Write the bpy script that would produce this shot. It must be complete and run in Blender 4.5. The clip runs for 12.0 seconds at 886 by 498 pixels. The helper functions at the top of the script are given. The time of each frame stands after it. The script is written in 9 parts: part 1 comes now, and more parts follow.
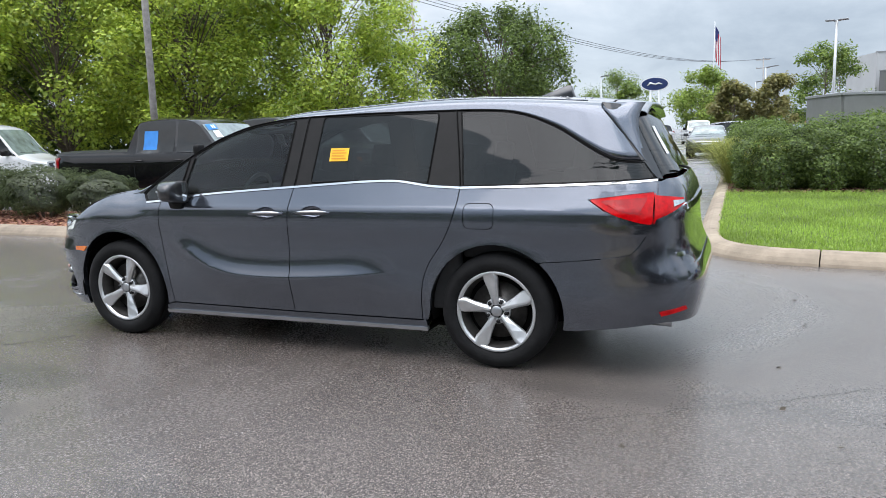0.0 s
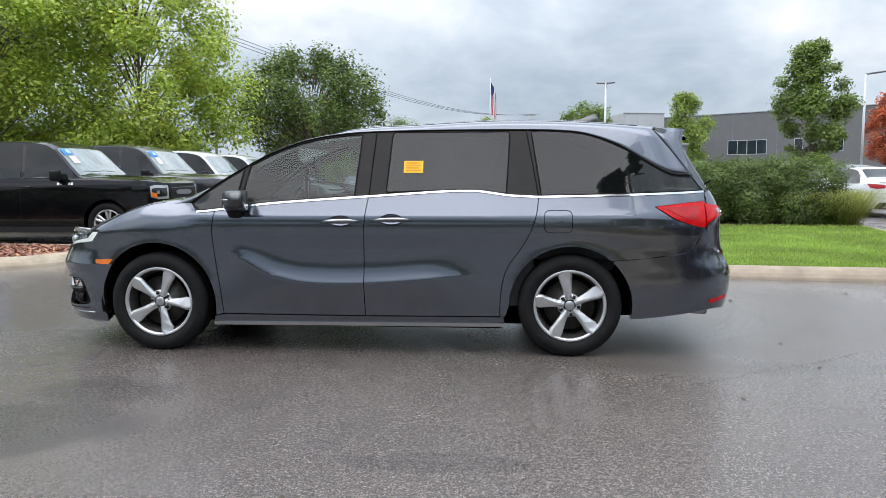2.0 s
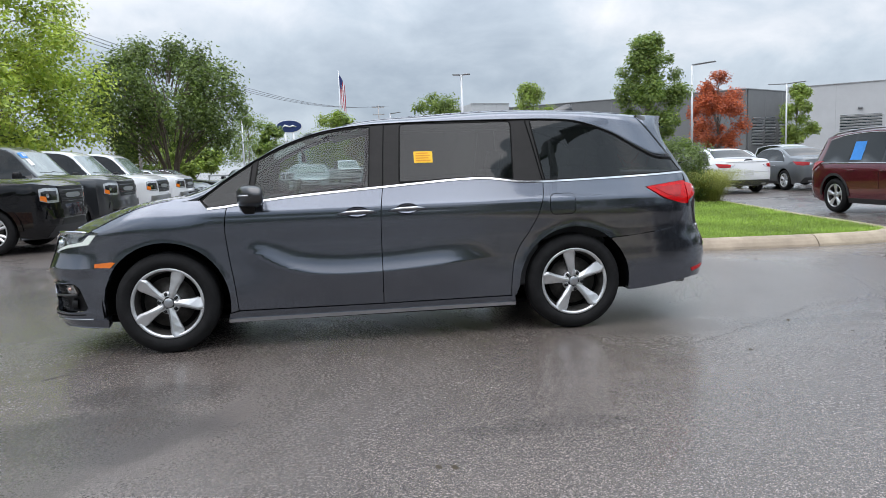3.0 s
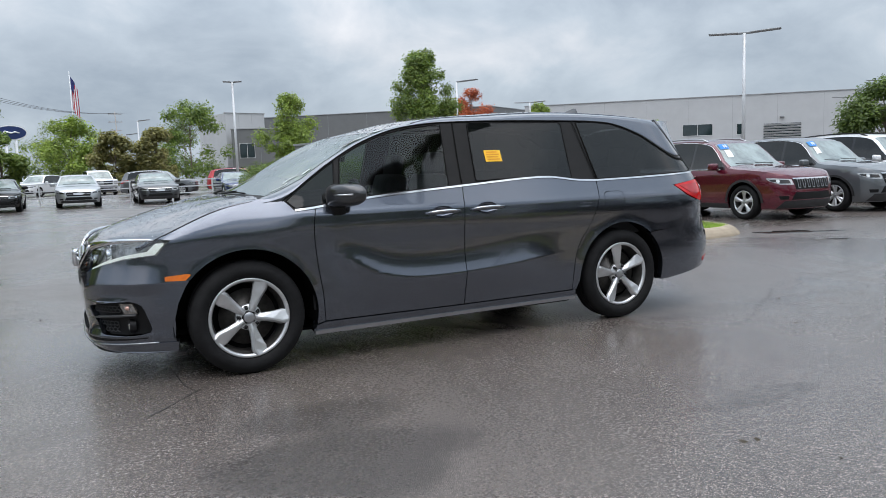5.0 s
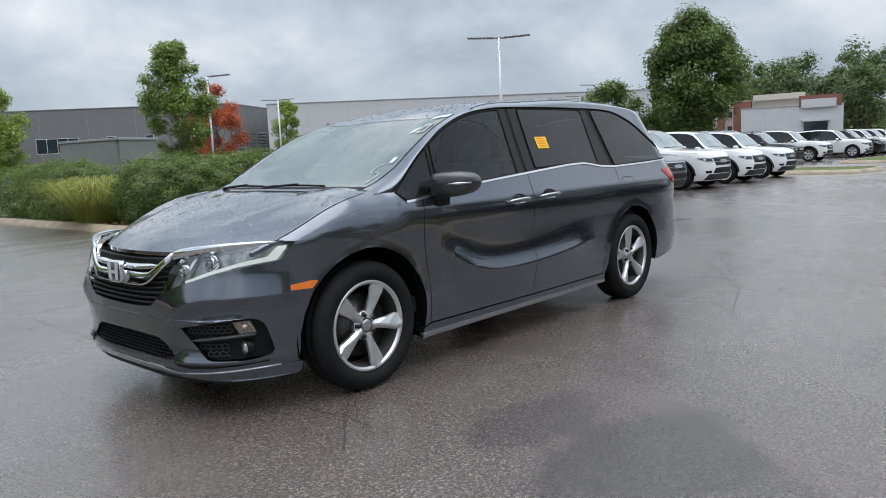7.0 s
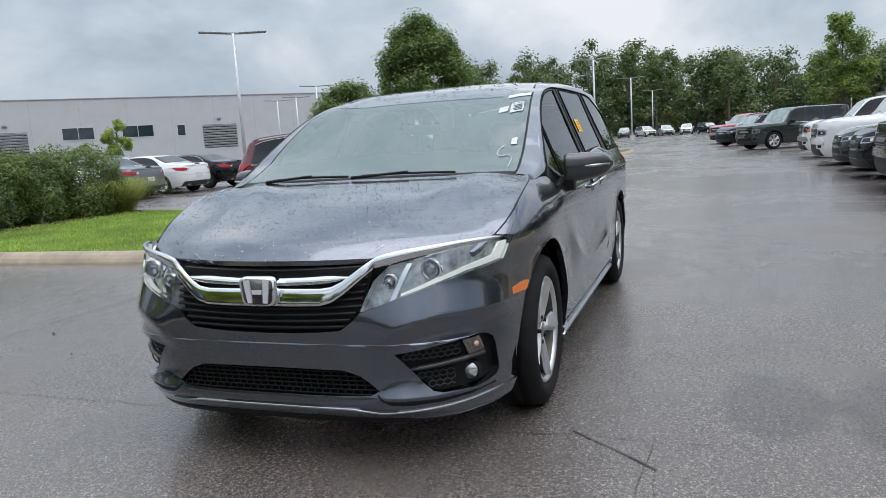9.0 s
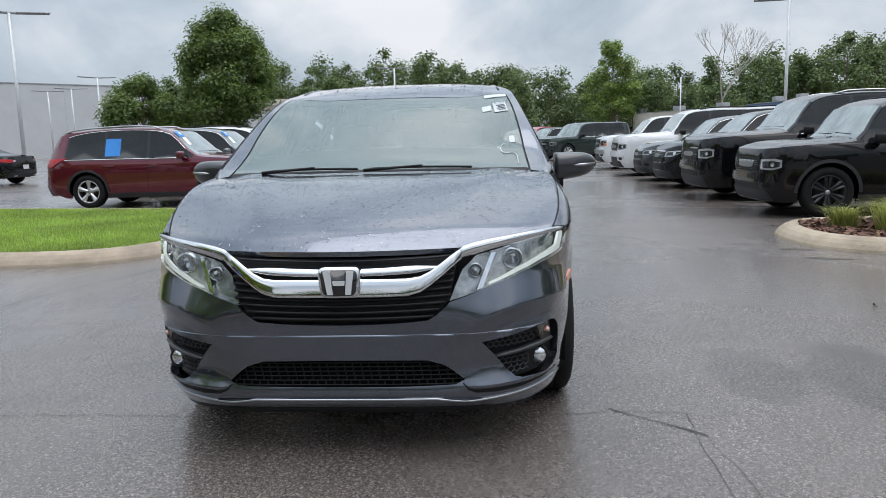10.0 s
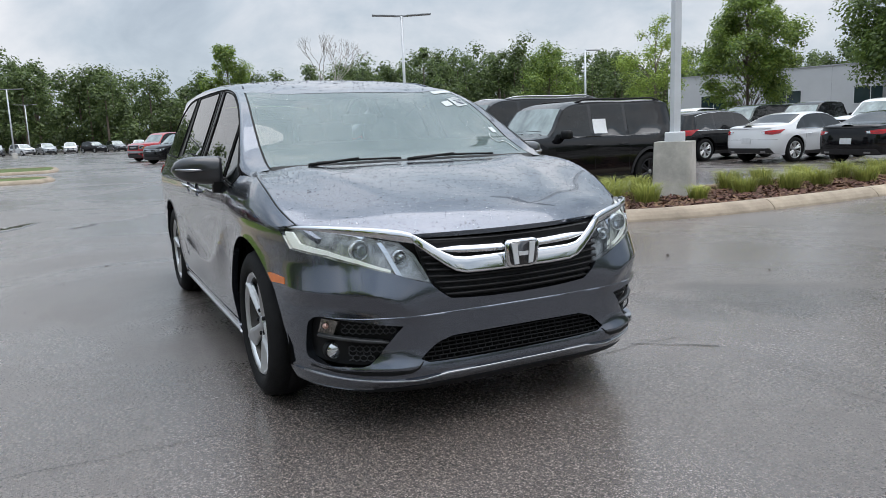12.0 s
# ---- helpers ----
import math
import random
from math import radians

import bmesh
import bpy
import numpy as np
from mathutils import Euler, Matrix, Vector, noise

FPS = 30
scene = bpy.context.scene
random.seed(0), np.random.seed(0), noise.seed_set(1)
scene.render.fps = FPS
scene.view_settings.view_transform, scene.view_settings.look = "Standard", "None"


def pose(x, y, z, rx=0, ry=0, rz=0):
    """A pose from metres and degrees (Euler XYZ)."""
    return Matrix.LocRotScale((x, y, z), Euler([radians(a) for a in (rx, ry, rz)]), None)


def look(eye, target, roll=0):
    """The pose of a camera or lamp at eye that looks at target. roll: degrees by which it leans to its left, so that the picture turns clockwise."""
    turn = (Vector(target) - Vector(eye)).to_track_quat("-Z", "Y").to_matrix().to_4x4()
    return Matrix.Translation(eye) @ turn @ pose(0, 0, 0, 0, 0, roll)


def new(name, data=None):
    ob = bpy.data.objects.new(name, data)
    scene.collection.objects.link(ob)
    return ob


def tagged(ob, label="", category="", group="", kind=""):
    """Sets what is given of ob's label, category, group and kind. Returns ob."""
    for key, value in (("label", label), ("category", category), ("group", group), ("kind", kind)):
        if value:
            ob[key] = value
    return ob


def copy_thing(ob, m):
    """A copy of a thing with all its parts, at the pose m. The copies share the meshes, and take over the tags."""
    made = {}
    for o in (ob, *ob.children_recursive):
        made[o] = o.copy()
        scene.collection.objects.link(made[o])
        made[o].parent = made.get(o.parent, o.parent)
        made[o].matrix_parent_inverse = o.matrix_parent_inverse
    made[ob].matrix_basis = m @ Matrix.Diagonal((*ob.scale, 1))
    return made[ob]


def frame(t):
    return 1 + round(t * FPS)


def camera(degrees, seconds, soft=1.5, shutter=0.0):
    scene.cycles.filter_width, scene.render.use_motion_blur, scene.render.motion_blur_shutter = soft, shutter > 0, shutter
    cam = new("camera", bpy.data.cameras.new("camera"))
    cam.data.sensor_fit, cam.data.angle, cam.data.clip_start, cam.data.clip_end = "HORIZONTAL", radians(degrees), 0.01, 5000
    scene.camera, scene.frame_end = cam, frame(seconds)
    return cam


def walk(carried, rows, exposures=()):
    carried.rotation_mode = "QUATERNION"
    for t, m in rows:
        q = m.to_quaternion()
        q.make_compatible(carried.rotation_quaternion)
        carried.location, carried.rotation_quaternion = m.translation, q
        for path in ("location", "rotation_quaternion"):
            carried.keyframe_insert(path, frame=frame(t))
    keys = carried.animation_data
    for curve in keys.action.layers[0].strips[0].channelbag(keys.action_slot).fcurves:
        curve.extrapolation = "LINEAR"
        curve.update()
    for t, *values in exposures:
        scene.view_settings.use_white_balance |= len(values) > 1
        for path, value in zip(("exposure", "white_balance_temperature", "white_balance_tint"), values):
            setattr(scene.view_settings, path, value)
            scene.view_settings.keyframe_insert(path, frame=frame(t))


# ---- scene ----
cam = camera(62.0, 12.0, soft=0.5)
PATH = [
    (0, (2.883, -5.187, 1.464), (2.139, -3.356, 1.154), -1.7),
    (0.5, (2.502, -5.373, 1.425), (1.853, -3.504, 1.132), -2.2),
    (1, (2.095, -5.557, 1.364), (1.589, -3.64, 1.104), -2.0),
    (1.5, (1.582, -5.82, 1.322), (1.228, -3.861, 1.126), -0.8),
    (2, (1.036, -6.129, 1.29), (0.871, -4.146, 1.088), -0.2),
    (2.5, (0.435, -6.303, 1.292), (0.473, -4.316, 1.069), -1.1),
    (3, (-0.161, -6.356, 1.289), (0.079, -4.384, 1.059), -2.0),
    (4.8, (-2.23, -5.721, 1.278), (-1.396, -3.916, 1.058), -1.7),
    (5, (-2.458, -5.615, 1.272), (-1.566, -3.838, 1.051), -1.9),
    (5.5, (-2.978, -5.291, 1.287), (-1.933, -3.599, 1.074), -2.5),
    (6, (-3.463, -4.921, 1.275), (-2.279, -3.324, 1.051), -2.8),
    (6.5, (-3.842, -4.479, 1.285), (-2.52, -2.996, 1.048), -2.7),
    (7, (-4.162, -3.998, 1.284), (-2.706, -2.651, 1.032), -2.7),
    (7.2, (-4.269, -3.762, 1.289), (-2.776, -2.457, 1.032), -2.7),
    (8.8, (-4.865, -1.914, 1.292), (-3.041, -1.147, 1.004), -3.5),
    (9, (-4.931, -1.7, 1.291), (-3.074, -1.02, 1.003), -3.6),
    (9.5, (-5.062, -1.13, 1.291), (-3.134, -0.692, 1.001), -2.8),
    (10, (-5.229, -0.588, 1.287), (-3.258, -0.458, 0.989), -1.5),
    (10.5, (-5.282, -0.003, 1.270), (-3.315, -0.143, 0.962), -1.4),
    (11, (-5.319, 0.568, 1.280), (-3.4, 0.135, 0.944), -1.3),
    (11.5, (-5.217, 1.125, 1.267), (-3.37, 0.436, 0.945), -1.5),
    (12, (-5.125, 1.697, 1.275), (-3.358, 0.823, 0.959), -2.2),
]
walk(cam, [(t, look(eye, target, roll)) for t, eye, target, roll in PATH], [(0.0, 0.93, 6500, 15.5), (1.0, 0.92, 6500, 15.5), (2.0, 0.84, 6500, 15.5), (3.0, 0.74, 6500, 15.5), (5.0, 0.56, 6500, 15.0), (12.0, 0.52, 6500, 15.0)])

# ---- light ----
world = bpy.data.worlds.new("overcast")
scene.world = world
world.use_nodes = True
wt = world.node_tree
wt.nodes.clear()


def wn(kind, **values):
    n = wt.nodes.new(kind)
    for key, value in values.items():
        n.inputs[key].default_value = value
    return n


SUN_EL, SUN_AZ = radians(76), radians(200)
sky = wt.nodes.new("ShaderNodeTexSky")
sky.sky_type, sky.sun_disc, sky.sun_elevation, sky.sun_rotation = "NISHITA", False, SUN_EL, SUN_AZ
tc = wt.nodes.new("ShaderNodeTexCoord")
mp = wt.nodes.new("ShaderNodeMapping")
mp.inputs["Scale"].default_value = (1.0, 1.0, 1.7)
wt.links.new(tc.outputs["Generated"], mp.inputs["Vector"])
big = wn("ShaderNodeTexNoise", Scale=2.1, Detail=5.0, Roughness=0.50, Distortion=0.35)
fine = wn("ShaderNodeTexNoise", Scale=5.5, Detail=7.0, Roughness=0.6, Distortion=0.4)
wt.links.new(mp.outputs[0], big.inputs["Vector"])
wt.links.new(mp.outputs[0], fine.inputs["Vector"])
mixn = wt.nodes.new("ShaderNodeMath")
mixn.operation = "MULTIPLY_ADD"
mixn.inputs[1].default_value = 0.30
wt.links.new(fine.outputs["Fac"], mixn.inputs[0])
scaled = wt.nodes.new("ShaderNodeMath")
scaled.operation = "MULTIPLY"
scaled.inputs[1].default_value = 0.70
wt.links.new(big.outputs["Fac"], scaled.inputs[0])
wt.links.new(scaled.outputs[0], mixn.inputs[2])
ramp = wt.nodes.new("ShaderNodeValToRGB")
els = ramp.color_ramp.elements
els[0].position, els[0].color = 0.36, (0.335, 0.42, 0.50, 1)
els[1].position, els[1].color = 0.63, (0.93, 0.98, 1.0, 1)
mid = els.new(0.50)
mid.color = (0.585, 0.69, 0.76, 1)
wt.links.new(mixn.outputs[0], ramp.inputs[0])
bg_cloud = wn("ShaderNodeBackground", Strength=0.86)
wt.links.new(ramp.outputs[0], bg_cloud.inputs["Color"])
# an overcast sky is about three times as bright overhead as at the horizon
sep = wt.nodes.new("ShaderNodeSeparateXYZ")
wt.links.new(tc.outputs["Generated"], sep.inputs[0])
grade = wt.nodes.new("ShaderNodeMapRange")
grade.inputs["From Min"].default_value, grade.inputs["From Max"].default_value = 0.0, 1.0
grade.inputs["To Min"].default_value, grade.inputs["To Max"].default_value = 0.64, 2.0
steep = wt.nodes.new("ShaderNodeMath")
steep.operation, steep.use_clamp = "POWER", True
steep.inputs[1].default_value = 1.2
lift = wt.nodes.new("ShaderNodeMapRange")
lift.inputs["From Min"].default_value, lift.inputs["From Max"].default_value = 0.15, 1.0
wt.links.new(sep.outputs["Z"], lift.inputs[0])
wt.links.new(lift.outputs[0], steep.inputs[0])
wt.links.new(steep.outputs[0], grade.inputs[0])
wt.links.new(grade.outputs[0], bg_cloud.inputs["Strength"])
bg_sky = wn("ShaderNodeBackground", Strength=0.08)
wt.links.new(sky.outputs[0], bg_sky.inputs["Color"])
mix = wn("ShaderNodeMixShader", Fac=0.92)
wt.links.new(bg_sky.outputs[0], mix.inputs[1])
wt.links.new(bg_cloud.outputs[0], mix.inputs[2])
wout = wt.nodes.new("ShaderNodeOutputWorld")
wt.links.new(mix.outputs[0], wout.inputs[0])

sun = new("sun", bpy.data.lights.new("sun", "SUN"))
sun.data.energy, sun.data.angle, sun.data.color = 1.25, radians(70), (1.0, 0.97, 0.93)
sun.matrix_world = look((0, 0, 30), Vector((0, 0, 30)) - Vector((math.sin(SUN_AZ) * math.cos(SUN_EL), math.cos(SUN_AZ) * math.cos(SUN_EL), math.sin(SUN_EL))))

# ---- materials ----
MATS = {}


def link(nt, a, b):
    nt.links.new(a, b)


def mat(name, color, rough=0.5, metal=0.0, vary=0.0, scale=8.0, rough_vary=0.0, bump=0.0, bump_scale=60.0, coat=0.0, coords="Object", random_tint=0.0, spec=0.5, emit=0.0, island=False, trans=0.0, color2=None, sheen=0.0):
    """A principled material with two scales of noise on colour, gloss and relief."""
    if name in MATS:
        return MATS[name]
    m = bpy.data.materials.new(name)
    m.use_nodes = True
    nt = m.node_tree
    b = nt.nodes["Principled BSDF"]
    b.inputs["Roughness"].default_value = rough
    b.inputs["Metallic"].default_value = metal
    b.inputs["Base Color"].default_value = (*color, 1)
    b.inputs["Coat Weight"].default_value = coat
    b.inputs["Coat Roughness"].default_value = 0.03
    b.inputs["Specular IOR Level"].default_value = spec
    if trans:
        b.inputs["Transmission Weight"].default_value = trans
    if emit:
        b.inputs["Emission Color"].default_value = (*color, 1)
        b.inputs["Emission Strength"].default_value = emit
    tex = nt.nodes.new("ShaderNodeTexCoord")
    if vary or rough_vary or color2:
        n1 = nt.nodes.new("ShaderNodeTexNoise")
        n1.inputs["Scale"].default_value, n1.inputs["Detail"].default_value, n1.inputs["Roughness"].default_value = scale, 8, 0.65
        link(nt, tex.outputs[coords], n1.inputs["Vector"])
        rmp = nt.nodes.new("ShaderNodeValToRGB")
        c2 = color2 or tuple(c * (1 - vary) for c in color)
        hi = color if color2 else tuple(min(1, c * (1 + vary)) for c in color)
        e = rmp.color_ramp.elements
        e[0].position, e[0].color, e[1].position, e[1].color = 0.32, (*c2, 1), 0.68, (*hi, 1)
        link(nt, n1.outputs["Fac"], rmp.inputs[0])
        src = rmp.outputs[0]
        if random_tint:
            if island:
                info = nt.nodes.new("ShaderNodeNewGeometry")
                rnd = info.outputs["Random Per Island"]
            else:
                info = nt.nodes.new("ShaderNodeObjectInfo")
                rnd = info.outputs["Random"]
            hsv = nt.nodes.new("ShaderNodeHueSaturation")
            mr = nt.nodes.new("ShaderNodeMapRange")
            mr.inputs["To Min"].default_value, mr.inputs["To Max"].default_value = 1 - random_tint, 1 + random_tint
            link(nt, rnd, mr.inputs[0])
            link(nt, mr.outputs[0], hsv.inputs["Value"])
            mh = nt.nodes.new("ShaderNodeMapRange")
            mh.inputs["To Min"].default_value, mh.inputs["To Max"].default_value = 0.5 - 0.06 * random_tint, 0.5 + 0.05 * random_tint
            link(nt, rnd, mh.inputs[0])
            link(nt, mh.outputs[0], hsv.inputs["Hue"])
            link(nt, src, hsv.inputs["Color"])
            src = hsv.outputs[0]
        link(nt, src, b.inputs["Base Color"])
        if rough_vary:
            mr2 = nt.nodes.new("ShaderNodeMapRange")
            mr2.inputs["From Min"].default_value, mr2.inputs["From Max"].default_value = 0.3, 0.7
            mr2.inputs["To Min"].default_value, mr2.inputs["To Max"].default_value = max(0.02, rough - rough_vary), min(1, rough + rough_vary)
            link(nt, n1.outputs["Fac"], mr2.inputs[0])
            link(nt, mr2.outputs[0], b.inputs["Roughness"])
    if bump:
        n2 = nt.nodes.new("ShaderNodeTexNoise")
        n2.inputs["Scale"].default_value, n2.inputs["Detail"].default_value = bump_scale, 4
        link(nt, tex.outputs[coords], n2.inputs["Vector"])
        bp = nt.nodes.new("ShaderNodeBump")
        bp.inputs["Strength"].default_value, bp.inputs["Distance"].default_value = bump, 0.01
        link(nt, n2.outputs["Fac"], bp.inputs["Height"])
        link(nt, bp.outputs[0], b.inputs["Normal"])
    MATS[name] = m
    return m


def glass(name, tint, rough=0.0, ior=1.5, gain=1.0, haze=0.0):
    """Thin tinted glass: clear tint, a pale haze of wet film and painted sky reflection, and a mirror gloss by Fresnel.
    """
    if name in MATS:
        return MATS[name]
    m = bpy.data.materials.new(name)
    m.use_nodes = True
    nt = m.node_tree
    nt.nodes.clear()
    tr, gl, mx = nt.nodes.new("ShaderNodeBsdfTransparent"), nt.nodes.new("ShaderNodeBsdfGlossy"), nt.nodes.new("ShaderNodeMixShader")
    tr.inputs["Color"].default_value = (*tint, 1)
    gl.inputs["Roughness"].default_value = rough
    gl.inputs["Color"].default_value = (gain, gain, gain, 1)
    fr = nt.nodes.new("ShaderNodeFresnel")
    fr.inputs["IOR"].default_value = ior
    out = nt.nodes.new("ShaderNodeOutputMaterial")
    link(nt, fr.outputs[0], mx.inputs[0])
    under = tr.outputs[0]
    if haze:
        df, hm = nt.nodes.new("ShaderNodeBsdfDiffuse"), nt.nodes.new("ShaderNodeMixShader")
        df.inputs["Color"].default_value = (0.55, 0.72, 0.70, 1)
        hm.inputs[0].default_value = haze
        link(nt, under, hm.inputs[1])
        link(nt, df.outputs[0], hm.inputs[2])
        under = hm.outputs[0]
    link(nt, under, mx.inputs[1])
    link(nt, gl.outputs[0], mx.inputs[2])
    link(nt, mx.outputs[0], out.inputs[0])
    MATS[name] = m
    return m


def car_paint(name, color, metal=0.35, rough=0.28, flake=0.10, coat=1.0, spec=0.5):
    """Metallic paint under a clear coat, with fine flake and faint grime."""
    return mat(name, color, rough, metal, vary=flake, scale=900.0, coat=coat, spec=spec)


RUBBER = mat("tyre_rubber", (0.010, 0.010, 0.0105), 0.75, spec=0.2, vary=0.35, scale=14, bump=0.25, bump_scale=90)
ALLOY = mat("bright_alloy", (0.60, 0.61, 0.62), 0.36, 0.85, vary=0.12, scale=6, rough_vary=0.08)
DARK_ALLOY = mat("dark_alloy", (0.035, 0.036, 0.04), 0.35, 0.6, vary=0.2, scale=6)
CHROME = mat("chrome", (0.68, 0.69, 0.71), 0.07, 1.0, vary=0.03, scale=3)
SATIN = mat("satin_metal", (0.42, 0.43, 0.45), 0.28, 0.9, vary=0.08, scale=5)
BLACK_TRIM = mat("black_plastic", (0.006, 0.006, 0.0065), 0.50, spec=0.25, vary=0.3, scale=12, bump=0.06, bump_scale=400)
GLOSS_BLACK = mat("gloss_black_trim", (0.010, 0.010, 0.012), 0.10, vary=0.2, scale=10, coat=0.5)
PILLAR = mat("pillar_film", (0.010, 0.009, 0.0085), 0.30, spec=0.22, vary=0.2, scale=10)
GREY_TRIM = mat("dull_grey_trim", (0.034, 0.035, 0.037), 0.38, vary=0.2, scale=12)
TURN_LENS = mat("turn_lamp_lens", (0.20, 0.175, 0.155), 0.14, 0.35, vary=0.45, scale=70, coat=1.0)
TURN_BULB = mat("turn_lamp_bulb", (0.50, 0.30, 0.24), 0.15, 0.3, vary=0.3, scale=90, coat=1.0)
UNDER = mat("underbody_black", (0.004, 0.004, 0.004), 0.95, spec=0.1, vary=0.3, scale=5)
INTERIOR = mat("interior_cloth", (0.10, 0.105, 0.11), 0.9, vary=0.3, scale=9)
DASH = mat("dashboard_vinyl", (0.035, 0.036, 0.038), 0.7, vary=0.2, scale=9)
BARREL = mat("dull_rim_barrel", (0.10, 0.095, 0.09), 0.5, 0.7, vary=0.3, scale=12)
DISC = mat("brake_disc_steel", (0.09, 0.085, 0.08), 0.4, 0.8, vary=0.35, scale=20)
RED_LAMP = mat("red_lamp_lens", (0.52, 0.001, 0.003), 0.10, vary=0.3, scale=30, coat=0.25, spec=0.2)
RED_LAMP_DEEP = mat("deep_red_lamp", (0.38, 0.001, 0.002), 0.14, vary=0.25, scale=20, coat=0.5, spec=0.3)
AMBER = mat("amber_lens", (0.75, 0.17, 0.01), 0.15, vary=0.15, scale=40, coat=1.0)
LAMP_CLEAR = glass("clear_lamp_lens", (0.86, 0.88, 0.90), 0.0, 1.45)
DRL = mat("daylight_strip", (0.90, 0.95, 0.88), 0.25, emit=0.25, vary=0.05, scale=20, coat=0.6)
REFLECTOR = mat("lamp_reflector", (0.66, 0.68, 0.69), 0.16, 0.9, vary=0.15, scale=25)
PAPER = mat("white_paper", (0.78, 0.79, 0.80), 0.8, vary=0.06, scale=10)
INK = mat("dark_ink", (0.05, 0.06, 0.09), 0.8, vary=0.1, scale=40)
BLUE_PRINT = mat("blue_print", (0.03, 0.22, 0.62), 0.6, vary=0.12, scale=8)
YELLOW_PAPER = mat("yellow_orange_paper", (0.90, 0.52, 0.03), 0.7, vary=0.06, scale=20)
ORANGE_INK = mat("orange_ink", (0.72, 0.30, 0.015), 0.7, vary=0.1, scale=20)
WIND_GLASS = glass("windshield_glass", (0.55, 0.63, 0.61), 0.0, 1.62, haze=0.19)
TINT_GLASS = glass("tinted_glass", (0.50, 0.57, 0.56), 0.0, 1.45)
PRIV_GLASS = glass("privacy_glass", (0.07, 0.078, 0.08), 0.0, 1.44, haze=0.006)
VAN_PAINT = car_paint("steel_grey_metallic", (0.113, 0.126, 0.153), metal=0.94, rough=0.19, flake=0.18)

# ---- building tools ----


def bm_new():
    return bmesh.new()


def to_mesh(name, bm, material, smooth=True):
    me = bpy.data.meshes.new(name)
    for f in bm.faces:
        f.smooth = smooth
    bm.to_mesh(me)
    bm.free()
    for m in material if isinstance(material, (list, tuple)) else (material,):
        me.materials.append(m)
    return me


def thing(name, label, category, m=None, group="", kind=""):
    """An Empty at the base of a thing, which parents its parts."""
    ob = tagged(new(name), label, category, group, kind)
    if m is not None:
        ob.matrix_world = m
    return ob


def part(name, bm, material, parent=None, label="", smooth=True, m=None):
    ob = new(name, to_mesh(name, bm, material, smooth))
    if parent is not None:
        ob.parent = parent
    if m is not None:
        ob.matrix_basis = m
    return tagged(ob, label)


def lerp_table(xs, ys):
    xs, ys = np.array(xs, float), np.array(ys, float)
    d = np.gradient(ys, xs)

    def f(x):
        """Cubic Hermite through the table, flat beyond its ends."""
        if x <= xs[0]:
            return float(ys[0])
        if x >= xs[-1]:
            return float(ys[-1])
        k = int(np.searchsorted(xs, x)) - 1
        h = xs[k + 1] - xs[k]
        t = (x - xs[k]) / h
        return float((2 * t**3 - 3 * t**2 + 1) * ys[k] + (t**3 - 2 * t**2 + t) * h * d[k] + (-2 * t**3 + 3 * t**2) * ys[k + 1] + (t**3 - t**2) * h * d[k + 1])

    return f


def rounded(pts, r, n=4):
    """A closed outline with its corners rounded by r (one number, or one for each corner)."""
    out, k = [], len(pts)
    for i, p in enumerate(pts):
        ri = r[i] if isinstance(r, (list, tuple)) else r
        p = Vector(p)
        if ri <= 0:
            out.append(tuple(p))
            continue
        a, b = Vector(pts[i - 1]) - p, Vector(pts[(i + 1) % k]) - p
        pa, pb = p + a.normalized() * min(ri, a.length * 0.48), p + b.normalized() * min(ri, b.length * 0.48)
        for j in range(n + 1):
            t = j / n
            out.append(tuple(pa * (1 - t) ** 2 + p * 2 * t * (1 - t) + pb * t * t))
    return out


def curved(pts, n=6):
    """A smooth open line (Catmull-Rom) through points."""
    P = [Vector(p) for p in pts]
    P = [2 * P[0] - P[1], *P, 2 * P[-1] - P[-2]]
    out = []
    for i in range(1, len(P) - 2):
        a, b, c, d = P[i - 1 : i + 3]
        for j in range(n):
            t = j / n
            out.append(tuple(0.5 * (2 * b + (c - a) * t + (2 * a - 5 * b + 4 * c - d) * t * t + (3 * b - a - 3 * c + d) * t**3)))
    out.append(tuple(P[-2]))
    return out


def arc(cx, cz, r, a0, a1, n=18):
    return [(cx + r * math.cos(radians(a0 + (a1 - a0) * i / n)), cz + r * math.sin(radians(a0 + (a1 - a0) * i / n))) for i in range(n + 1)]


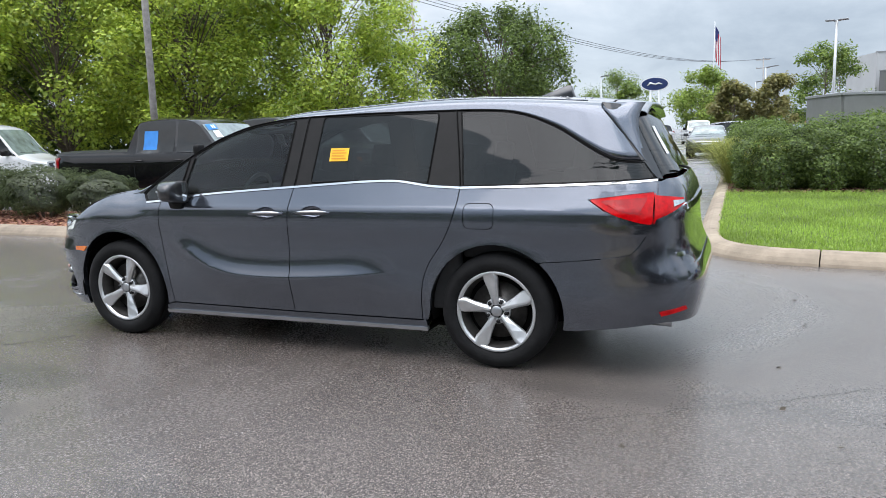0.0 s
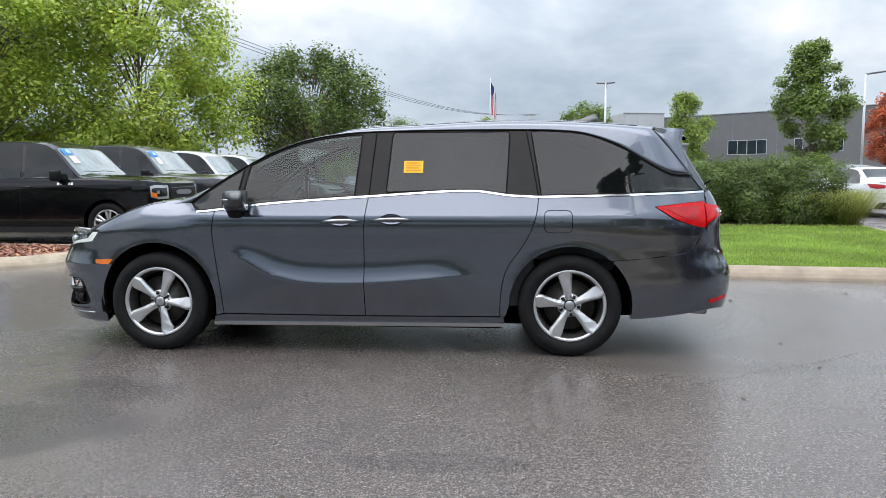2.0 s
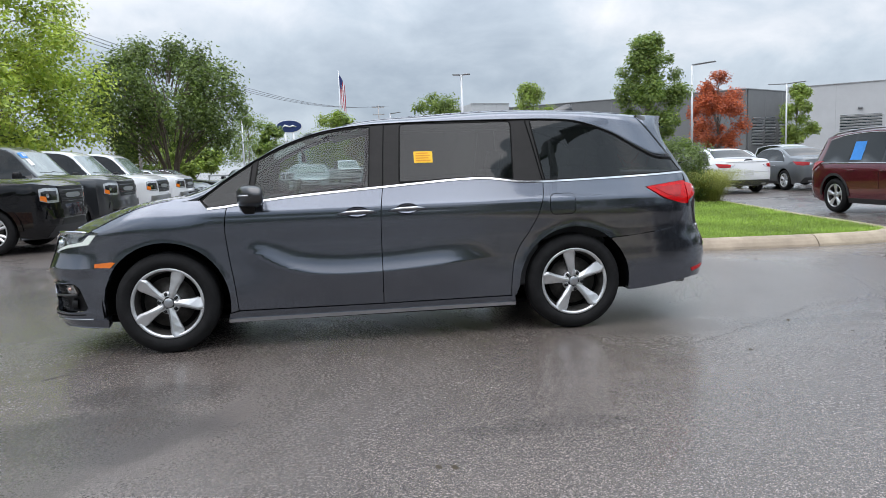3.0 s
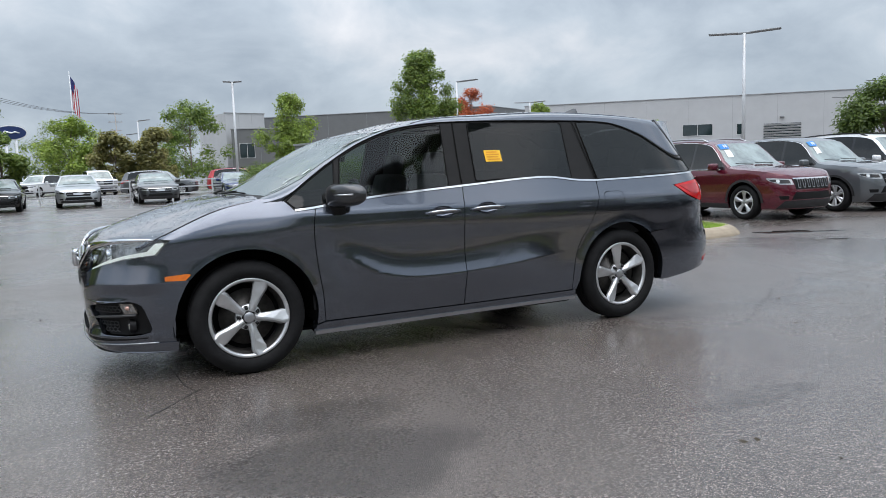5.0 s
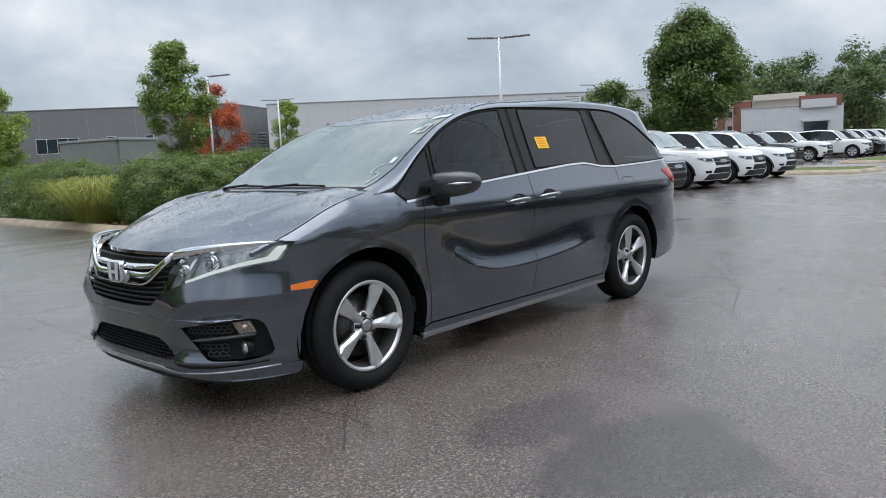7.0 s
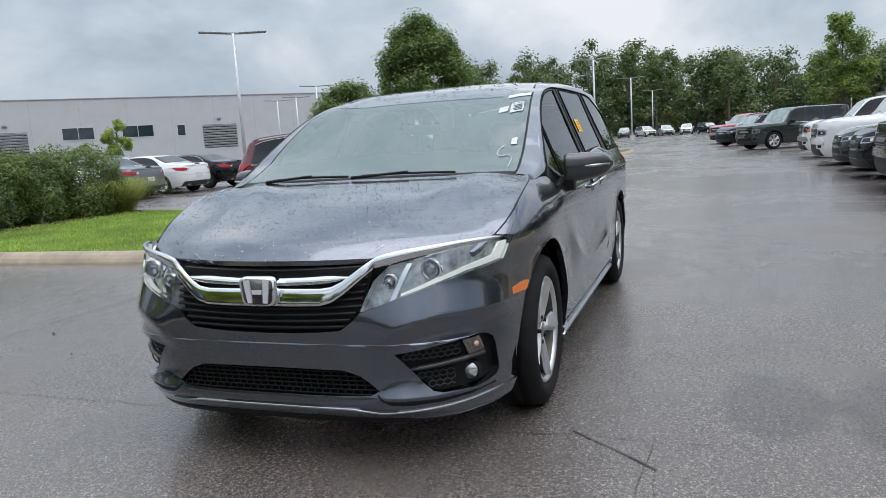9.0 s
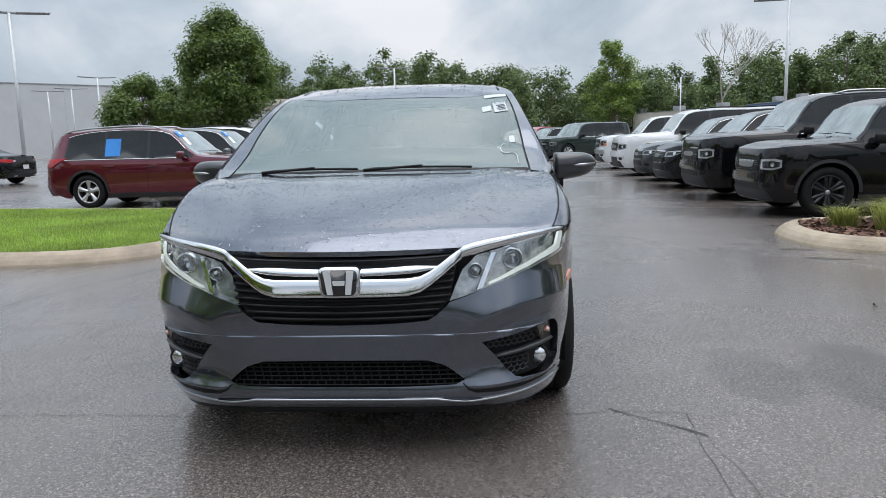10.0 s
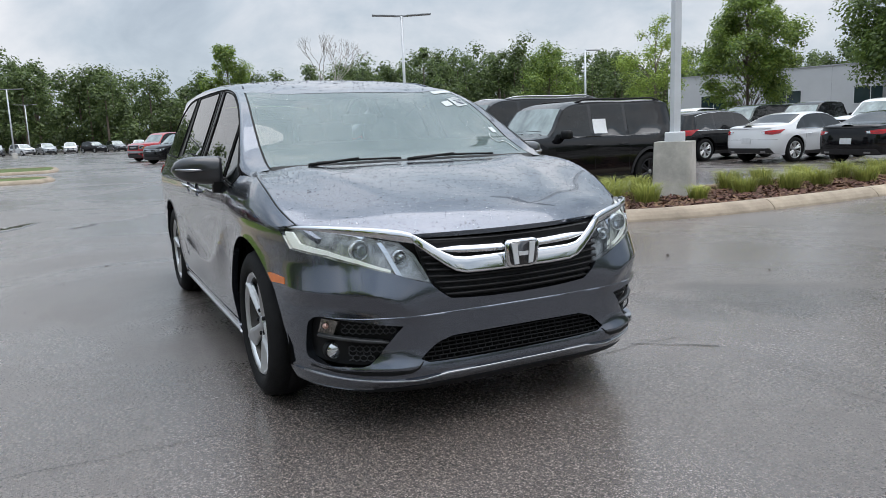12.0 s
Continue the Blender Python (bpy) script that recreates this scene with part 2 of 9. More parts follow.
def sheet_bm(loops, mapper, step, thick=0.012, inset=0.0, flip=False):
    """A curved sheet: the 2D outline (first loop) with holes (other loops), cut by a grid and laid on mapper(u, v), its rims turned inwards."""
    from mathutils.geometry import tessellate_polygon

    bm = bm_new()
    polys = [[Vector((u, v, 0)) for u, v in loop] for loop in loops]
    flat = [p for poly in polys for p in poly]
    vs = [bm.verts.new(p) for p in flat]
    for tri in tessellate_polygon(polys):
        if len(set(tri)) == 3:
            try:
                bm.faces.new([vs[i] for i in tri])
            except ValueError:
                pass
    bmesh.ops.remove_doubles(bm, verts=bm.verts, dist=1e-6)
    su, sv = step
    us, ws = [p.x for p in flat], [p.y for p in flat]
    for lo, hi, s, no in ((min(us), max(us), su, (1, 0, 0)), (min(ws), max(ws), sv, (0, 1, 0))):
        k = int(math.ceil((hi - lo) / s))
        for i in range(1, k):
            at = lo + (hi - lo) * i / k
            geom = bm.verts[:] + bm.edges[:] + bm.faces[:]
            bmesh.ops.bisect_plane(bm, geom=geom, dist=1e-5, plane_co=Vector(no) * at, plane_no=no)
    uv = {v: (v.co.x, v.co.y) for v in bm.verts}
    e = 1e-3

    def normal(u, v):
        a = Vector(mapper(u + e * su * 10, v)) - Vector(mapper(u - e * su * 10, v))
        b = Vector(mapper(u, v + e * sv * 10)) - Vector(mapper(u, v - e * sv * 10))
        n = a.cross(b)
        return n.normalized() if n.length > 1e-12 else Vector((0, 0, 1))

    # sheets face away from the middle of their thing
    nrm = {v: normal(a, b) for v, (a, b) in uv.items()}
    at = {v: Vector(mapper(a, b)) for v, (a, b) in uv.items()}
    way = sum(nrm[v].dot(at[v] - Vector((0, 0, 0.8))) for v in nrm)
    for v in uv:
        nrm[v] = nrm[v] * (-1 if way < 0 else 1)
        v.co = at[v] - nrm[v] * inset
    bm.normal_update()
    fs = bm.faces[:]
    wrong = sum(f.normal.dot(nrm[f.verts[0]]) for f in fs) < 0
    if wrong:
        bmesh.ops.reverse_faces(bm, faces=fs)
    if thick > 0:
        rim = [ed for ed in bm.edges if ed.is_boundary]
        for ed in rim:
            ed.smooth = False
        ext = bmesh.ops.extrude_edge_only(bm, edges=rim)
        old = {}
        for ed in rim:
            for v in ed.verts:
                old[tuple(round(c, 7) for c in v.co)] = nrm[v]
        for v in (g for g in ext["geom"] if isinstance(g, bmesh.types.BMVert)):
            n = old.get(tuple(round(c, 7) for c in v.co))
            if n is not None:
                v.co -= n * thick
    return bm


def mirrored(bm):
    """A copy of a bmesh mirrored across y = 0."""
    b2 = bm.copy()
    for v in b2.verts:
        v.co.y = -v.co.y
    bmesh.ops.reverse_faces(b2, faces=b2.faces[:])
    return b2


def both_sides(name, bm, material, parent, label="", smooth=True):
    b2 = mirrored(bm)
    a = part(name, bm, material, parent, label, smooth)
    b = part(name, b2, material, parent, label, smooth)
    return a, b


def add_box(bm, c, size, turn=None, bevel=0.0):
    """A box with bevelled edges added to a bmesh."""
    m = Matrix.Translation(c) @ (turn.to_4x4() if turn is not None else Matrix()) @ Matrix.Diagonal((*size, 1))
    res = bmesh.ops.create_cube(bm, size=1, matrix=m)
    if bevel:
        es = list({ed for v in res["verts"] for ed in v.link_edges})
        bmesh.ops.bevel(bm, geom=es, offset=bevel, segments=2, affect="EDGES", profile=0.6)
    return bm


def box_bm(c, size, bevel=0.0, turn=None):
    return add_box(bm_new(), c, size, turn, bevel)


def add_tube(bm, pts, radii, n=8, cap=True):
    """A round tube along points."""
    P = [Vector(p) for p in pts]
    rings = []
    ref = Vector((0, 0, 1))
    for i, p in enumerate(P):
        d = (P[min(i + 1, len(P) - 1)] - P[max(i - 1, 0)]).normalized()
        side = d.cross(ref if abs(d.dot(ref)) < 0.95 else Vector((1, 0, 0))).normalized()
        up = side.cross(d)
        r = radii[i] if isinstance(radii, (list, tuple)) else radii
        rings.append([bm.verts.new(p + (side * math.cos(2 * math.pi * k / n) + up * math.sin(2 * math.pi * k / n)) * r) for k in range(n)])
    for a, b in zip(rings, rings[1:]):
        for k in range(n):
            bm.faces.new((a[k], a[(k + 1) % n], b[(k + 1) % n], b[k]))
    if cap:
        bm.faces.new(rings[0][::-1])
        bm.faces.new(rings[-1])
    return bm


def add_lathe(bm, profile, n=48, axis="y"):
    """A turned body: profile of (radius, height) about an axis."""
    rings = []
    for r, h in profile:
        ring = []
        for k in range(n):
            a = 2 * math.pi * k / n
            ring.append(bm.verts.new((r * math.cos(a), h, r * math.sin(a)) if axis == "y" else (r * math.cos(a), r * math.sin(a), h)))
        rings.append(ring)
    for a, b in zip(rings, rings[1:]):
        for k in range(n):
            bm.faces.new((a[k], a[(k + 1) % n], b[(k + 1) % n], b[k]))
    bmesh.ops.recalc_face_normals(bm, faces=bm.faces[:])
    return bm


def add_prism(bm, outline, axis, d0, d1, scale1=1.0):
    """A flat outline given depth: axis 'y' takes (x, z), 'x' takes (y, z), 'z' takes (x, y)."""

    def put(p, d):
        a, b = p
        return {"y": (a, d, b), "x": (d, a, b), "z": (a, b, d)}[axis]

    va = [bm.verts.new(put(p, d0)) for p in outline]
    cx, cy = (sum(p[i] for p in outline) / len(outline) for i in (0, 1))
    vb = [bm.verts.new(put((cx + (p[0] - cx) * scale1, cy + (p[1] - cy) * scale1), d1)) for p in outline]
    fs = [bm.faces.new(va), bm.faces.new(vb[::-1])]
    for i in range(len(va)):
        fs.append(bm.faces.new((va[i], vb[i], vb[(i + 1) % len(va)], va[(i + 1) % len(va)])))
    bmesh.ops.recalc_face_normals(bm, faces=fs)
    return bm


def grid_bm(rows):
    """A sheet through rows of points."""
    bm = bm_new()
    vs = [[bm.verts.new(p) for p in row] for row in rows]
    for a, b in zip(vs, vs[1:]):
        for i in range(len(a) - 1):
            bm.faces.new((a[i], a[i + 1], b[i + 1], b[i]))
    return bm

# ---- vehicle surfaces ----


class Shape:
    """A vehicle's skin, nose towards -x: half width by height, nose and tail by height, the roof line by length, and rounded plan corners."""

    def __init__(self, width, nose, tail, top, x0=-1.3, x1=1.7, p=2.7, q=4.0, pr=3.0, qr=5.0, drop=0.05, sharp=False):
        self.w, self.xn, self.xt, self.zc = (lerp_table(*zip(*t)) for t in (width, nose, tail, top))
        if sharp:
            self.zc = lambda x: float(np.interp(x, *zip(*top)))
        self.x0, self.x1, self.p, self.q, self.pr, self.qr, self.drop = x0, x1, p, q, pr, qr, drop

    def half(self, x, z):
        """Half width at a length and a height."""
        w = self.w(z)
        if x < self.x0:
            r = min(0.9999, (self.x0 - x) / (self.x0 - self.xn(z)))
            return w * (1 - r**self.p) ** (1 / self.q)
        if x > self.x1:
            r = min(0.9999, (x - self.x1) / (self.xt(z) - self.x1))
            return w * (1 - r**self.pr) ** (1 / self.qr)
        return w

    def side(self, x, z):
        return (x, -self.half(x, z), z)

    def front(self, a, z):
        """The nose at an angle a in degrees round the corner, 0 at the middle, 90 at the flank (negative: -y)."""
        s, c = abs(math.sin(radians(a))), max(0.0, math.cos(radians(a)))
        y = self.w(z) * s ** (2 / self.q)
        return (self.x0 - (self.x0 - self.xn(z)) * c ** (2 / self.p), math.copysign(y, a), z)

    def rear(self, a, z):
        s, c = abs(math.sin(radians(a))), max(0.0, math.cos(radians(a)))
        y = self.w(z) * s ** (2 / self.qr)
        return (self.x1 + (self.xt(z) - self.x1) * c ** (2 / self.pr), math.copysign(y, a), z)

    def fy(self, y, z):
        """The nose's angle at which it is y wide."""
        return math.copysign(math.degrees(math.asin(min(1, abs(y) / self.w(z)) ** (self.q / 2))), y)

    def fx(self, x, z):
        return -math.degrees(math.acos(min(1, max(0, (self.x0 - x) / (self.x0 - self.xn(z)))) ** (self.p / 2)))

    def ry(self, y, z):
        return math.copysign(math.degrees(math.asin(min(1, abs(y) / self.w(z)) ** (self.qr / 2))), y)

    def rail(self, x):
        """The edge of the top: half width and height."""
        z = self.zc(x) - self.drop
        return self.half(x, z), z

    def tip(self):
        """How far forward the top reaches: where its edge meets the nose."""
        x = self.xn(self.zc(self.x0) - self.drop)
        for _ in range(30):
            x = 0.5 * x + 0.5 * self.xn(self.zc(x) - self.drop)
        return x

    def lip(self, a):
        """The height of the nose's upper edge at the angle a."""
        z = self.zc(self.x0) - self.drop
        for _ in range(30):
            z = 0.5 * z + 0.5 * (self.zc(self.front(a, z)[0]) - self.drop)
        return z

    def top(self, x, t, crown=1.0):
        """The top at a length and a share t (-1 to 1) of its half width."""
        y, z = self.rail(x)
        return (x, y * t, z + crown * self.drop * max(0.0, 1 - abs(t) ** 3.2) ** 0.55)


# ---- the minivan ----
VAN = Shape(
    width=[(0.15, 0.90), (0.22, 0.935), (0.35, 0.962), (0.46, 0.976), (0.62, 0.978), (0.75, 0.982), (0.95, 0.990), (0.995, 0.984), (1.02, 0.972), (1.10, 0.935), (1.34, 0.832), (1.6, 0.725), (1.75, 0.66)],
    nose=[(0.15, -2.34), (0.20, -2.385), (0.27, -2.435), (0.35, -2.425), (0.45, -2.432), (0.54, -2.441), (0.61, -2.447), (0.67, -2.437), (0.74, -2.415), (0.85, -2.37), (0.93, -2.31), (1.0, -2.22), (1.1, -2.0)],
    tail=[(0.2, 2.59), (0.30, 2.66), (0.40, 2.692), (0.50, 2.707), (0.58, 2.707), (0.64, 2.688), (0.70, 2.655), (0.78, 2.633), (0.88, 2.622), (1.0, 2.617), (1.1, 2.59), (1.2, 2.53), (1.4, 2.41), (1.6, 2.29), (1.7, 2.2)],
    top=[(-2.40, 0.83), (-2.32, 0.893), (-2.2, 0.949), (-2.1, 0.983), (-2.0, 1.012), (-1.9, 1.0375), (-1.8, 1.060), (-1.7, 1.0795), (-1.6, 1.096), (-1.5, 1.110), (-1.42, 1.120), (-1.36, 1.136), (-1.1, 1.25), (-0.9, 1.345), (-0.6, 1.485), (-0.4, 1.565), (-0.2, 1.62), (0.0, 1.65), (0.5, 1.69), (1.0, 1.71), (1.5, 1.70), (1.9, 1.675), (2.15, 1.65), (2.36, 1.615)],
    q=4.4,
    pr=3.4,
    qr=5.6,
)


def lag(x):
    """How far the hood and windshield fall back towards the flanks."""
    t = min(1, max(0, (0.3 - x) / 0.6))
    u = min(1, max(0, (-1.5 - x) / 0.55))
    return 0.10 * t * t * (3 - 2 * t) + 0.30 * u * u * (3 - 2 * u)


def van_top(x, y):
    return VAN.zc(x - lag(x) * y * y) - 0.012 * y * y


HOOD_EDGE = lerp_table([-2.2, -2.06, -1.9, -1.7, -1.5, -1.25], [0.745, 0.832, 0.885, 0.900, 0.890, 0.835])


def fender_edge(x):
    """The upper edge of the fender: half width and height."""
    yh = min(HOOD_EDGE(x), VAN.half(x, 0.86) - 0.01)
    return yh, min(van_top(x, yh), 1.106)


CREASE = lerp_table([-1.04, -0.91, -0.71, -0.5, -0.25, 0.04, 0.35, 0.65, 0.9], [0.85, 0.735, 0.61, 0.54, 0.517, 0.52, 0.54, 0.568, 0.592])


def ease(t):
    t = min(1, max(0, t))
    return t * t * (3 - 2 * t)


def van_half(x, z):
    """The flank; ahead of the door it rolls over to the edge of the hood, and a ledge sweeps along the doors."""
    y = VAN.half(x, z)
    if x < -1.14 and z > 0.86:
        yh, zt = fender_edge(x)
        t = ease((-1.14 - x) / 0.3)
        r = min(1, max(0, (z - 0.86) / max(0.02, zt - 0.86)))
        y0 = VAN.half(x, 0.86)
        y = y * (1 - t) + t * (yh + (y0 - yh) * max(0.0, 1 - r**2.6))
    if -1.04 < x < 0.95 and z < 1.0:
        d = z - CREASE(x)
        b = max(0.0, 1 - d / 0.20) ** 2.2 if d > 0 else max(0.0, 1 + d / 0.26) ** 1.6
        y += 0.031 * ease((x + 1.04) / 0.3) * (1 - ease((x - 0.45) / 0.5)) * b
    # the flared lip of the wheel openings
    for ax, r0 in ((-1.5, 0.445), (1.5, 0.43)):
        e = math.hypot(x - ax, z - 0.358) - r0
        if -0.05 < e < 0.10:
            y += 0.007 * max(0.0, 1 - max(0, e) / 0.075) ** 2
    return y


def van_side(x, z):
    return (x, -van_half(x, z), z)


def S(x, z, out=0.0):
    return Vector((x, -van_half(x, z) - out, z))


GASKET = mat("rubber_gasket", (0.004, 0.004, 0.004), 0.7, spec=0.15, vary=0.2, scale=20)
van = thing("minivan", "wet dark grey metallic minivan standing on asphalt", "minivan")
FRONT_AXLE, REAR_AXLE, HUB = -1.5, 1.5, 0.358
STEP = (0.07, 0.022)


def van_panel(name, loops, material=VAN_PAINT, thick=0.03, inset=0.0, step=STEP, label="", mapper=van_side):
    return both_sides(name, sheet_bm(loops, mapper, step, thick, inset), material, van, label)


# flanks; gaps of 5 mm are left between the sheets
G = 0.003
door_front = curved([(-1.04, 1.040), (-1.055, 0.97), (-1.063, 0.86), (-1.045, 0.66), (-1.02, 0.48), (-1.005, 0.285)], 4)
b_line = curved([(0.072, 1.135), (0.055, 1.02), (0.045, 0.85), (0.043, 0.28)], 4)
slide_rear = curved([(1.275, 1.13), (1.262, 1.02), (1.22, 0.89), (1.15, 0.765), (1.075, 0.66), (1.03, 0.55), (1.012, 0.42), (1.008, 0.285)], 4)
belt_f = curved([(-1.04, 1.040), (-0.83, 1.066), (-0.6, 1.090), (-0.2, 1.118), (0.072, 1.135)], 4)
belt_s = curved([(0.072, 1.135), (0.35, 1.153), (0.6, 1.168), (0.82, 1.172), (0.95, 1.158), (1.08, 1.140), (1.275, 1.130)], 4)
belt_q = curved([(1.275, 1.130), (1.7, 1.138), (2.1, 1.15), (2.44, 1.163)], 4)


def shift(line, dx, dz=0.0):
    return [(x + dx, z + dz) for x, z in line]


HANDLES = ((-0.125, 0.958), (0.24, 0.968))


def cup_loop(hx, hz, s=1.0):
    return [(hx + 0.088 * s * math.cos(a), hz - 0.002 + s * (0.046 if math.sin(a) > 0 else 0.040) * math.sin(a)) for a in np.linspace(0, 2 * math.pi, 25)[:-1]]


van_panel("front_door", [shift(door_front, G)[::-1] + belt_f[1:-1] + shift(b_line, -G), cup_loop(*HANDLES[0])], step=(0.055, 0.012), thick=0.012)
van_panel("sliding_door", [shift(b_line, G)[::-1] + belt_s[1:-1] + shift(slide_rear, -G), cup_loop(*HANDLES[1])], step=(0.06, 0.012), thick=0.012)
# fender, with its wheel opening
fender_top = []
for i in range(36):
    x = -2.01 + i * (0.755 / 35)
    fender_top.append((x, max(0.899, fender_edge(x)[1])))
van_panel(
    "front_fender",
    [shift(door_front, -G)[1:] + [(-1.06, 0.27)] + arc(FRONT_AXLE, HUB, 0.445, -9, 141) + [(-1.93, 0.66), (-1.985, 0.75), (-2.018, 0.80), (-1.968, 0.862), (-1.935, 0.887), (-1.985, 0.894)] + fender_top + [(-1.232, 1.084), (-1.185, 1.030), (-1.075, 1.036)]],
    step=(0.045, 0.024),
)
fuel = rounded([(1.315, 1.035), (1.505, 1.035), (1.505, 0.885), (1.315, 0.885)], 0.045, 5)
fuel_hole = rounded([(1.311, 1.039), (1.509, 1.039), (1.509, 0.881), (1.311, 0.881)], 0.047, 5)
tail_outer = [(2.075, 1.060), (2.30, 1.085), (2.425, 1.095), (2.425, 0.915), (2.36, 0.925), (2.21, 0.975)]
quarter = shift(slide_rear, G)[::-1] + belt_q[1:] + [(2.43, 1.10), (2.30, 1.089), (2.065, 1.062), (2.20, 0.971), (2.36, 0.919), (2.425, 0.91), (2.40, 0.86), (2.31, 0.745), (2.0, 0.705), (1.80, 0.69)] + arc(REAR_AXLE, HUB, 0.43, 50.0, 188)[:-1] + [(1.045, 0.285)]
van_panel("quarter_panel", [quarter, fuel_hole], step=(0.05, 0.028))
van_panel("fuel_door", [fuel], thick=0.02)
# sill
van_panel("rocker_sill", [[(-1.07, 0.262), (-1.0, 0.278), (0.04, 0.274), (1.01, 0.278), (1.03, 0.30), (1.04, 0.24), (1.03, 0.215), (-1.08, 0.205)]], material=VAN_PAINT, thick=0.08, inset=-0.006)
van_panel("sill_moulding", [[(-1.08, 0.203), (1.04, 0.213), (1.04, 0.236), (-1.08, 0.228)]], material=SATIN, thick=0.03, inset=-0.016)
# tail of the flank and rear bumper

def rear_angle(x, z):
    r = min(1, max(0.0, (x - VAN.x1) / (VAN.xt(z) - VAN.x1)))
    return -math.degrees(math.acos(r ** (VAN.pr / 2)))


wrap = [(1.99, 0.277), (2.2, 0.300), (2.38, 0.325), (2.50, 0.34)]
seam = [(2.463, 0.625), (2.463, 0.75), (2.45, 0.895), (2.42, 0.897), (2.395, 0.85), (2.36, 0.79), (2.31, 0.742), (2.15, 0.718), (2.0, 0.703), (1.81, 0.686)]
half_bumper = [(-30, 0.335)] + [(rear_angle(x, z), z) for x, z in wrap[::-1] + arc(REAR_AXLE, HUB, 0.43, -11, 48, 14) + seam[::-1]] + [(-40, 0.66)]
bumper_loop = [(0, 0.33)] + half_bumper + [(0, 0.665)] + [(-a, z) for a, z in half_bumper[::-1]]
part("rear_bumper", sheet_bm([bumper_loop], VAN.rear, (3, 0.03), 0.05), VAN_PAINT, van)
gate_loop = [(rear_angle(2.463, 0.63), 0.63), (-40, 0.67), (0, 0.675), (40, 0.67), (-rear_angle(2.463, 0.63), 0.63), (-rear_angle(2.45, 1.08), 1.08), (-rear_angle(2.44, 1.16), 1.15), (30, 1.165), (0, 1.17), (-30, 1.165), (rear_angle(2.44, 1.16), 1.15), (rear_angle(2.45, 1.08), 1.08)]
part("tail_inner", sheet_bm([[(-76, 0.50), (0, 0.50), (76, 0.50), (70, 1.16), (0, 1.16), (-70, 1.16)]], VAN.rear, (5, 0.04), 0.0, 0.012), VAN_PAINT, van)
gate = part("tailgate", sheet_bm([gate_loop], VAN.rear, (6, 0.05), 0.03), VAN_PAINT, van)
part("rear_chrome_bar", sheet_bm([[(-20, 0.985), (20, 0.985), (20, 1.02), (-20, 1.02)]], VAN.rear, (6, 0.04), 0.02, -0.012), CHROME, van)
part("rear_name_badge", sheet_bm([[(-33, 0.72), (-24, 0.72), (-24, 0.745), (-33, 0.745)]], VAN.rear, (4, 0.04), 0.008, -0.006), CHROME, van)
ry = VAN.ry
bl = [(ry(-0.72, 1.18), 1.18), (-30, 1.19), (0, 1.195), (30, 1.19), (ry(0.72, 1.18), 1.18), (ry(0.60, 1.52), 1.52), (0, 1.575), (ry(-0.60, 1.52), 1.52)]
part("rear_window", sheet_bm([bl], VAN.rear, (6, 0.05), 0.006), PRIV_GLASS, van)
part("rear_paper", sheet_bm([[(ry(-0.50, 1.30), 1.30), (ry(-0.42, 1.30), 1.30), (ry(-0.36, 1.47), 1.47), (ry(-0.44, 1.47), 1.47)]], VAN.rear, (6, 0.05), 0.001, -0.004), PAPER, van, "white paper on the rear window")
band = [(rear_angle(2.437, 1.172), 1.172), (rear_angle(2.345, 1.275), 1.275), (rear_angle(2.22, 1.45), 1.45), (rear_angle(2.10, 1.62), 1.62), (ry(-0.56, 1.60), 1.60), (ry(-0.605, 1.52), 1.52), (ry(-0.725, 1.18), 1.18), (ry(-0.735, 1.165), 1.165)]
both_sides("tailgate_side_band", sheet_bm([band], VAN.rear, (4, 0.04), 0.03, -0.001), GLOSS_BLACK, van, "gloss black tailgate side")
bm = bm_new()
add_tube(bm, [(2.56, -0.05, 1.19), (2.57, -0.25, 1.205), (2.54, -0.55, 1.235)], [0.012, 0.010, 0.006], 6)
part("rear_wiper", bm, BLACK_TRIM, van)
# spoiler over the rear window
rows = []
for i in range(17):
    t = -1 + i / 8
    y0 = 0.580 * t
    rows.append([(2.02, y0, 1.655 - 0.035 * abs(t) ** 3), (2.2, y0 * 1.01, 1.648 - 0.05 * abs(t) ** 3), (2.345, y0 * 0.99, 1.625 - 0.07 * abs(t) ** 3), (2.355, y0 * 0.985, 1.605 - 0.07 * abs(t) ** 3), (2.25, y0 * 0.97, 1.585 - 0.07 * abs(t) ** 3)])
part("rear_spoiler", grid_bm(rows), VAN_PAINT, van)
# tail lamps: flank lens and gate lens
lamps = both_sides("tail_lamp", sheet_bm([rounded(tail_outer, [0.02, 0, 0.01, 0.02, 0.05, 0.05])], van_side, (0.04, 0.03), 0.05, -0.004), RED_LAMP, van, "red wrap-round tail lamp lens")
inner = rounded([(2.135, 1.053), (2.30, 1.062), (2.395, 1.068), (2.35, 0.975), (2.24, 0.995)], 0.015)
for s, lamp in zip((1, -1), lamps):
    b = sheet_bm([inner], van_side, (0.05, 0.03), 0.006, -0.007)
    if s < 0:
        b = mirrored(b)
    part("lamp_band", b, RED_LAMP_DEEP, lamp, "deep red inner band")
gl = [(rear_angle(2.432, 1.09), 1.09), (-46, 1.078), (-21, 1.052), (-21, 1.02), (-46, 0.945), (rear_angle(2.432, 0.92), 0.92)]
both_sides("gate_lamp", sheet_bm([gl], VAN.rear, (5, 0.04), 0.03, -0.006), RED_LAMP, van, "red tail lamp half on the tailgate")
both_sides("gate_lamp_clear", sheet_bm([[(-33, 1.043), (-22, 1.04), (-22, 1.026), (-33, 1.008)]], VAN.rear, (5, 0.04), 0.01, -0.012), REFLECTOR, van, "clear reversing lamp")
